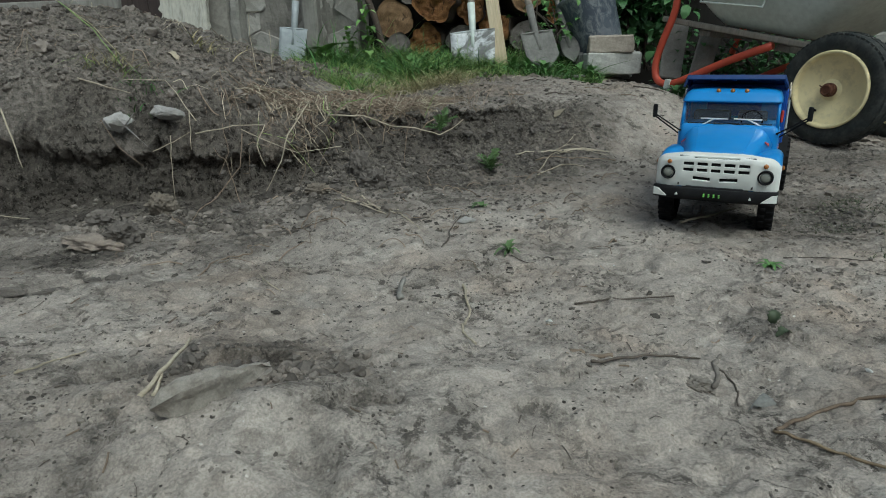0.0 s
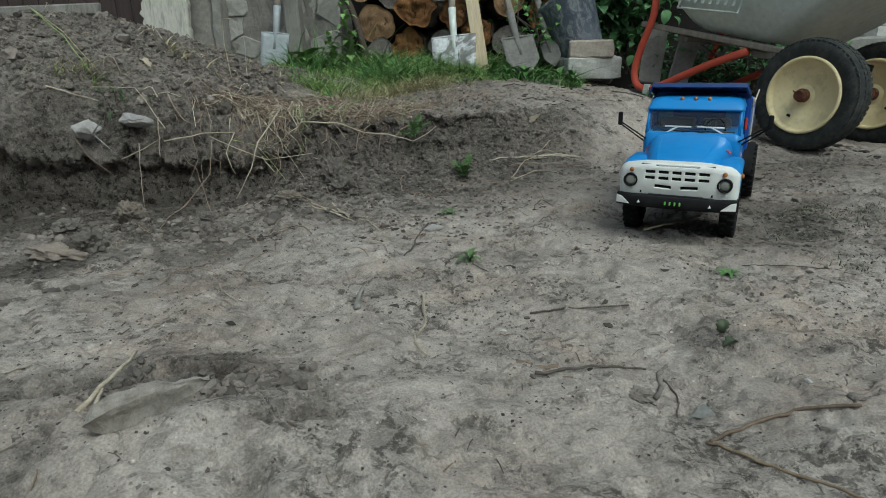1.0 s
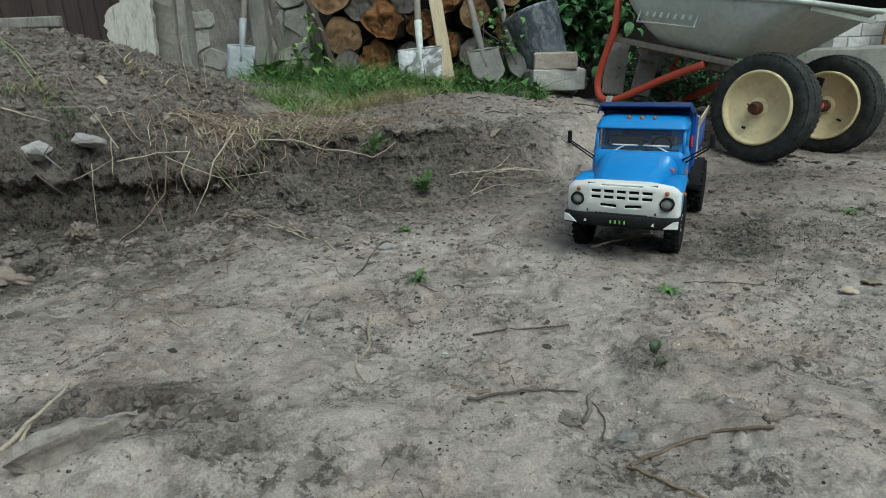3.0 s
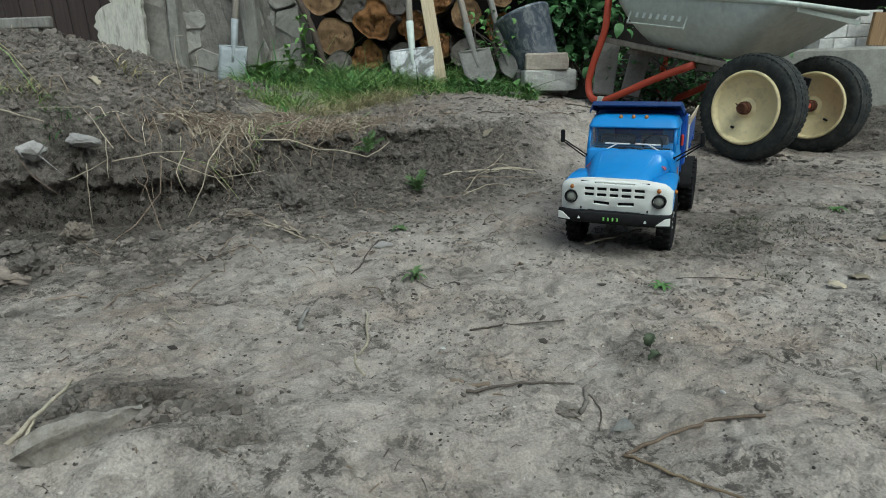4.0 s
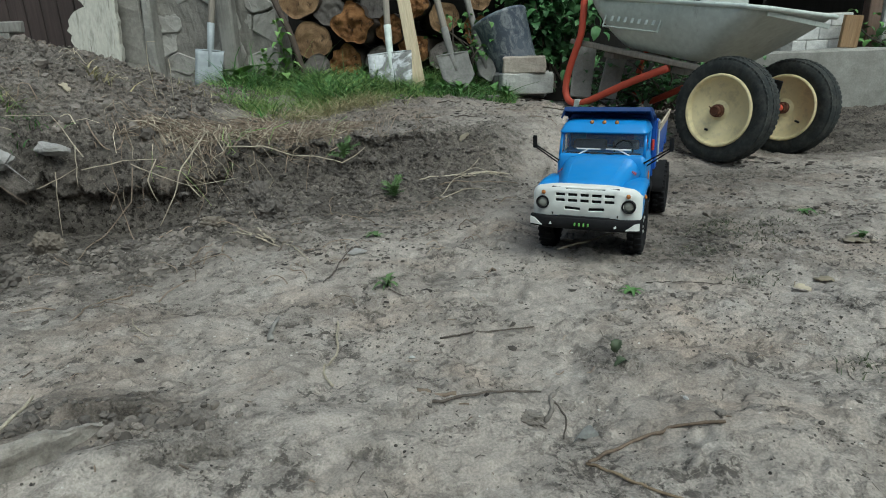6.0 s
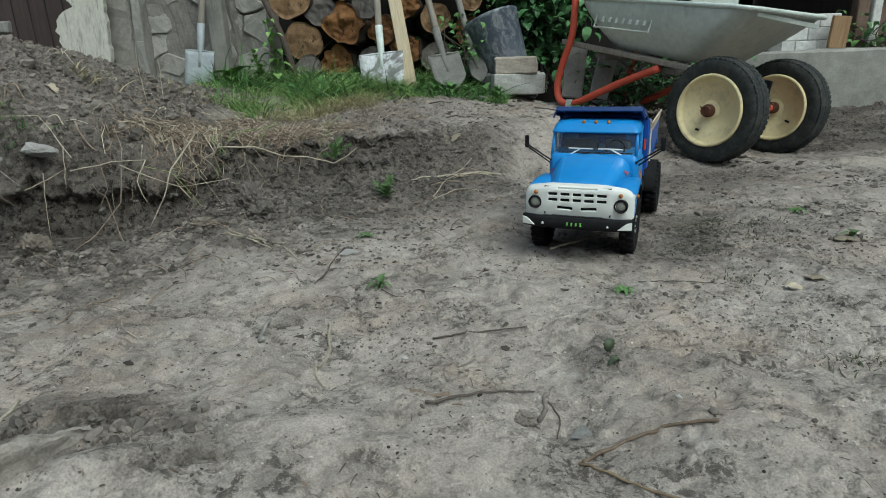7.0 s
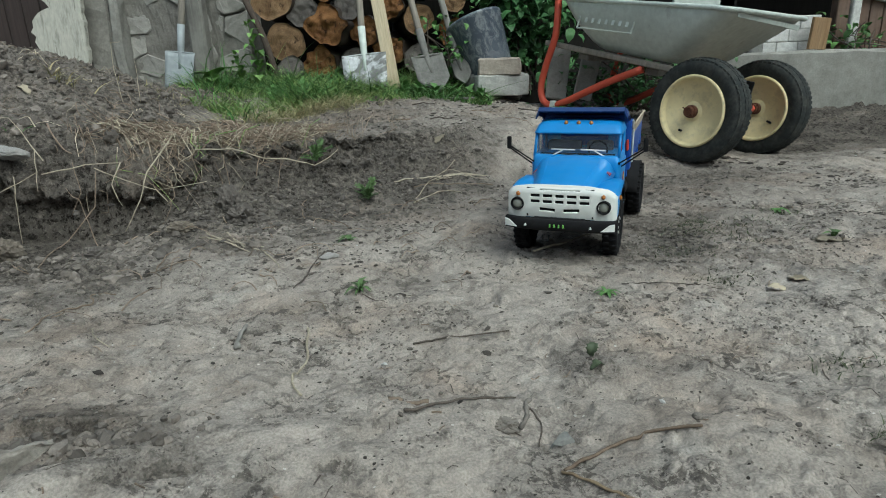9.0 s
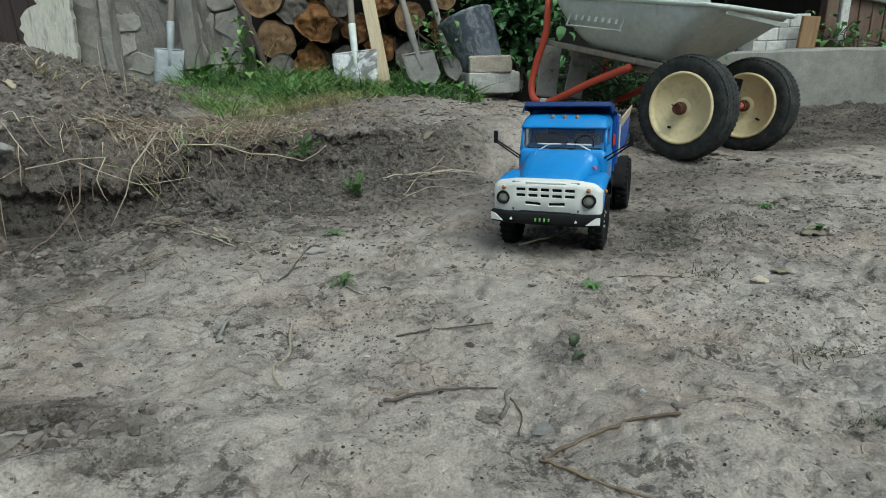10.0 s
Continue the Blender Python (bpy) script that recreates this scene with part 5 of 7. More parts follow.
# ---- the woodpile ----
def build_log(x, z, r, y, turn, end_mat, bark_mat, label, squash=1.0, length=0.42, rugged=0.06, seed=0):
    m = Matrix.Translation((x, y, z)) @ Matrix.Rotation(radians(turn), 4, "Z")
    log = thing("log", m, label, "log", "stacked logs")
    rnd = random.Random(seed)
    n = 32
    wob = [1 + rugged * (rnd.random() - 0.5) * 2 for _ in range(n)]
    wob = [(wob[i - 1] + 2 * wob[i] + wob[(i + 1) % n]) / 4 for i in range(n)]
    lobe = rnd.uniform(0, 6)
    wob = [w * (1 + rugged * 0.35 * math.sin(2 * math.pi * i / n * 3 + lobe) + rugged * 0.25 * math.sin(2 * math.pi * i / n * 5 + 2 * lobe)) for i, w in enumerate(wob)]
    shape = [(r * w * math.cos(2 * math.pi * i / n), r * w * squash * math.sin(2 * math.pi * i / n)) for i, w in enumerate(wob)]
    bm = bmesh.new()
    rings = []
    for t in (0.0, 0.1, 0.35, 0.7, 1.0):
        rings.append([(px * (1 + 0.03 * math.sin(9 * t + i)) + 0.01 * t, length * t, pz * (1 + 0.03 * math.cos(7 * t + i))) for i, (px, pz) in enumerate(shape)])
    bm_loft(bm, rings, False, True)
    bmesh.ops.recalc_face_normals(bm, faces=bm.faces)
    part("bark", bm, bark_mat, log, "dark rough bark", True)
    bm = bmesh.new()
    levels = []
    for j in range(11):
        f = 0.99 * (1 - j / 10.6)
        f *= 1 + 0.04 * rugged * math.sin(7 * j)
        row = []
        for px, pz in shape:
            q = Vector((px * f, 0, pz * f))
            split = -0.035 * rugged * 6 * max(0, noise.noise(q * 16 + Vector((seed, 3, 0))))
            row.append(bm.verts.new((q.x, split + rugged * 0.07 * noise.noise(q * 45 + Vector((0, seed, 0))) - 0.004 * (j == 0), q.z)))
        levels.append(row)
    for a, b in zip(levels, levels[1:]):
        for i in range(n):
            bm.faces.new((a[i], a[(i + 1) % n], b[(i + 1) % n], b[i]))
    bm.faces.new(levels[-1])
    bmesh.ops.recalc_face_normals(bm, faces=bm.faces)
    part("cut_end", bm, end_mat, log, smooth=True)
    return log


ORANGE = "sawn log with a rough orange-brown end in the woodpile"
GREYEND = "old log with a cracked grey sawn end in the woodpile"
LOGS = [(-0.66, 0.715, 0.105, 3.40, CUT_WOOD, ORANGE), (-0.508, 0.655, 0.088, 3.42, CUT_GREY, GREYEND), (-0.385, 0.575, 0.105, 3.39, SPLIT_WOOD, ORANGE), (-0.605, 0.505, 0.100, 3.38, CUT_WOOD, ORANGE),
        (-0.585, 0.365, 0.07, 3.37, CUT_GREY, GREYEND), (-0.37, 0.79, 0.10, 3.42, SPLIT_WOOD, ORANGE), (-0.27, 0.68, 0.07, 3.45, CUT_GREY, GREYEND), (-0.44, 0.40, 0.09, 3.46, SPLIT_WOOD, ORANGE),
        (-0.20, 0.55, 0.08, 3.47, SPLIT_WOOD, ORANGE), (-0.05, 0.67, 0.075, 3.42, SPLIT_WOOD, ORANGE), (0.10, 0.60, 0.085, 3.47, CUT_WOOD, ORANGE), (0.12, 0.76, 0.07, 3.44, SPLIT_WOOD, ORANGE),
        (0.29, 0.685, 0.06, 3.42, CUT_WOOD, ORANGE), (-0.08, 0.45, 0.09, 3.5, SPLIT_WOOD, ORANGE), (0.10, 0.40, 0.09, 3.5, CUT_GREY, GREYEND), (-0.25, 0.39, 0.085, 3.48, CUT_GREY, GREYEND),
        (-0.52, 0.85, 0.09, 3.43, SPLIT_WOOD, ORANGE), (-0.20, 0.84, 0.09, 3.43, CUT_WOOD, ORANGE), (0.0, 0.84, 0.08, 3.43, CUT_GREY, GREYEND), (0.25, 0.84, 0.09, 3.44, CUT_WOOD, ORANGE), (0.28, 0.53, 0.08, 3.52, SPLIT_WOOD, ORANGE), (0.27, 0.36, 0.085, 3.5, CUT_GREY, GREYEND)]
for i, (x, z, r, y, mt, lab) in enumerate(LOGS):
    random.seed(100 + i)
    build_log(x, z, r, y, random.uniform(-14, 14), mt, BARK, lab, random.uniform(0.85, 1.05), 0.34, 0.26 if mt == SPLIT_WOOD else 0.09, i)


# ---- tools against the pile ----
def build_shovel(label, foot, top, blade_w, blade_h, pointed, blade_mat, socket_mat, handle_mat, curve=0.02, roll=0.0, dish=0.015):
    """A shovel standing on its blade at foot, its handle leaning towards top. Blade in the local x-z plane."""
    foot, top = Vector(foot), Vector(top)
    up = (top - foot).normalized()
    side = Vector((1, 0, 0))
    side = (side - up * side.dot(up)).normalized()
    fwd = up.cross(side)
    m = Matrix((side, -fwd, up)).transposed().to_4x4()
    m.translation = foot
    m = m @ Matrix.Rotation(radians(roll), 4, "Z")
    sh = thing("shovel", m, label, "shovel")
    length = (top - foot).length
    grid = []
    for j in range(9):
        t = j / 8
        half = blade_w / 2 * (1.0 if not pointed else min(1.0, 0.08 + 1.15 * math.sin(min(1, t * 1.6) * math.pi / 2)))
        if not pointed:
            half *= 0.94 + 0.06 * t
        grid.append([(half * u, dish * (u * u - 1) * (0.4 + 0.6 * t) + curve * (1 - t) ** 2, blade_h * t) for u in np.linspace(-1, 1, 9)])
    bm = bmesh.new()
    bm_sheet(bm, grid, 0.003)
    part("blade", bm, blade_mat, sh, "", True)
    bm = bmesh.new()
    bm_tube(bm, [(-blade_w / 2, -0.002, blade_h), (-0.03, -0.004, blade_h + 0.003), (0.03, -0.004, blade_h + 0.003), (blade_w / 2, -0.002, blade_h)], 0.005, 6)
    part("tread", bm, blade_mat, sh)
    bm = bmesh.new()
    bm_tube(bm, [(0, -dish * 0.6, blade_h * 0.55), (0, -0.014, blade_h * 0.85), (0, -0.012, blade_h + 0.03), (0, -0.006, blade_h + 0.14)], [0.008, 0.014, 0.017, 0.019], 12)
    part("socket", bm, socket_mat, sh, "rolled steel socket", True)
    bm = bmesh.new()
    bm_tube(bm, bend([(0, -0.008, blade_h + 0.11), (0.004, -0.004, blade_h + 0.4), (0, 0, length)]), 0.0165, 12)
    part("handle", bm, handle_mat, sh, "worn wooden handle", True)
    return sh


build_shovel("square grey steel spade standing against the wooden post", (-1.138, 3.24, 0.295), (-1.02, 3.44, 1.35), 0.148, 0.178, False, STEEL_BLADE, STEEL_BLADE, HANDLE_WOOD, 0.006, 0, 0.006)
build_shovel("bright square-mouthed shovel standing in the grass by the logs", (-0.172, 3.08, 0.26), (-0.225, 3.40, 1.30), 0.222, 0.175, False, WHITE_BLADE, GALVANISED, HANDLE_WOOD, 0.01, 6, 0.007)
build_shovel("pointed shovel with a clay-caked blade leaning on the woodpile", (0.175, 3.02, 0.235), (-0.06, 3.42, 1.15), 0.165, 0.20, True, DIRTY_BLADE, DIRTY_BLADE, HANDLE_WOOD, 0.02, -14, 0.012)
build_shovel("small clay-caked shovel leaning beside the bucket", (0.325, 3.19, 0.265), (0.17, 3.42, 0.86), 0.09, 0.14, True, DIRTY_BLADE, DIRTY_BLADE, GREY_WOOD, 0.015, 0, 0.012)

bm = bmesh.new()
bm_box(bm, (-0.031, -0.012, 0), (0.031, 0.012, 1.1), 0.002, 0.0015)
board = obj("pale_plank", bm, PALE_WOOD)
board.matrix_world = Matrix.Translation((-0.036, 3.09, 0.25)) @ Matrix.Rotation(radians(-14), 4, "X") @ Matrix.Rotation(radians(-8.5), 4, "Y")
tagged(board, "fresh pale plank leaning on the woodpile", "plank")


def build_bucket(m):
    b = thing("bucket", m, "black plastic bucket splashed with dry cement, tilted", "bucket")
    bm = bmesh.new()
    bm_lathe(bm, [(0.004, 0.0), (0.108, 0.0), (0.113, 0.006), (0.146, 0.265), (0.150, 0.268), (0.152, 0.278), (0.148, 0.284), (0.142, 0.280), (0.108, 0.012), (0.004, 0.010)], "Z", 40)
    part("body", bm, BUCKET, b, "", True)
    bm = bmesh.new()
    pts = [(0.152 * math.cos(a), -0.10 * math.sin(a), 0.262 - 0.05 * math.sin(a)) for a in np.linspace(math.pi, 2 * math.pi, 20)]
    bm_tube(bm, pts, 0.0028, 6)
    part("bail", bm, GALVANISED, b, "thin wire bail")
    return b


build_bucket(Matrix.Translation((0.470, 3.27, 0.318)) @ Matrix.Rotation(radians(-19.5), 4, "Y") @ Matrix.Rotation(radians(-14), 4, "X"))
random.seed(7)
bm = bmesh.new()
bm_box(bm, (0.34, 3.2, 0.18), (0.62, 3.36, 0.315), 0.015, 0.006)
tagged(obj("concrete_block", bm, CONCRETE), "grey concrete block under the bucket", "block")
for lo, hi, mt, ang, lab in (((-0.127, 0, 0), (0.127, 0.12, 0.098), BRICK_GREY, 2, "grey sand-lime brick lying flat on the soil"), ((-0.098, 0, 0), (0.110, 0.12, 0.080), BRICK, -6, "pale chipped brick resting on a grey brick")):
    bm = bmesh.new()
    bm_box(bm, lo, hi, 0.006, 0.004)
    bmesh.ops.subdivide_edges(bm, edges=[e for e in bm.edges if e.calc_length() > 0.06], cuts=4, use_grid_fill=True)
    for v in bm.verts:
        v.co += noise.noise_vector(v.co * 40) * 0.0035 + noise.noise_vector(v.co * 15 + Vector((ang, 0, 0))) * 0.006
    br = obj("brick", bm, mt)
    top = mt == BRICK
    br.matrix_world = Matrix.Translation((0.50 if not top else 0.475, 3.065, 0.212 if not top else 0.309)) @ Matrix.Rotation(radians(ang), 4, "Z")
    tagged(br, lab, "brick", "stacked bricks")
bm = bmesh.new()
bm_box(bm, (0.13, 2.93, 0.0), (0.345, 2.965, 0.012), 0.003, 0.002)
pl = obj("wood_strip", bm, GREY_WOOD)
pl.location.z = gz(0.24, 2.94) - 0.002
tagged(pl, "thin grey wooden strip lying on the ground", "plank")
# two grey slabs behind the barrow's legs
for x, y, rz, ry, w, h in ((0.745, 2.98, 6, 9, 0.10, 0.25), (0.865, 2.95, -5, 14, 0.09, 0.22)):
    bm = bmesh.new()
    bm_box(bm, (-w / 2, 0, 0), (w / 2, 0.018, h), 0.003, 0.004)
    sl = obj("fibre_slab", bm, BLOCKS)
    sl.matrix_world = Matrix.Translation((x, y, 0.19)) @ Matrix.Rotation(radians(rz), 4, "Z") @ Matrix.Rotation(radians(ry), 4, "Y") @ Matrix.Rotation(radians(-12), 4, "X")
    tagged(sl, "grey fibre-cement slab leaning behind the barrow", "slab", "leaning slabs")
# weathered board lying on the heap's far side
bm = bmesh.new()
bm_box(bm, (-2.7, 2.98, 0.575), (-1.88, 3.02, 0.625), 0.006, 0.004)
tagged(obj("weathered_plank", bm, GREY_WOOD), "long weathered plank lying behind the soil heap", "plank")
for x in (-2.6, -2.0):
    bm = bmesh.new()
    bm_box(bm, (x, 2.98, 0.1), (x + 0.06, 3.02, 0.576), 0.004, 0.003)
    tagged(obj("plank_stake", bm, GREY_WOOD), "short wooden stake that holds a plank", "stake", "plank stakes")

# ---- the shed at the side: plinth, whitewashed wall, dark opening and plank door ----
bm = bmesh.new()
bm_box(bm, (1.55, 3.36, -0.1), (6.0, 3.56, 0.368), 0.012)
bmesh.ops.subdivide_edges(bm, edges=[e for e in bm.edges if e.calc_length() > 0.5], cuts=60, use_grid_fill=True)
for v in bm.verts:
    v.co.z += 0.010 * noise.noise(v.co * 7) * (v.co.z > 0.2)
    v.co.y += 0.006 * noise.noise(v.co * 5 + Vector((3, 1, 0)))
tagged(obj("wall_plinth", bm, PLINTH), "low grey concrete plinth wall with a rough top", "wall", kind="structure")
bm = bmesh.new()
bm_box(bm, (2.03, 3.60, 0.2), (2.40, 3.76, 0.56), 0.008)
whitewall = tagged(obj("wall_whitewashed", bm, WHITEWASH), "whitewashed brick wall with flaking paint", "wall", kind="structure")
for j in range(5):
    for i in range(3):
        random.seed(j * 7 + i)
        x = 2.03 + 0.125 * i - 0.06 * (j % 2)
        a, b = max(2.032, x), min(2.398, x + 0.1225)
        bm = bmesh.new()
        bm_box(bm, (a, 3.588, 0.205 + 0.071 * j), (b, 3.62, 0.205 + 0.071 * j + 0.069), 0.004, 0.001)
        part("brick", bm, WHITEWASH, whitewall)
build_pillar("shed_post", 1.97, 2.045, 3.52, 3.60, 0.56, CONCRETE, "grey concrete post with a rusty bolt", 0.1, 9)
bm = bmesh.new()
bm_box(bm, (-0.05, 0, 0), (0.05, 0.02, 0.17), 0.002, 0.002)
bo = obj("brown_board", bm, mat_wood("brown_offcut", (0.33, 0.22, 0.12), (0.22, 0.13, 0.06)))
bo.matrix_world = Matrix.Translation((2.34, 3.50, 0.372)) @ Matrix.Rotation(radians(4), 4, "Y")
tagged(bo, "brown board offcut standing on the plinth", "board")
# shed inside painted near black for its shade; the roof is added, unseen
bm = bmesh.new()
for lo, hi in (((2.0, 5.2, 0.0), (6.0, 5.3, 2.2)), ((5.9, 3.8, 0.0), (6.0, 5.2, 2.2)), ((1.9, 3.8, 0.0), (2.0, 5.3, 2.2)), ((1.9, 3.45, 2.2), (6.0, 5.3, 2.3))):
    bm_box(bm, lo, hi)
tagged(obj("wall_shed_inside", bm, SHADOW_ROOM), "open shed's inside and unseen roof, near-black to stand for its shade", "wall", kind="structure")
bm = bmesh.new()
bm_box(bm, (2.63, 3.80, 0.2), (2.70, 3.88, 2.2), 0.006, 0.004)
tagged(obj("door_post", bm, BROWN_WOOD), "brown wooden door post of the shed", "post", kind="structure")
bm = bmesh.new()
bm_box(bm, (2.71, 3.78, 0.2), (2.76, 3.86, 2.2), 0.006, 0.004)
tagged(obj("door_jamb", bm, WHITEWASH), "whitewashed peeling door jamb", "post", kind="structure")
door = thing("plank_door", Matrix.Translation((2.78, 3.84, 0.2)) @ Matrix.Rotation(radians(-8), 4, "Z"), "weathered brown plank door of the shed", "door")
for i in range(8):
    random.seed(i)
    bm = bmesh.new()
    bm_box(bm, (0.075 * i, 0, 0.1), (0.075 * i + 0.069, 0.025, 2.0), 0.003, 0.002)
    part("plank", bm, BROWN_WOOD, door)
bm = bmesh.new()
bm_box(bm, (-0.03, -0.03, 0.0), (0.62, -0.002, 0.06), 0.003, m=Matrix.Translation((0, 0, 0.46)) @ Matrix.Rotation(radians(14), 4, "Y"))
part("brace", bm, GREY_WOOD, door)
bm = bmesh.new()
for lo, hi in (((1.62, 3.80, 0.62), (1.99, 3.83, 0.70)), ((1.62, 3.80, 0.70), (1.66, 3.83, 1.3)), ((1.95, 3.80, 0.70), (1.99, 3.83, 1.3))):
    bm_box(bm, lo, hi, 0.004)
tagged(obj("window_frame", bm, GALVANISED), "grey painted window frame of the shed", "window", kind="structure")


# plain unseen walls round the yard, added to cut light on upright faces
def unseen_wall(name, lo, hi, label):
    bm = bmesh.new()
    bm_box(bm, lo, hi, 0.02)
    tagged(obj(name, bm, BLOCKS), label, "wall", kind="structure")


unseen_wall("wall_south", (-4.4, -2.9, -0.1), (4.6, -2.6, 1.7), "unseen plain grey wall added to cut light on upright faces")
unseen_wall("wall_west", (-4.6, -2.9, -0.1), (-4.4, 3.2, 1.6), "unseen plain grey side wall added to cut the yard's light")
unseen_wall("wall_east", (4.6, -2.9, -0.1), (4.8, 3.2, 1.6), "unseen plain grey side wall added to cut the yard's light")


# ---- grass, weeds and shrubs ----
def blades_mesh(name, roots, heights, widths, leans, droop, material, seg=3):
    """Grass: each blade a tapered, bent strip. roots (n,3), leans (n,2)."""
    n = len(roots)
    t = np.linspace(0, 1, seg + 1)
    az = np.random.uniform(0, 2 * np.pi, n)
    side = np.stack([np.cos(az), np.sin(az), np.zeros(n)], -1)
    pts = roots[:, None, :] + np.zeros((n, seg + 1, 3))
    pts[:, :, 0] += leans[:, 0, None] * t ** 1.7 * heights[:, None]
    pts[:, :, 1] += leans[:, 1, None] * t ** 1.7 * heights[:, None]
    pts[:, :, 2] += heights[:, None] * (t - droop[:, None] * t ** 2.5)
    w = widths[:, None] * (1 - t ** 1.6 * 0.92)
    a, b = pts - side[:, None, :] * w[..., None] / 2, pts + side[:, None, :] * w[..., None] / 2
    verts = np.stack([a, b], 2).reshape(-1, 3)
    base = np.arange(n)[:, None] * 2 * (seg + 1) + np.arange(seg)[None, :] * 2
    quads = np.stack([base, base + 1, base + 3, base + 2], -1).reshape(-1, 4)
    return array_mesh(name, verts, quads, material)


def array_mesh(name, verts, polys, material, smooth=True):
    me = bpy.data.meshes.new(name)
    me.vertices.add(len(verts))
    me.vertices.foreach_set("co", np.ascontiguousarray(verts, dtype=np.float64).ravel())
    k = polys.shape[1]
    me.loops.add(polys.size)
    me.loops.foreach_set("vertex_index", polys.ravel().astype(np.int32))
    me.polygons.add(len(polys))
    me.polygons.foreach_set("loop_start", np.arange(0, polys.size, k))
    me.polygons.foreach_set("use_smooth", np.full(len(polys), smooth))
    me.update(calc_edges=True)
    me.materials.append(material)
    return new(name, me)


def grass_front(x):
    return np.interp(x, [-1.1, -0.95, -0.8, -0.6, -0.45, -0.3, -0.1, 0.3, 0.5], [2.95, 2.75, 2.45, 2.28, 2.42, 2.68, 2.84, 2.90, 3.0])


np.random.seed(11)
for count, material, lo, hi, wide, label in ((30000, GRASS, 0.022, 0.085, (0.0018, 0.0055), "uneven green grass along the back of the yard"), (16000, GRASS_DEEP, 0.03, 0.11, (0.003, 0.0095), "deep green rank grass before the woodpile")):
    rx = np.random.uniform(-1.08, 0.42, count)
    ry = np.random.uniform(2.2, 3.45, count)
    patch = fbm(rx, ry, 0.16, 4, 201 if material is GRASS else 207)
    deep = step(-0.75, -0.15, rx + 0.5 * patch + 0.9 * (ry - 2.85))
    dense = (0.75 - 0.35 * deep + 1.2 * patch) if material is GRASS else (0.9 * deep + 0.8 * patch)
    keep = (ry > grass_front(rx) + 0.10 * fbm(rx, ry, 0.1, 3, 202) - 0.02) & (np.random.uniform(0, 1, count) < dense)
    rx, ry, patch = rx[keep], ry[keep], patch[keep]
    n = len(rx)
    roots = np.stack([rx, ry, ground_z(rx, ry) - 0.004], -1)
    tall = np.interp(ry - grass_front(rx), [0, 0.12, 0.5], [0.6, 1.0, 1.4])
    hh = np.random.uniform(lo, hi, n) * (1 + 1.1 * patch) * tall
    hh = np.where(np.random.uniform(0, 1, n) < 0.03, hh * 1.8, hh)
    tagged(blades_mesh("grass", roots, hh, np.random.uniform(*wide, n), np.random.normal(0, 1.0, (n, 2)), np.random.uniform(0.1, 0.75, n), material, 4), label, "grass", kind="stuff")
# a paler, drier fringe
rx = np.random.normal(-0.36, 0.11, 1500)
ry = grass_front(rx) + np.random.normal(-0.03, 0.06, 1500)
keep = (ry < 2.75) & (rx < 0.0)
rx, ry = rx[keep], ry[keep]
n = len(rx)
roots = np.stack([rx, ry, ground_z(rx, ry) - 0.003], -1)
tagged(blades_mesh("dry_grass", roots, np.random.uniform(0.03, 0.11, n), np.random.uniform(0.0015, 0.004, n), np.random.normal(0, 1.1, (n, 2)), np.random.uniform(0.2, 0.8, n), GRASS_DRY), "bleached dry grass along the edge of the turf", "grass", kind="stuff")


def leaf_grid(length, width, cup=0.15, arch=0.3, jag=0.0, n=7, m=4):
    """The points of one leaf, from its stalk along +y, with a midrib fold and drooping tip."""
    grid = []
    for j in range(n + 1):
        t = j / n
        half = width / 2 * (math.sin(math.pi * min(1, t * 0.93 + 0.06)) ** 0.75) * (1 + jag * (1 if j % 2 else -1))
        grid.append([(half * u, length * (t - 0.12 * arch * t * t), length * (0.35 * arch * math.sin(math.pi * t * 0.9) - 0.4 * arch * t ** 3) + cup * half * abs(u)) for u in np.linspace(-1, 1, m + 1)])
    return grid


def add_leaf(bm, m, *a, **k):
    rows = [[bm.verts.new(m @ Vector(p)) for p in row] for row in leaf_grid(*a, **k)]
    for r0, r1 in zip(rows, rows[1:]):
        for i in range(len(r0) - 1):
            bm.faces.new((r0[i], r0[i + 1], r1[i + 1], r1[i]))


def build_rosette(label, x, y, n, length, width, material, rise=(15, 50), jag=0.0, z=None, seed=0, name="weed", stems=0, cat="weed"):
    rnd = random.Random(seed)
    w = thing(name, Matrix.Translation((x, y, (gz(x, y) if z is None else z) - 0.002)), label, cat)
    for k in range(n):
        m = Matrix.Rotation(2 * math.pi * (k + rnd.uniform(-0.3, 0.3)) / n, 4, "Z") @ Matrix.Rotation(radians(rnd.uniform(*rise)), 4, "X")
        s = rnd.uniform(0.65, 1.1)
        bm = bmesh.new()
        add_leaf(bm, m, length * s, width * s, 0.25, 0.7, jag)
        part("leaf", bm, material, w, smooth=True)
    if stems:
        bm = bmesh.new()
        bm_tube(bm, bend([(0, 0, 0), (0.004, 0.0, stems * 0.5), (-0.004, 0.004, stems)]), 0.0025, 6)
        part("stem", bm, material, w)
    return w


build_rosette("small bright-green broad-leaved weed on bare soil", -0.05, 1.018, 14, 0.036, 0.008, LEAF_WEED, (8, 45), seed=1)
build_rosette("small dark-green weed flattened on bare soil", 0.398, 0.972, 11, 0.032, 0.008, LEAF, (3, 20), seed=2)


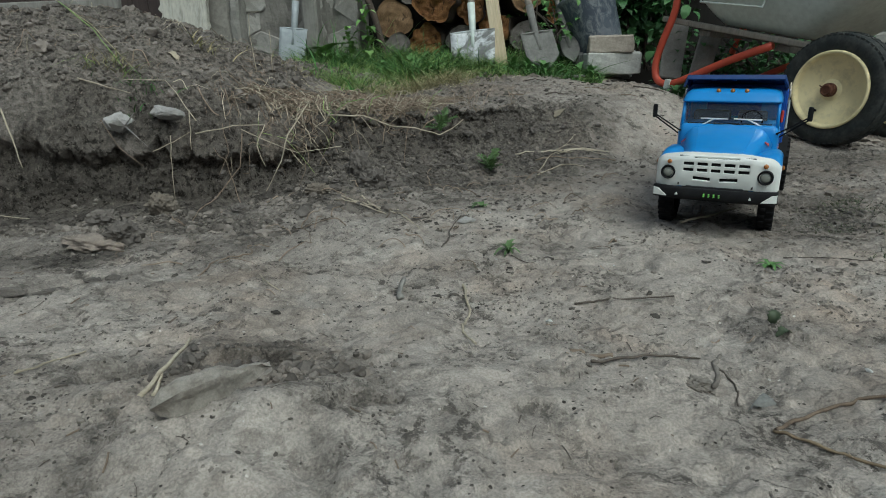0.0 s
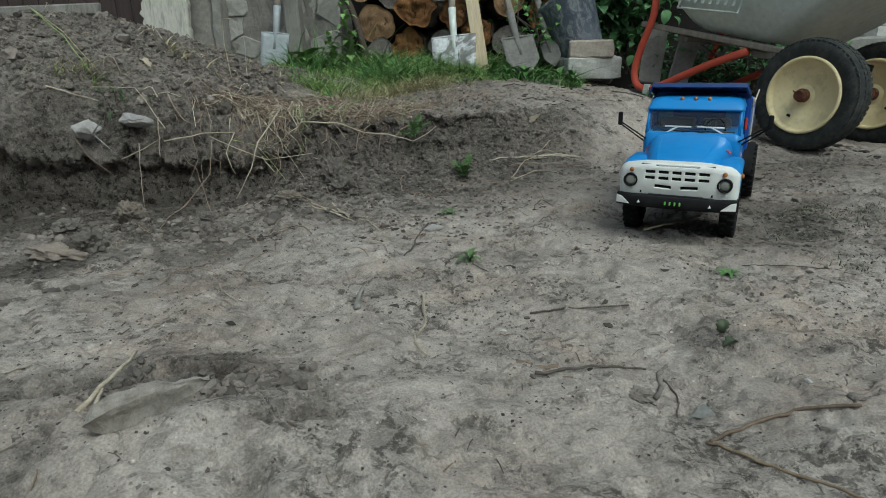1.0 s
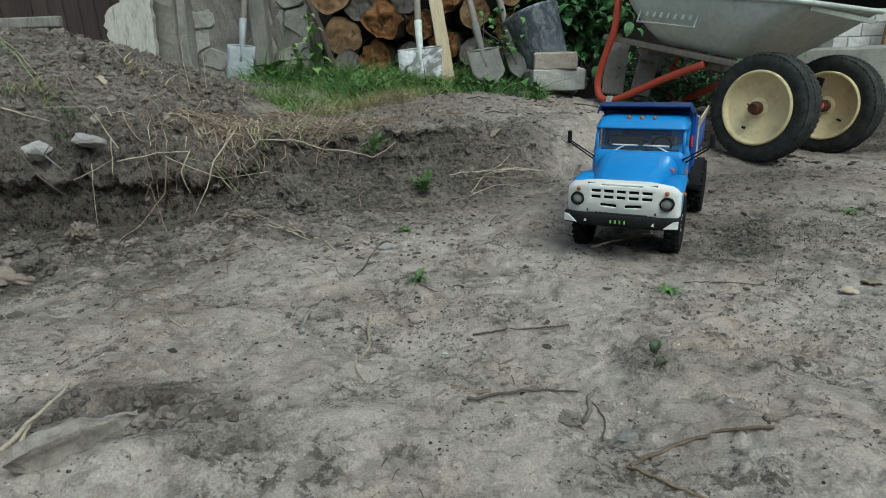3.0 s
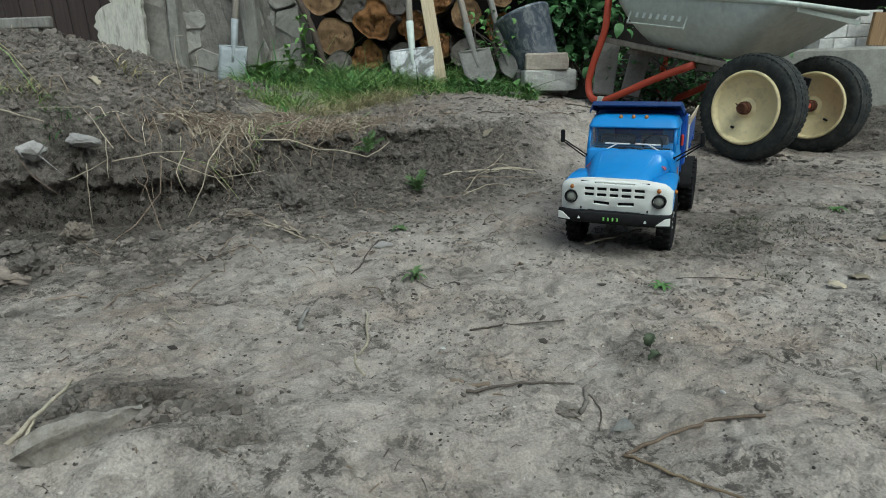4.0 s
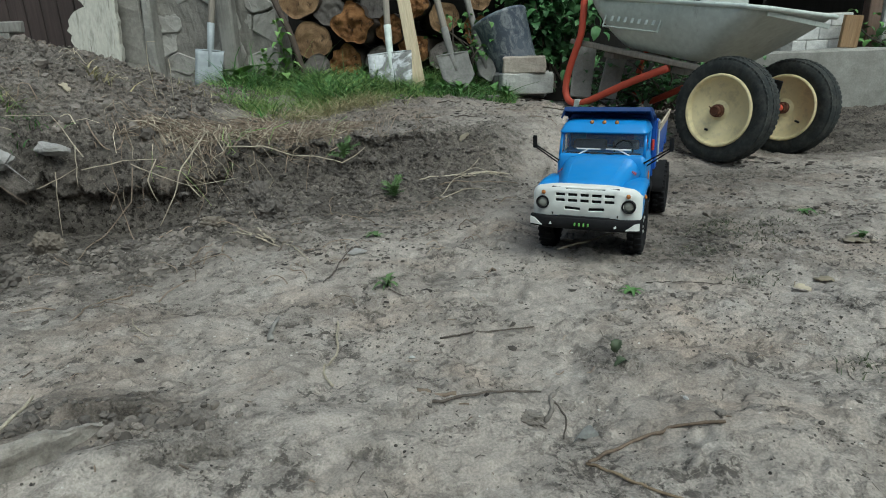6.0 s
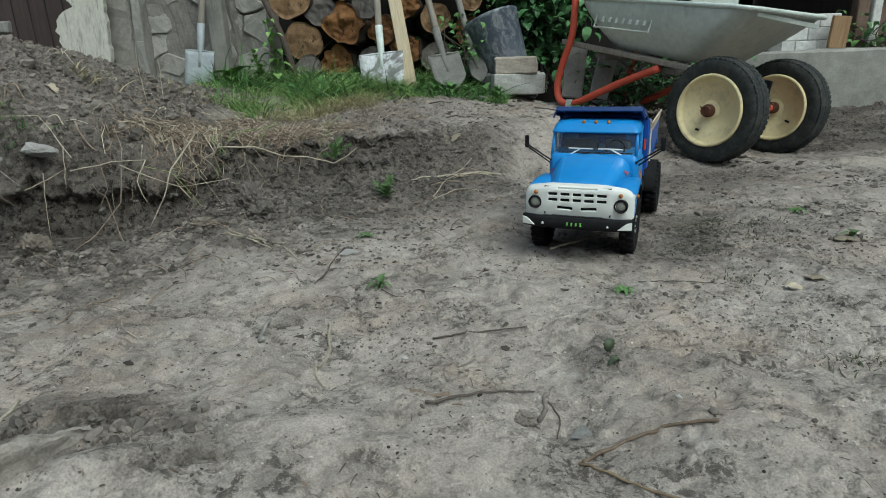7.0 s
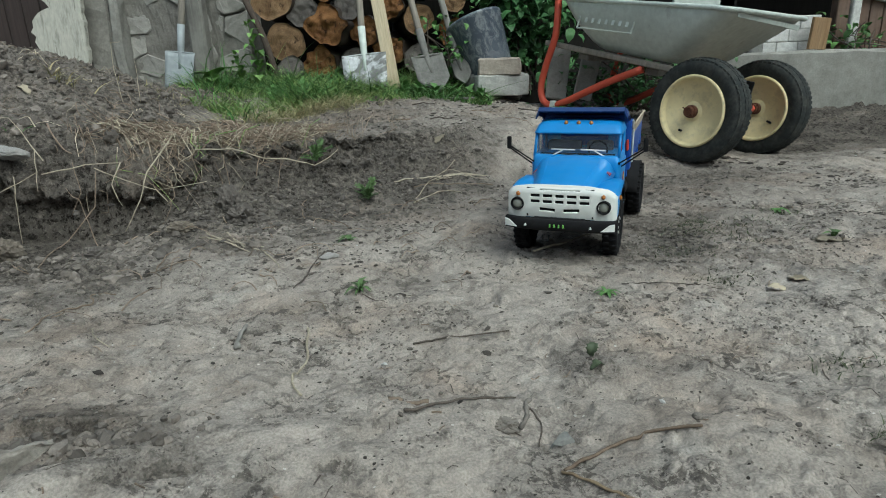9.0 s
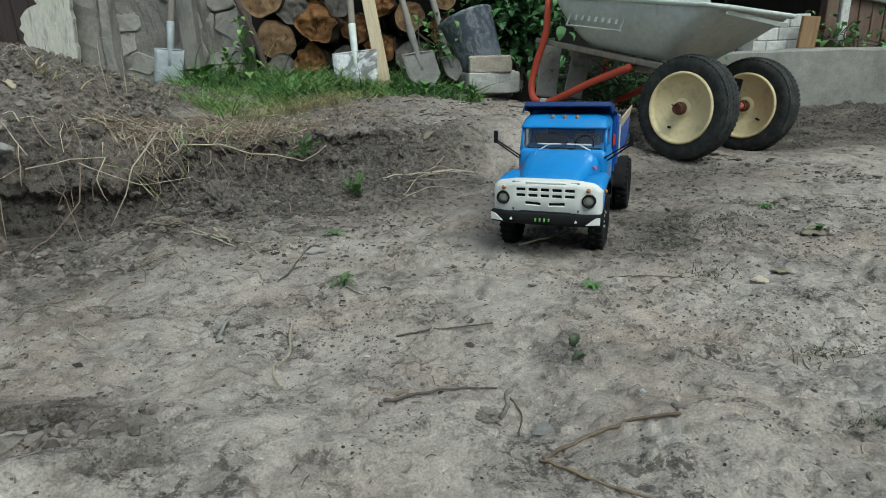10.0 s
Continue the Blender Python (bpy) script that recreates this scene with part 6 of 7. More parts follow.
def build_feathery(label, x, y, z, size, material, seed, fronds=9):
    """A weed of finely divided fronds: each a bent stalk with pairs of small leaflets."""
    rnd = random.Random(seed)
    w = thing("weed", Matrix.Translation((x, y, z)), label, "weed")
    for k in range(fronds):
        m = Matrix.Rotation(2 * math.pi * (k + rnd.uniform(-0.3, 0.3)) / fronds, 4, "Z") @ Matrix.Rotation(radians(rnd.uniform(20, 75)), 4, "X")
        L = size * rnd.uniform(0.7, 1.1)
        line = bend([(0, 0, 0), (0, L * 0.5, 0.06 * L), (0, L, -0.06 * L)], 5)
        bm = bmesh.new()
        bm_tube(bm, [m @ p for p in line], 0.0009, 4)
        for i, p in enumerate(line[1:]):
            for s in (-1, 1):
                q = m @ Matrix.Translation(p) @ Matrix.Rotation(radians(-s * 55), 4, "Z") @ Matrix.Rotation(radians(rnd.uniform(-25, 25)), 4, "X")
                add_leaf(bm, q, L * 0.32 * math.sin(math.pi * (0.15 + 0.8 * i / len(line))), L * 0.10, 0.2, 0.4, 0.3, 5, 2)
        part("frond", bm, material, w, smooth=True)
    return w


build_feathery("feathery green weed at the foot of the bank", -0.085, 1.735, gz(-0.085, 1.735), 0.062, LEAF_WEED, 3, 11)
build_feathery("feathery green weed on the bank face", -0.235, 1.78, 0.13, 0.06, LEAF_WEED, 4, 8)
build_rosette("tiny green sprout beside straw", -0.105, 1.36, 5, 0.03, 0.013, LEAF_WEED, (5, 35), seed=5)
build_rosette("small green sprout by a dry leaf", 0.975, 1.215, 4, 0.028, 0.016, LEAF_WEED, (30, 70), seed=6)
build_rosette("flat green weed by the wheel track", 0.985, 1.455, 8, 0.035, 0.010, LEAF, (5, 25), 0.2, seed=7)
build_rosette("broad-leaved burdock against the wall", -0.90, 3.06, 9, 0.17, 0.11, LEAF_FRESH, (40, 82), seed=8)


def build_tall_weed(label, x, y, height, leaf, seed):
    """An upright weed: a stalk with toothed leaves set round it all the way up."""
    rnd = random.Random(seed)
    w = thing("weed", Matrix.Translation((x, y, gz(x, y) - 0.003)), label, "weed")
    line = bend([(0, 0, 0), (0.012, -0.006, height * 0.5), (-0.008, -0.012, height)], 6)
    bm = bmesh.new()
    bm_tube(bm, line, [0.004 - 0.0025 * i / (len(line) - 1) for i in range(len(line))], 6)
    part("stem", bm, LEAF_FRESH, w, smooth=True)
    for k in range(22):
        f = (k + 0.5) / 22
        at = line[min(len(line) - 1, int(f * len(line)))]
        m = Matrix.Translation(at) @ Matrix.Rotation(2.4 * k + rnd.uniform(-0.4, 0.4), 4, "Z") @ Matrix.Rotation(radians(rnd.uniform(-5, 50)), 4, "X")
        size = leaf * (1.1 - 0.6 * f) * rnd.uniform(0.8, 1.15)
        bm = bmesh.new()
        add_leaf(bm, m, size, size * 0.5, 0.25, 0.7, 0.28, 9, 4)
        part("leaf", bm, LEAF_FRESH, w, smooth=True)
    return w


build_tall_weed("tall toothed weed beside the logs", -0.705, 3.10, 0.33, 0.10, 9)
build_tall_weed("tall toothed weed against the wall", -0.80, 3.14, 0.20, 0.09, 19)
build_rosette("green weed growing through the heap of soil", -1.37, 2.42, 7, 0.075, 0.04, LEAF_WEED, (25, 70), seed=10)
for k, (x, y) in enumerate([(-0.32, 3.0), (-0.12, 2.98), (0.02, 3.0), (0.16, 2.97), (0.24, 3.05), (0.33, 3.02), (-0.48, 3.05), (0.08, 2.94), (-0.25, 2.93), (0.38, 2.98), (-0.6, 2.95), (-0.90, 3.05)]):
    build_rosette("green broad-leaved weed in the grass", x, y, 12, 0.095, 0.024, LEAF, (15, 75), 0.16, seed=30 + k)
for k, (x, y) in enumerate([(0.72, 2.78), (0.85, 2.75), (0.95, 2.85), (1.05, 2.7), (0.78, 2.9)]):
    build_rosette("green weed growing under the barrow", x, y, 8, 0.075, 0.024, LEAF_DARK, (25, 75), 0.15, seed=50 + k)


def build_shrub(label, x0, x1, y0, y1, z0, z1, count, leaf, material, seed, stems=9):
    rnd = random.Random(seed)
    sh = thing("shrub", Matrix.Translation(((x0 + x1) / 2, (y0 + y1) / 2, z0)), label, "shrub")
    w, d, h = (x1 - x0) / 2, (y1 - y0) / 2, z1 - z0
    tips = []
    for k in range(stems):
        base = Vector((rnd.uniform(-0.5, 0.5) * w, rnd.uniform(-0.3, 0.6) * d, 0))
        tip = Vector((rnd.uniform(-1, 1) * w, rnd.uniform(-1, 0.8) * d, rnd.uniform(0.5, 1.0) * h))
        mid = (base + tip) / 2 + Vector((rnd.uniform(-0.1, 0.1), rnd.uniform(-0.1, 0.1), 0.1 * h))
        line = bend([base, mid, tip], 6)
        bm = bmesh.new()
        bm_tube(bm, line, [0.007 - 0.005 * i / (len(line) - 1) for i in range(len(line))], 6)
        part("stem", bm, TWIG, sh)
        tips += line[3:]
    bm = bmesh.new()
    for k in range(count):
        c = rnd.choice(tips) + Vector((rnd.gauss(0, 0.06), rnd.gauss(0, 0.05), rnd.gauss(0, 0.06)))
        c.z = max(0.02, c.z)
        m = Matrix.Translation(c) @ Matrix.Rotation(rnd.uniform(0, 2 * math.pi), 4, "Z") @ Matrix.Rotation(radians(rnd.uniform(-60, 25)), 4, "X") @ Matrix.Rotation(radians(rnd.uniform(-30, 30)), 4, "Y")
        s = rnd.uniform(0.6, 1.2)
        add_leaf(bm, m, leaf * s, leaf * s * 0.62, 0.2, 0.5, 0.05, 4, 2)
    tagged(part("foliage", bm, material, sh, "", True), kind="stuff")
    return sh


build_shrub("dark-green leafy shrub behind the bucket", 0.44, 1.02, 3.42, 3.88, 0.2, 1.05, 1300, 0.078, LEAF_DARK, 1, 26)
build_shrub("green leaves between the tools and the logs", 0.04, 0.36, 3.20, 3.38, 0.22, 0.60, 170, 0.042, LEAF, 2, 9)
build_shrub("low green plants behind the concrete plinth", 2.42, 3.4, 3.58, 3.74, 0.25, 0.52, 170, 0.06, LEAF, 3, 12)
build_shrub("dark undergrowth beneath the barrow", 0.72, 1.60, 2.98, 3.4, 0.1, 0.36, 800, 0.042, LEAF_DARK, 4, 26)


# ---- straw, roots and stems on the bank and the heap ----
def straw_bm(bm, pts, r, taper=0.6, steps=5):
    line = bend(pts, 4)
    bm_tube(bm, line, [r * (1 - (1 - taper) * i / (len(line) - 1)) for i in range(len(line))], steps)


def build_straw(label, pts, r, material, name="straw_stalk"):
    bm = bmesh.new()
    pts = [Vector(p) + noise.noise_vector(Vector(p) * 31) * 0.006 for p in pts]
    fine = [a.lerp(b, f) for a, b in zip(pts, pts[1:]) for f in (0, 0.33, 0.67)] + [pts[-1]]
    fine = [p + noise.noise_vector(p * 60) * 0.003 for p in fine]
    bm_tube(bm, fine, [r * 0.52 * (1 - 0.4 * i / (len(fine) - 1)) for i in range(len(fine))], 5)
    return tagged(obj(name, bm, material, True), label, "straw", "straw on the bank")


BANK_STRAWS = [
    ([(-0.806, 1.425, 0.215), (-0.905, 1.50, 0.312), (-0.985, 1.44, 0.315)], 0.0028, STRAW),
    ([(-0.867, 1.395, 0.185), (-0.870, 1.385, 0.11), (-0.872, 1.375, 0.03)], 0.0024, STRAW),
    ([(-0.905, 1.375, 0.150), (-0.86, 1.40, 0.170), (-0.815, 1.41, 0.192)], 0.0024, STRAW),
    ([(-0.828, 1.43, 0.238), (-0.815, 1.405, 0.215), (-0.818, 1.39, 0.150)], 0.0028, STRAW),
    ([(-0.800, 1.40, 0.186), (-0.72, 1.43, 0.200), (-0.650, 1.46, 0.200)], 0.0030, STRAW),
    ([(-0.700, 1.43, 0.192), (-0.640, 1.44, 0.160), (-0.575, 1.455, 0.125), (-0.475, 1.53, 0.128)], 0.0026, STRAW),
    ([(-0.575, 1.60, 0.238), (-0.600, 1.48, 0.170), (-0.612, 1.45, 0.105), (-0.655, 1.43, 0.035)], 0.0040, STRAW),
    ([(-0.705, 1.44, 0.180), (-0.712, 1.425, 0.100), (-0.755, 1.37, 0.035), (-0.790, 1.33, 0.012), (-0.775, 1.26, 0.006), (-0.728, 1.22, 0.006)], 0.0028, STRAW_OLD),
    ([(-0.520, 1.60, 0.205), (-0.44, 1.66, 0.190), (-0.366, 1.70, 0.160), (-0.300, 1.73, 0.150), (-0.235, 1.74, 0.125), (-0.195, 1.745, 0.142), (-0.165, 1.755, 0.165)], 0.0038, STRAW),
    ([(-1.222, 1.315, 0.262), (-1.205, 1.305, 0.195), (-1.192, 1.298, 0.125)], 0.0042, STRAW),
    ([(-1.44, 1.90, 0.545), (-1.22, 1.72, 0.455), (-1.01, 1.53, 0.338)], 0.0030, GRASS_DRY),
    ([(-1.30, 1.24, 0.025), (-1.22, 1.23, 0.024), (-1.15, 1.23, 0.020)], 0.0026, STRAW),
    ([(-1.02, 1.37, 0.225), (-0.985, 1.365, 0.165), (-0.935, 1.37, 0.115)], 0.0024, STRAW_OLD),
    ([(-0.745, 1.43, 0.205), (-0.735, 1.41, 0.140), (-0.76, 1.40, 0.085)], 0.0020, STRAW_OLD),
    ([(-0.53, 1.60, 0.190), (-0.515, 1.58, 0.150), (-0.50, 1.57, 0.105)], 0.0022, STRAW_OLD),
    ([(-0.47, 1.66, 0.180), (-0.455, 1.63, 0.135), (-0.448, 1.62, 0.090)], 0.0022, STRAW_OLD),
    ([(-0.33, 1.74, 0.150), (-0.325, 1.69, 0.105), (-0.33, 1.66, 0.060)], 0.0022, STRAW_OLD),
    ([(-0.645, 1.45, 0.20), (-0.66, 1.42, 0.15), (-0.642, 1.41, 0.10)], 0.0028, STRAW),
]
for pts, r, mt in BANK_STRAWS:
    build_straw("dry pale straw stalk hanging over the bank" if mt == STRAW else "thin old root or stem on the bank", pts, r, mt)

# two upright dead stems by the wall
for pts in ([(-0.835, 1.931, 0.305), (-0.839, 1.931, 0.4095), (-0.836, 1.931, 0.484), (-0.811, 1.931, 0.488)], [(-0.79, 1.951, 0.305), (-0.787, 1.951, 0.375), (-0.78, 1.951, 0.43)]):
    build_straw("dead upright grass stem on the soil heap", pts, 0.0026, STRAW)

rnd = random.Random(5)
for name, count, mt, lab in (("straw_litter", 680, STRAW_OLD, "tangle of old roots and stalks along the bank's lip"), ("straw_litter", 260, STRAW, "tangle of pale dry straw along the bank's lip")):
    bm = bmesh.new()
    for k in range(count):
        x = rnd.uniform(-0.78, -0.28) if rnd.random() < 0.35 else rnd.gauss(-0.55, 0.12)
        lip = np.interp(x, FOOT_X, FOOT_Y) + np.interp(x, FOOT_X, DEEP_Y)
        y = lip + rnd.gauss(0.09, 0.07) + (0.22 * rnd.random() if x > -0.62 else 0)
        a, L, c = rnd.gauss(0.1, 0.9), rnd.uniform(0.05, 0.20), rnd.gauss(0, 5)
        pts, px, py = [], x, y
        for q in range(5):
            z = gz(px, py)
            if py < lip - 0.01:
                z = 0.16 - 1.1 * (lip - py)
            pts.append(Vector((px, max(py, lip - 0.05), max(z, 0.05) + rnd.uniform(0.003, 0.030))))
            px, py = px + math.cos(a) * L / 4, py + math.sin(a) * L / 4
            a += c * L + rnd.gauss(0, 0.5)
        if rnd.random() < 0.5:
            bm_tube(bm, pts, rnd.uniform(0.0006, 0.0016), 4)
        else:
            straw_bm(bm, pts, rnd.uniform(0.0007, 0.0025), 0.55, 4)
    tagged(obj(name, bm, mt, True), lab, "straw", kind="stuff")
bm = bmesh.new()
for k in range(150):
    x = rnd.gauss(-0.45, 0.17)
    y = float(grass_front(x)) - rnd.uniform(0.0, 0.55) * (0.4 + 0.6 * (x < -0.4))
    a = rnd.uniform(0, math.pi)
    L = rnd.uniform(0.03, 0.13)
    pts = [Vector((x + f * math.cos(a) * L, y + f * math.sin(a) * L, gz(x + f * math.cos(a) * L, y + f * math.sin(a) * L) + rnd.uniform(0.001, 0.012))) for f in (-0.5, 0, 0.5)]
    straw_bm(bm, pts, rnd.uniform(0.0008, 0.0018), 0.5, 4)
tagged(obj("straw_scatter", bm, STRAW, True), "pale dry straw scattered before the grass", "straw", kind="stuff")


# broken roots and stalks in the dug heap and before the bank
rnd = random.Random(27)
for name, count, mt, lab, area in (("heap_roots", 130, STRAW_OLD, "broken pale roots lying in the dug soil heap", (-1.75, -0.55, 1.55, 2.65)), ("heap_straw", 40, STRAW, "bits of dry straw lying on the soil heap", (-1.6, -0.6, 1.5, 2.5)), ("root_litter", 60, STRAW_OLD, "thin curled roots lying before the bank", (-0.85, 0.25, 0.95, 1.72))):
    bm = bmesh.new()
    for k in range(count):
        x, y = rnd.uniform(area[0], area[1]), rnd.uniform(area[2], area[3])
        if (name == "root_litter") != (float(bank_share(np.array([x]), np.array([y]))[0]) < 0.05):
            continue
        a, L, c = rnd.uniform(0, 6.28), rnd.uniform(0.03, 0.11), rnd.gauss(0, 9)
        line = []
        for q in range(7):
            line.append((x, y))
            x, y, a = x + math.cos(a) * L / 6, y + math.sin(a) * L / 6, a + c * L / 3 + rnd.gauss(0, 0.25)
        zs = ground_z(np.array([p[0] for p in line]), np.array([p[1] for p in line]))
        hump = rnd.uniform(0.0, 0.25) * L
        pts = [Vector((px, py, z + 0.003 + hump * math.sin(math.pi * q / 6))) for q, ((px, py), z) in enumerate(zip(line, zs))]
        straw_bm(bm, pts, rnd.uniform(0.0008, 0.0019), 0.5, 4)
    tagged(obj(name, bm, mt, True), lab, "root" if mt == STRAW_OLD else "straw", kind="stuff")


# tufts of half-buried grass on the heap
def build_tuft(label, x, y, n, spread_x, height, lean, material, seed, width=(0.0016, 0.004)):
    np.random.seed(seed)
    px, py = np.random.normal(x, spread_x, n), np.random.normal(y, spread_x * 0.6, n)
    at = np.stack([px, py, ground_z(px, py) - 0.006], -1)
    tilt = np.random.normal(0, 0.9, (n, 2)) + np.array(lean)
    tagged(blades_mesh("grass_tuft", at, np.random.uniform(0.4, 1.0, n) * height, np.random.uniform(*width, n), tilt, np.random.uniform(0.3, 1.0, n), material, 5), label, "grass", kind="stuff")


build_tuft("withered grass tuft half buried in the soil heap", -1.08, 1.55, 90, 0.045, 0.075, (0.5, -0.6), GRASS_DRY, 71)
build_tuft("green grass tuft half buried in the soil heap", -1.06, 1.53, 45, 0.04, 0.07, (0.8, -0.5), GRASS, 72)
build_tuft("green limp grass lying below the tuft", -0.97, 1.48, 40, 0.035, 0.06, (0.6, -0.6), LEAF, 73)
build_tuft("pale dry grass tuft on the soil heap", -0.98, 1.88, 34, 0.03, 0.09, (0.6, 0.0), GRASS_DRY, 74, (0.003, 0.007))
build_tuft("dry grass hanging at the heap's edge", -0.86, 2.30, 60, 0.05, 0.09, (0.4, -0.4), GRASS_DRY, 75)
build_tuft("green sprouts on top of the soil heap", -1.45, 2.45, 60, 0.05, 0.07, (0.2, -0.2), GRASS, 76)
build_tuft("pale straw clump over the bank's lip", -0.50, 1.86, 120, 0.08, 0.08, (0.2, -0.8), GRASS_DRY, 77)
build_tuft("dry grass fringe at the edge of the turf", -0.28, 2.62, 160, 0.09, 0.075, (0.0, -0.8), GRASS_DRY, 78)
build_straw("long green grass stalk lying down the heap", [(-1.36, 1.80, 0.53), (-1.18, 1.66, 0.44), (-1.03, 1.52, 0.345)], 0.0040, GRASS)
build_straw("dry stalk lying across the heap", [(-1.13, 1.45, 0.325), (-1.05, 1.43, 0.305), (-0.96, 1.42, 0.285)], 0.0045, STRAW)

# strands of the tangle that hang over the bank's face
rnd = random.Random(15)
for name, count, mt, lab in (("hanging_straw", 16, STRAW, "pale dry straw hanging over the bank's face"), ("hanging_roots", 46, STRAW_OLD, "thin old roots hanging from the bank's lip"), ("hanging_grass", 10, GRASS, "limp green grass blades hanging over the bank")):
    bm = bmesh.new()
    for k in range(count):
        x = rnd.gauss(-0.52, 0.09) if mt != STRAW_OLD else rnd.uniform(-0.75, 0.0)
        foot = float(np.interp(x, FOOT_X, FOOT_Y))
        lip = foot + float(np.interp(x, FOOT_X, DEEP_Y))
        L = rnd.uniform(0.05, 0.16) if mt != STRAW_OLD else rnd.uniform(0.03, 0.09)
        dx = rnd.gauss(0, 0.6)
        pts = [Vector((x - dx * 0.04, lip + 0.05, 0.225 + rnd.uniform(0, 0.02))), Vector((x, lip - 0.01, 0.21 + rnd.uniform(-0.01, 0.02)))]
        for q in range(1, 5):
            f = q / 4
            pts.append(Vector((x + dx * L * f + rnd.gauss(0, 0.016), lip - 0.045 - 0.05 * f + rnd.gauss(0, 0.008), 0.20 - L * f * rnd.uniform(0.75, 1.1))))
        bm_tube(bm, pts, [rnd.uniform(0.0007, 0.0018) * (1 - 0.1 * i) for i in range(len(pts))], 4)
    tagged(obj(name, bm, mt, True), lab, "straw", kind="stuff")


# ---- stones, clods, twigs and crumbs ----
ico_bm = bmesh.new()
bmesh.ops.create_icosphere(ico_bm, subdivisions=1, radius=1.0)
ICO1 = (np.array([v.co for v in ico_bm.verts]), np.array([[v.index for v in f.verts] for f in ico_bm.faces]))
ico_bm.free()
ico_bm = bmesh.new()
bmesh.ops.create_icosphere(ico_bm, subdivisions=2, radius=1.0)
ICO2 = (np.array([v.co for v in ico_bm.verts]), np.array([[v.index for v in f.verts] for f in ico_bm.faces]))
ico_bm.free()


def scatter_lumps(name, xy, sizes, material, label, ico=ICO1, sink=0.35, rough=0.28, flat=0.7, category="soil", soft=None):
    n = len(xy)
    v, f = ico
    rad = sizes[:, None] * (1 + rough * np.random.uniform(-1, 1, (n, len(v))))
    ax = np.random.uniform(0.7, 1.3, (n, 1, 3)) * np.array([1, 1, flat])
    pts = v[None] * rad[..., None] * ax
    a = np.random.uniform(0, 2 * np.pi, n)
    c, s = np.cos(a)[:, None], np.sin(a)[:, None]
    pts = np.stack([c * pts[..., 0] - s * pts[..., 1], s * pts[..., 0] + c * pts[..., 1], pts[..., 2]], -1)
    z = ground_z(xy[:, 0], xy[:, 1]) + sizes * flat * (1 - 2 * sink)
    pts += np.stack([xy[:, 0], xy[:, 1], z], -1)[:, None]
    faces = (f[None] + (np.arange(n) * len(v))[:, None, None]).reshape(-1, 3)
    return tagged(array_mesh(name, pts.reshape(-1, 3), faces, material, ico is ICO2 if soft is None else soft), label, category, kind="stuff")


CLOD_HEAP = mat_stone("crumbly_dug_soil", (0.215, 0.188, 0.163), (0.115, 0.100, 0.086), 0.98, 45, 0.004, True)
CRUMB = mat_stone("soil_crumbs", (0.215, 0.190, 0.165), (0.11, 0.097, 0.085), 0.98, 60, 0.002, True)
np.random.seed(3)
N = 70000
xy = np.stack([np.random.uniform(-1.1, 1.6, N), 0.25 + 1.9 * np.random.uniform(0, 1, N) ** 1.9], -1)
d = soil_dark(xy[:, 0], xy[:, 1])
sh = bank_share(xy[:, 0], xy[:, 1])
keep = (sh < 0.2) & (np.random.uniform(0, 1, N) < 0.03 + (0.4 - 0.25 * step(-0.5, -0.7, xy[:, 0])) * d + 2.2 * np.maximum(0, fbm(xy[:, 0], xy[:, 1], 0.2, 5, 300, 0.6) - 0.02))
xy, d = xy[keep], d[keep]
scatter_lumps("soil_crumbs", xy, np.random.lognormal(-6.7, 0.55, len(xy)) * (1 + 0.8 * d) * np.interp(xy[:, 1], [0.4, 1.5], [0.85, 1.15]), CRUMB, "loose crumbs of dry soil on the yard")
N = 34000
xy = np.stack([np.random.uniform(-1.9, 0.1, N), np.random.uniform(1.1, 3.0, N)], -1)
d, sh = soil_dark(xy[:, 0], xy[:, 1]), bank_share(xy[:, 0], xy[:, 1])
keep = (d > 0.4) & ((sh > 0.9) | (sh < 0.05)) & (np.random.uniform(0, 1, N) < np.where(xy[:, 0] < -0.5, 1.0, 0.25))
xy = xy[keep]
scatter_lumps("dark_soil_lumps", xy, np.minimum(np.random.lognormal(-5.75, 0.62, len(xy)), 0.024), CLOD_HEAP, "crumbly lumps of freshly dug dark soil", ICO2, 0.55, 0.30, 0.8, soft=False)
N = 380
xy = np.stack([np.random.normal(-0.335, 0.055, N), np.random.normal(0.566, 0.022, N)], -1)
scatter_lumps("hollow_clods", xy, np.minimum(np.random.lognormal(-5.9, 0.6, N), 0.011), CLOD_HEAP, "broken clods in the dug hollow", ICO2, 0.3, 0.28, 0.85, soft=False)
N = 260
xy = np.stack([np.random.normal(-0.47, 0.12, N), np.random.normal(1.50, 0.08, N)], -1)
scatter_lumps("bank_clods", xy, np.minimum(np.random.lognormal(-5.5, 0.6, N), 0.022), CLOD_DARK, "fallen dark clods at the foot of the bank", ICO2, 0.5, 0.4, soft=False)

# dark clods, which also stand for the black gaps in the hollow
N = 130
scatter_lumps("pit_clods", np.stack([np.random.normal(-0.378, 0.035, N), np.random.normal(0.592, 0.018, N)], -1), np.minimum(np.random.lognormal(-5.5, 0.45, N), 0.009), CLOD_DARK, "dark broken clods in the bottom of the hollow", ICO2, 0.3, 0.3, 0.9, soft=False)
N = 900
xs_c = np.random.normal(-0.12, 0.2, N)
ys_c = np.interp(xs_c, FOOT_X, FOOT_Y) + np.random.normal(-0.03, 0.09, N)
scatter_lumps("talus_clods", np.stack([xs_c, ys_c], -1), np.minimum(np.random.lognormal(-6.0, 0.65, N), 0.02), CLOD_DARK, "crumbled dark soil fallen from the bank", ICO2, 0.5, 0.4, soft=False)
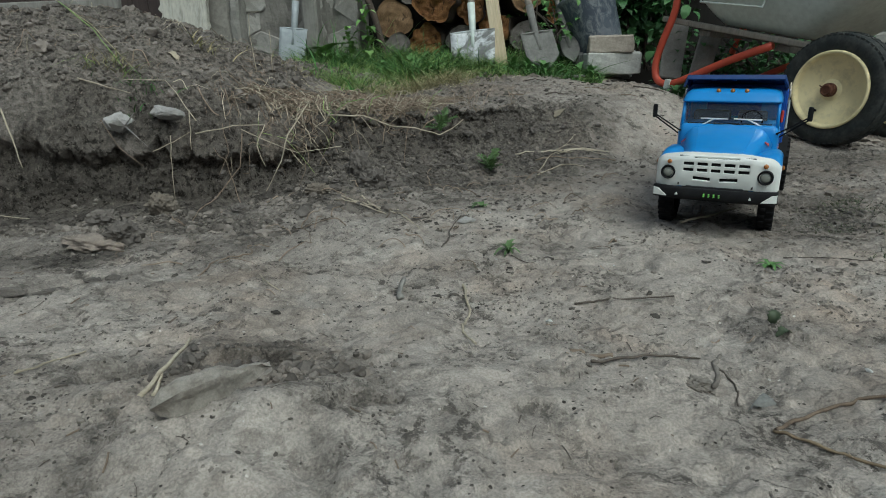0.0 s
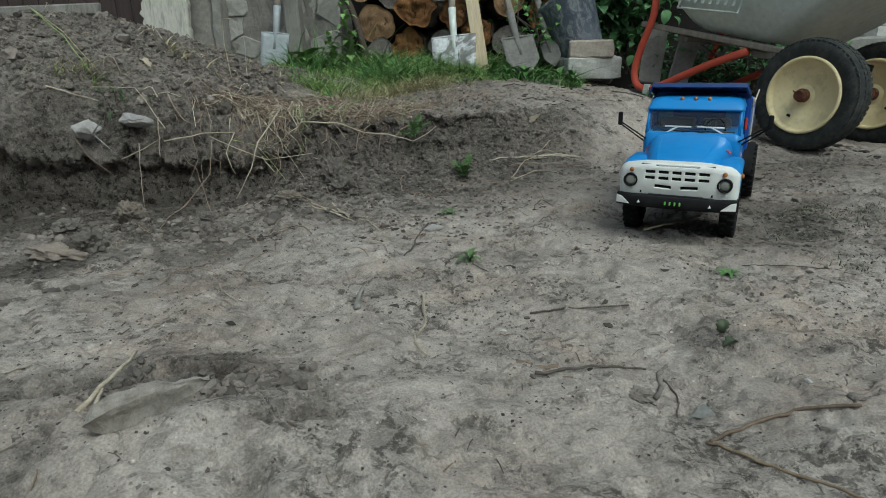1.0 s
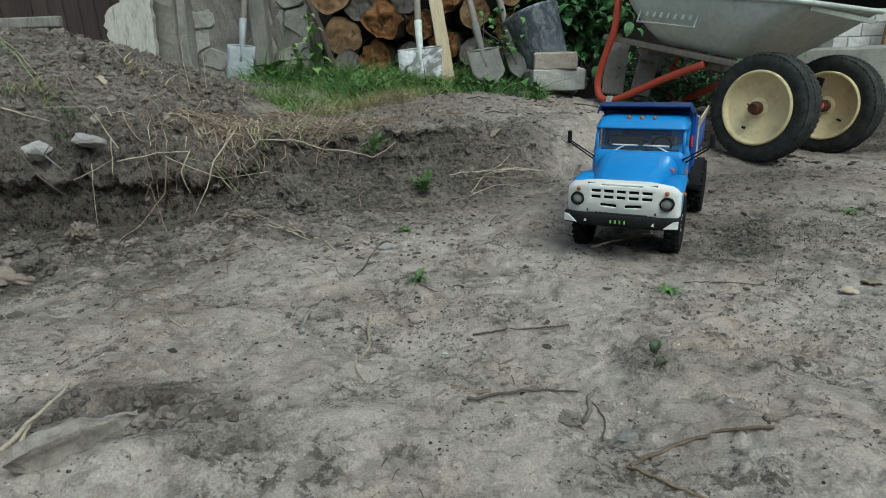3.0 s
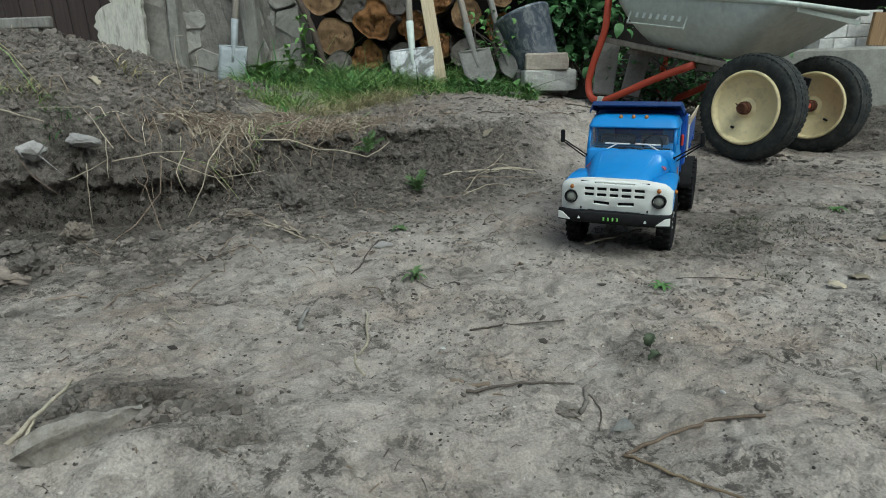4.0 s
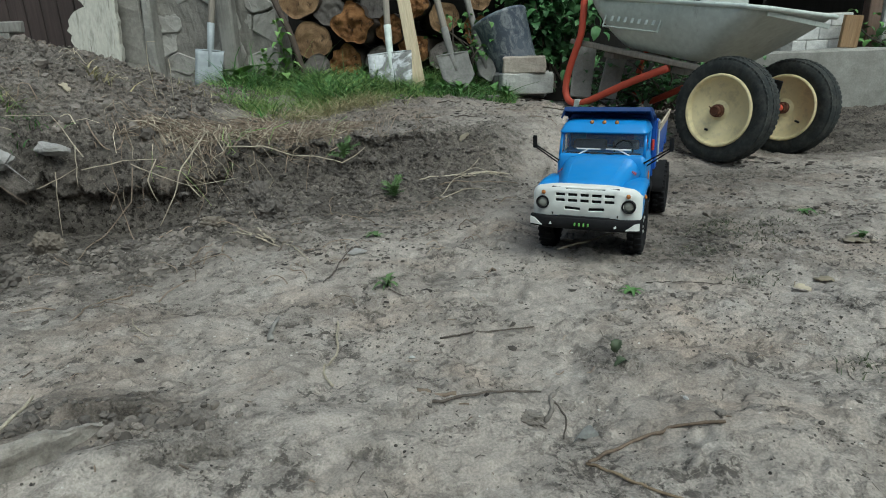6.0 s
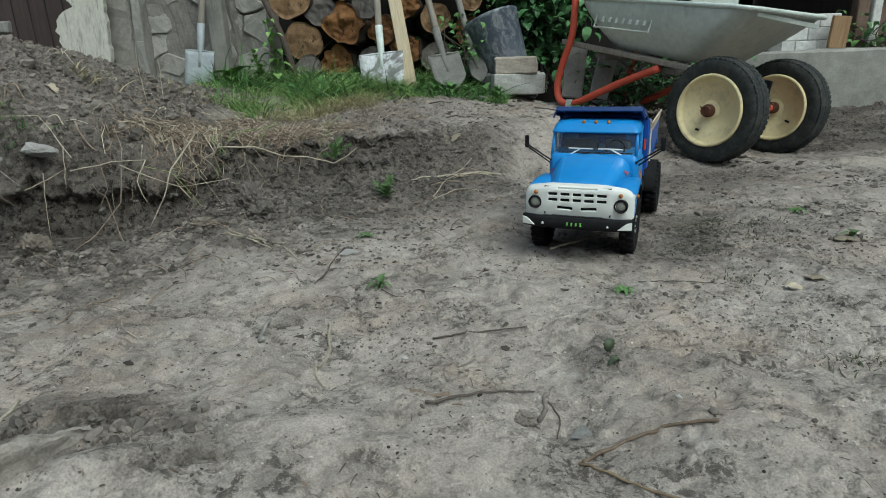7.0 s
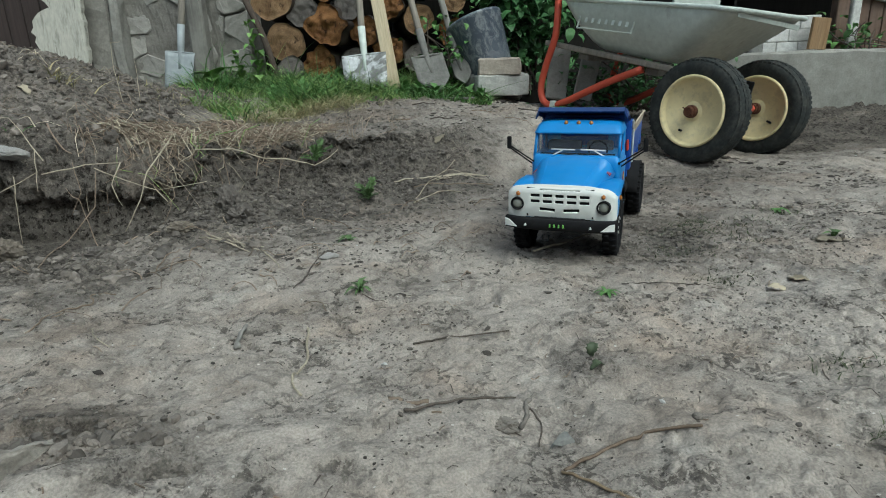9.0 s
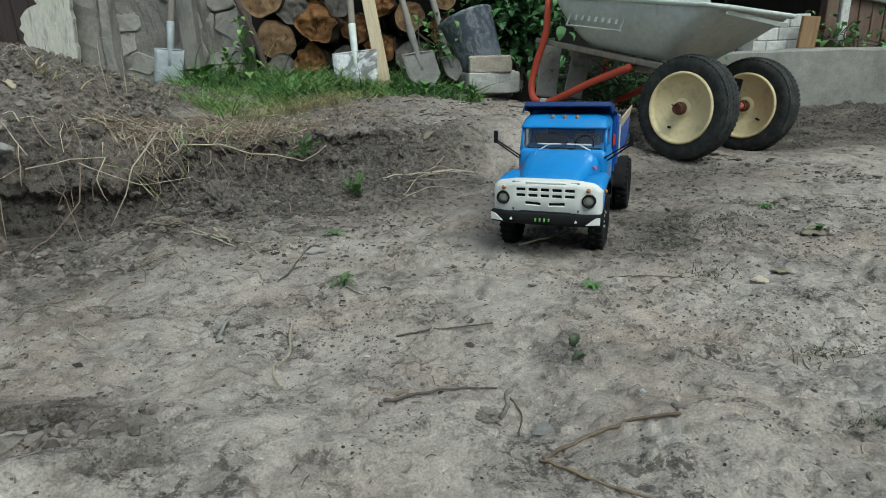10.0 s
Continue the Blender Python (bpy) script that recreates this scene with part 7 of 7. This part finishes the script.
# flat dark flakes of rotten leaf and bark, thick in some places
FLAKE = mat_stone("dark_litter_flakes", (0.12, 0.104, 0.089), (0.055, 0.048, 0.041), 0.95, 60, 0.002, True)
N = 70000
xy = np.stack([np.random.uniform(-1.0, 2.6, N), np.random.uniform(0.35, 3.2, N)], -1)
keep = (bank_share(xy[:, 0], xy[:, 1]) < 0.1) | (xy[:, 0] > 0.5) | ((xy[:, 0] > -0.2) & (xy[:, 1] > 2.2))
keep &= np.random.uniform(0, 1, N) < 0.02 + 0.9 * np.maximum(0, fbm(xy[:, 0], xy[:, 1], 0.28, 5, 333, 0.65) - 0.05)
xy = xy[keep]
scatter_lumps("litter_flakes", xy, np.minimum(np.random.lognormal(-5.75, 0.6, len(xy)) * np.interp(xy[:, 1], [0.4, 2.0], [0.35, 1.3]), 0.0035 + 0.0055 * xy[:, 1].clip(0.3, 2)), FLAKE, "dark flakes of rotten leaf and bark on the soil", ICO1, 0.35, 0.55, 0.28, "litter")
xy = np.stack([np.random.uniform(-0.9, 2.4, 200), np.random.uniform(0.6, 3.1, 200)], -1)
xy = xy[(bank_share(xy[:, 0], xy[:, 1]) < 0.1) | (xy[:, 0] > 0.6)]
scatter_lumps("pale_chips", xy, np.random.lognormal(-6.7, 0.45, len(xy)), WHITEWASH, "small pale chips of stone and plaster on the soil", ICO1, 0.4, 0.5, 0.45, "litter")

# bits of bark, stalk and dead leaf
rnd = random.Random(9)
for name, count, mt, lab, rr in (("twig_litter", 300, TWIG, "small dark twigs and stalk bits on the soil", (0.0003, 0.0009)), ("chaff", 240, STRAW_OLD, "pale bits of chaff on the soil", (0.0004, 0.001))):
    bm = bmesh.new()
    for k in range(count):
        x, y = rnd.uniform(-0.95, 1.5), 0.3 + 1.6 * rnd.random() ** 1.4
        if float(bank_share(np.array([x]), np.array([y]))[0]) > 0:
            continue
        a, L = rnd.uniform(0, math.pi), rnd.uniform(0.005, 0.022)
        pts = [Vector((x + f * math.cos(a) * L, y + f * math.sin(a) * L + 0.1 * L * (f == 0), 0)) for f in (-0.5, 0, 0.5)]
        for p in pts:
            p.z = gz(p.x, p.y) + 0.0015
        bm_tube(bm, pts, rnd.uniform(*rr), 4)
    tagged(obj(name, bm, mt), lab, "litter", kind="stuff")


BARK_PALE = mat_stone("pale_rotten_bark", (0.36, 0.305, 0.255), (0.19, 0.155, 0.128), 0.98, 60, 0.008)
CLOD_BROWN = mat_stone("brown_clod", (0.19, 0.162, 0.132), (0.09, 0.076, 0.062), 0.98, 45, 0.006)


def build_stone(name, label, category, x, y, size, material, seed, rough=0.18, sink=0.3, z=None, turn=0, facets=0, tilt=0):
    bm = bmesh.new()
    off = Vector((seed * 3.1, seed * 1.7, 0))
    if facets:
        rr = random.Random(seed)
        for k in range(24 if facets > 1 else 14):
            bm.verts.new(Vector((rr.gauss(0, 1), rr.gauss(0, 1), rr.gauss(0, 1))).normalized())
        hull = bmesh.ops.convex_hull(bm, input=bm.verts)
        bmesh.ops.delete(bm, geom=[v for v in bm.verts if not v.link_faces], context="VERTS")
        bmesh.ops.bevel(bm, geom=list(bm.edges), offset=0.07, segments=1, affect="EDGES")
        bmesh.ops.triangulate(bm, faces=bm.faces)
        bmesh.ops.subdivide_edges(bm, edges=bm.edges, cuts=2, use_grid_fill=True)
        rough *= 0.2
    else:
        bmesh.ops.create_icosphere(bm, subdivisions=4, radius=1.0)
    for v in bm.verts:
        u = v.co.copy()
        k = 1 + rough * noise.noise(u * 1.6 + off) + 0.8 * rough * noise.noise(u * 4 + off) + 0.7 * rough * noise.noise(u * 9 + off) + 0.5 * rough * noise.noise(u * 20 + off)
        v.co = Vector((u.x * size[0] * k, u.y * size[1] * k, u.z * size[2] * k))
    st = obj(name, bm, material, not facets and category != "clod")
    zz = (gz(x, y) if z is None else z) + size[2] * (1 - 2 * sink)
    st.matrix_world = Matrix.Translation((x, y, zz)) @ Matrix.Rotation(radians(turn), 4, "Z") @ Matrix.Rotation(radians(tilt), 4, "Y")
    return tagged(st, label, category)


build_stone("stone", "pale grey stone lying on the bank's lip", "stone", -0.985, 1.385, (0.036, 0.024, 0.026), STONE, 1, 0.5, 0.25, 0.205, 20, 2)
build_stone("stone", "flat pale stone lying on the bank's lip", "stone", -0.880, 1.435, (0.052, 0.026, 0.020), STONE, 2, 0.5, 0.25, 0.225, -5, 2, 6)
build_stone("stone", "pale wedge-shaped chip of stone on the soil", "stone", -0.137, 1.243, (0.024, 0.012, 0.009), STONE, 3, 0.3, 0.2, None, 12, 1)
build_stone("stone", "small grey flat stone in the soil", "stone", 0.222, 0.562, (0.016, 0.013, 0.007), CONCRETE, 4, 0.35, 0.3, None, 0, 1)
build_stone("pebble", "small white chip on the soil", "pebble", 0.005, 0.773, (0.006, 0.004, 0.003), WHITEWASH, 5, 0.3, 0.2, None, 0, 1)
build_stone("pebble", "small white chip on the soil", "pebble", 0.354, 0.602, (0.003, 0.006, 0.002), WHITEWASH, 6, 0.3, 0.2, None, 20, 1)
build_stone("pebble", "small brown pebble on the soil", "pebble", 0.372, 0.548, (0.006, 0.005, 0.004), CLOD, 16, 0.2, 0.3)
build_stone("clod", "round grey lump of clay beside a root", "clod", 0.160, 0.592, (0.017, 0.012, 0.009), CLOD, 7, 0.3, 0.72)
build_stone("clod", "large brown clod at the foot of the bank", "clod", -0.875, 1.322, (0.034, 0.026, 0.032), CLOD_BROWN, 8, 0.3, 0.25)
build_stone("clod", "dark round clod on the soil", "clod", -0.680, 1.318, (0.020, 0.017, 0.014), CLOD_DARK, 9, 0.25, 0.3)
build_stone("clod", "dark clod at the foot of the bank", "clod", -0.525, 1.435, (0.030, 0.020, 0.016), CLOD_BROWN, 10, 0.3, 0.3)
build_stone("clod", "dark crumbly clod on the soil", "clod", -0.838, 1.100, (0.034, 0.028, 0.028), CLOD_DARK, 11, 0.35, 0.25)
build_stone("clod", "dark crumbly clod on the soil", "clod", -0.95, 1.20, (0.032, 0.026, 0.022), CLOD_DARK, 12, 0.35, 0.25)
build_stone("bark_chunk", "flat pale crumbling piece of old bark", "bark", -0.885, 1.066, (0.060, 0.030, 0.014), BARK_PALE, 13, 0.42, 0.25, None, -8, 0, 8)
build_stone("clod", "upright clod at the foot of the bank", "clod", -0.44, 1.575, (0.028, 0.026, 0.040), CLOD_DARK, 14, 0.3, 0.25)
build_stone("clod", "brown lump fallen from the bank", "clod", -0.40, 1.52, (0.036, 0.028, 0.030), CLOD_DARK, 15, 0.35, 0.3)


def build_wedge():
    """A long splinter-shaped slab of dry clay on the edge of the hollow."""
    bm = bmesh.new()
    rings = []
    for cx, w0, w1, lo, ridge, hi in ((0.0, -0.016, 0.020, -0.006, 0.006, 0.010), (0.012, -0.027, 0.024, -0.010, 0.002, 0.022), (0.045, -0.026, 0.022, -0.010, -0.004, 0.027), (0.082, -0.021, 0.019, -0.008, 0.004, 0.023), (0.094, -0.016, 0.016, -0.006, 0.002, 0.016), (0.125, -0.010, 0.010, -0.002, 0.001, 0.014), (0.146, -0.002, 0.002, 0.004, 0.0, 0.007)):
        w0, w1, hi = w0 * 0.72, w1 * 0.75, hi * 1.15
        rings.append([(cx + 0.004, w0 * 0.9, lo), (cx - 0.003, w0, hi * 0.75), (cx, ridge - 0.008, hi), (cx + 0.004, ridge + 0.006, hi * 0.9), (cx, w1, hi * 0.35), (cx + 0.003, w1 * 0.9, lo)])
    bm_loft(bm, rings)
    bmesh.ops.recalc_face_normals(bm, faces=bm.faces)
    bmesh.ops.triangulate(bm, faces=bm.faces)
    bmesh.ops.subdivide_edges(bm, edges=bm.edges, cuts=3, use_grid_fill=True)
    for v in bm.verts:
        q = Vector((v.co.x * 9, v.co.y * 55, v.co.z * 55))
        v.co += noise.noise_vector(q) * 0.003 + noise.noise_vector(v.co * 60) * 0.0022 + noise.noise_vector(v.co * 170) * 0.0018
    ob = obj("clay_slab", bm, CLAY, False)
    ob.matrix_world = Matrix.Translation((-0.408, 0.437, 0.046)) @ Matrix.Rotation(radians(40), 4, "Z") @ Matrix.Rotation(radians(-3), 4, "Y") @ Matrix.Diagonal((0.80, 0.72, 0.85, 1))
    return tagged(ob, "long splintered slab of dry grey clay", "clay slab")


build_wedge()


def on_ground(pts, lift):
    return [(x, y, gz(x, y) + lift) for x, y in pts]


def build_twig(label, pts, r, material, lift=None, taper=0.5, name="twig", flat=1.0):
    bm = bmesh.new()
    r = r * 0.78
    line = bend(on_ground(pts, r * 0.6 if lift is None else lift), 9)
    soil_z = ground_z(np.array([p.x for p in line]), np.array([p.y for p in line]))
    line = [Vector((p.x, p.y, max(p.z, z + 0.5 * r))) for p, z in zip(line, soil_z)]
    line = [p + noise.noise_vector(p * 70) * r * 0.9 + noise.noise_vector(p * 23) * r * 1.2 for p in line]
    bm_tube(bm, line, [r * (1 - (1 - taper) * i / (len(line) - 1)) * (1 + 0.35 * noise.noise(p * 130)) for i, p in enumerate(line)], 7, flat)
    return tagged(obj(name, bm, material, True), label, "twig" if name == "twig" else name.replace("_", " "))


build_twig("long dry bent twig lying on the soil", [(0.368, 0.524), (0.337, 0.535), (0.295, 0.540), (0.246, 0.519), (0.209, 0.498)], 0.0024, TWIG_WARM, 0.003, 1.1)
build_twig("pale peeled dry stalk lying on the soil", [(0.206, 0.497), (0.240, 0.468), (0.279, 0.429), (0.305, 0.396)], 0.0022, STALK, 0.003, 0.8)
build_twig("dark dry twig lying on the soil", [(0.038, 0.598), (0.069, 0.610), (0.121, 0.628), (0.181, 0.650)], 0.0028, TWIG, 0.003, 0.6)
build_twig("short weathered piece of bark on the soil", [(0.020, 0.640), (0.045, 0.628), (0.068, 0.622)], 0.0050, STRAW_OLD, 0.002, 0.7, "bark_strip", 0.5)
build_twig("dark half-buried root in the soil", [(0.209, 0.655), (0.190, 0.628), (0.185, 0.605), (0.173, 0.585)], 0.0042, CLOD, -0.0015, 1.0, "root")
build_twig("thin dark root in the soil", [(0.193, 0.617), (0.201, 0.588), (0.192, 0.552)], 0.0018, TWIG, 0.001, 0.6, "root")
build_twig("straight dry grey stick lying on the soil", [(0.048, 0.826), (0.116, 0.829), (0.20, 0.842)], 0.0022, TWIG, 0.002, 0.7)
build_twig("curved pale straw lying on the soil", [(-0.127, 0.905), (-0.122, 0.86), (-0.114, 0.805), (-0.122, 0.75), (-0.119, 0.718), (-0.100, 0.680)], 0.0025, STRAW, 0.0018, 0.9, "straw_stalk")
build_twig("short weathered stub of wood in the soil", [(-0.233, 0.895), (-0.226, 0.860), (-0.222, 0.825)], 0.0080, GREY_WOOD, 0.007, 0.9, "wood_stub", 0.45)
build_twig("forked thin brown twig on the soil", [(-0.15, 1.27), (-0.170, 1.20), (-0.165, 1.12), (-0.175, 1.035)], 0.0022, TWIG, 0.003, 1.0)
build_twig("pale dry stalk lying on the soil", [(-0.60, 0.92), (-0.585, 0.985), (-0.545, 1.03), (-0.57, 1.08), (-0.53, 1.09)], 0.0020, STRAW_OLD, 0.003, 0.7, "straw_stalk")
build_twig("small curled straw on the soil", [(-0.478, 0.90), (-0.455, 0.86), (-0.42, 0.834)], 0.0015, STRAW, 0.002, 0.8, "straw_stalk")
for a, b, r in (((-0.459, 1.42), (-0.325, 1.30), 0.0026), ((-0.43, 1.405), (-0.30, 1.325), 0.0024), ((-0.41, 1.415), (-0.345, 1.335), 0.0030), ((-0.325, 1.335), (-0.235, 1.195), 0.0022), ((-0.47, 1.40), (-0.37, 1.36), 0.0020)):
    build_twig("pale flattened straw at the foot of the bank", [a, ((a[0] + b[0]) / 2 + 0.01, (a[1] + b[1]) / 2), b], r, STRAW, 0.004, 0.8, "straw_stalk", 0.5)
build_twig("pale straw lying under the truck's bumper", [(0.300, 1.17), (0.345, 1.20), (0.395, 1.235), (0.445, 1.27)], 0.0030, STRAW, 0.018, 0.8, "straw_stalk")
build_straw("pale split straw lying across the hollow", [(-0.446, 0.472, 0.038), (-0.447, 0.535, 0.041), (-0.449, 0.598, 0.046)], 0.0062, STRAW)
build_straw("short pale straw beside the hollow", [(-0.437, 0.481, 0.036), (-0.441, 0.502, 0.038), (-0.447, 0.527, 0.040)], 0.0048, STRAW)
build_twig("dry straw lying on the soil", [(-0.626, 0.523), (-0.610, 0.560), (-0.589, 0.595)], 0.0019, STRAW, 0.003, 0.7, "straw_stalk")
for k, (x, y, sx) in enumerate(((-0.87, 0.815, 0.035), (-0.815, 0.845, 0.045), (-0.775, 0.885, 0.03), (-0.745, 0.90, 0.022))):
    build_stone("bark_chunk", "dark crumbling chunk of rotten bark in the soil", "bark", x, y, (sx * 0.8, 0.014, 0.007), CLOD_DARK, 60 + k, 0.9, 0.3, None, 20 + 25 * k, 1, 9)
build_twig("pale straw lying at the bank's end", [(0.05, 1.80), (0.16, 1.83), (0.30, 1.87)], 0.0025, STRAW_OLD, 0.004, 0.7, "straw_stalk")
build_twig("thin twig lying on the terrace", [(0.05, 1.70), (0.13, 1.78), (0.20, 1.79)], 0.0025, STRAW, 0.004, 0.7, "straw_stalk")
build_twig("thin dark twig lying by the truck's rear", [(0.44, 1.02), (0.52, 0.985), (0.60, 0.955)], 0.0013, TWIG, 0.002, 0.7)
build_twig("thin dark twig lying on the soil", [(-0.045, 1.0), (-0.02, 0.985), (0.0, 0.98)], 0.0015, TWIG, 0.002, 0.7)


def build_leaf(label, x, y, length, width, material, turn, rise, curl=0.9):
    bm = bmesh.new()
    grid = leaf_grid(length, width, 0.5 * curl, curl * 0.8, 0.18, 9, 6)
    grid = [[Vector(p) + noise.noise_vector(Vector((p[0] + x, p[1] + y, 0)) * 90) * 0.16 * width for p in row] for row in grid]
    bm_sheet(bm, grid, 0.0004)
    ob = obj("fallen_leaf", bm, material, True)
    ob.matrix_world = Matrix.Translation((x, y, gz(x, y) + 0.002)) @ Matrix.Rotation(radians(turn), 4, "Z") @ Matrix.Rotation(radians(rise), 4, "X")
    return tagged(ob, label, "leaf")


build_leaf("curled green leaf standing on the soil", 0.303, 0.735, 0.026, 0.016, LEAF_DULL, -40, 48, 1.0)
build_leaf("folded dull-green leaf lying on the soil", 0.292, 0.695, 0.028, 0.015, LEAF_DULL, -70, 10, 1.0)
build_leaf("pale dry crumpled leaf lying on the soil", 0.925, 1.195, 0.070, 0.045, LEAF_DRY, -80, 2, 0.15)
build_leaf("small pale dry leaf lying on the soil", 0.735, 0.985, 0.040, 0.024, LEAF_DRY, -120, 3, 0.3)
build_leaf("withered leaf lying on the soil", 0.70, 0.93, 0.035, 0.022, LEAF_DRY, 30, 2, 0.3)
build_leaf("pale dry leaf on the soil heap", -0.98, 1.72, 0.075, 0.030, LEAF_DRY, 70, 10)
for k, (x, y, s) in enumerate(((0.60, 1.17, 0.05), (0.68, 1.30, 0.04), (0.76, 1.24, 0.05), (0.985, 1.45, 0.03), (0.648, 0.690, 0.03), (0.86, 1.35, 0.05), (0.60, 0.52, 0.02), (0.74, 1.37, 0.03), (0.62, 1.0, 0.03))):
    np.random.seed(60 + k)
    n = 120
    px, py = np.random.normal(x, s, n), np.random.normal(y, s * 0.6, n)
    roots = np.stack([px, py, ground_z(px, py) - 0.001], -1)
    tagged(blades_mesh("moss_tuft", roots, np.random.uniform(0.004, 0.016, n), np.random.uniform(0.001, 0.0028, n), np.random.normal(0, 1.0, (n, 2)), np.random.uniform(0.2, 0.7, n), MOSS), "sparse dull-green moss on the soil", "moss", kind="stuff")

# loose straw beside the truck
for pts, r in (([(-0.01, 1.83), (0.13, 1.90), (0.27, 1.965)], 0.0034), ([(0.055, 1.722), (0.105, 1.83), (0.17, 1.89)], 0.0036), ([(0.12, 1.85), (0.19, 1.91), (0.29, 1.93)], 0.002), ([(0.12, 1.895), (0.20, 1.94), (0.282, 1.955)], 0.003), ([(0.19, 1.985), (0.16, 1.945), (0.13, 1.91)], 0.003), ([(0.10, 1.86), (0.17, 1.94), (0.24, 1.95)], 0.0024), ([(0.15, 1.90), (0.22, 1.96), (0.30, 1.96)], 0.0022)):
    build_twig("pale dry straw lying loose at the bank's end", pts, r, STRAW, 0.006, 0.7, "straw_stalk", 0.6)
for k, (x, y) in enumerate(((-0.02, 2.40), (0.10, 2.35), (0.3, 2.6), (0.05, 2.66), (0.42, 2.45), (0.5, 2.62))):
    rk = random.Random(400 + k)
    build_twig("thin dry twig lying on the terrace", [(x, y), (x + 0.05, y + rk.uniform(-0.03, 0.03)), (x + rk.uniform(0.08, 0.14), y + rk.uniform(-0.05, 0.03))], rk.uniform(0.002, 0.004), TWIG if k % 2 else STRAW_OLD, 0.004, 0.7)
build_stone("clod", "small brown lump on the terrace", "clod", -0.02, 2.41, (0.016, 0.014, 0.012), CLOD, 41, 0.3, 0.25)
build_leaf("pale torn leaf lying on the bank's slope", 0.13, 2.04, 0.05, 0.03, LEAF_DRY, -40, 30, 0.3)
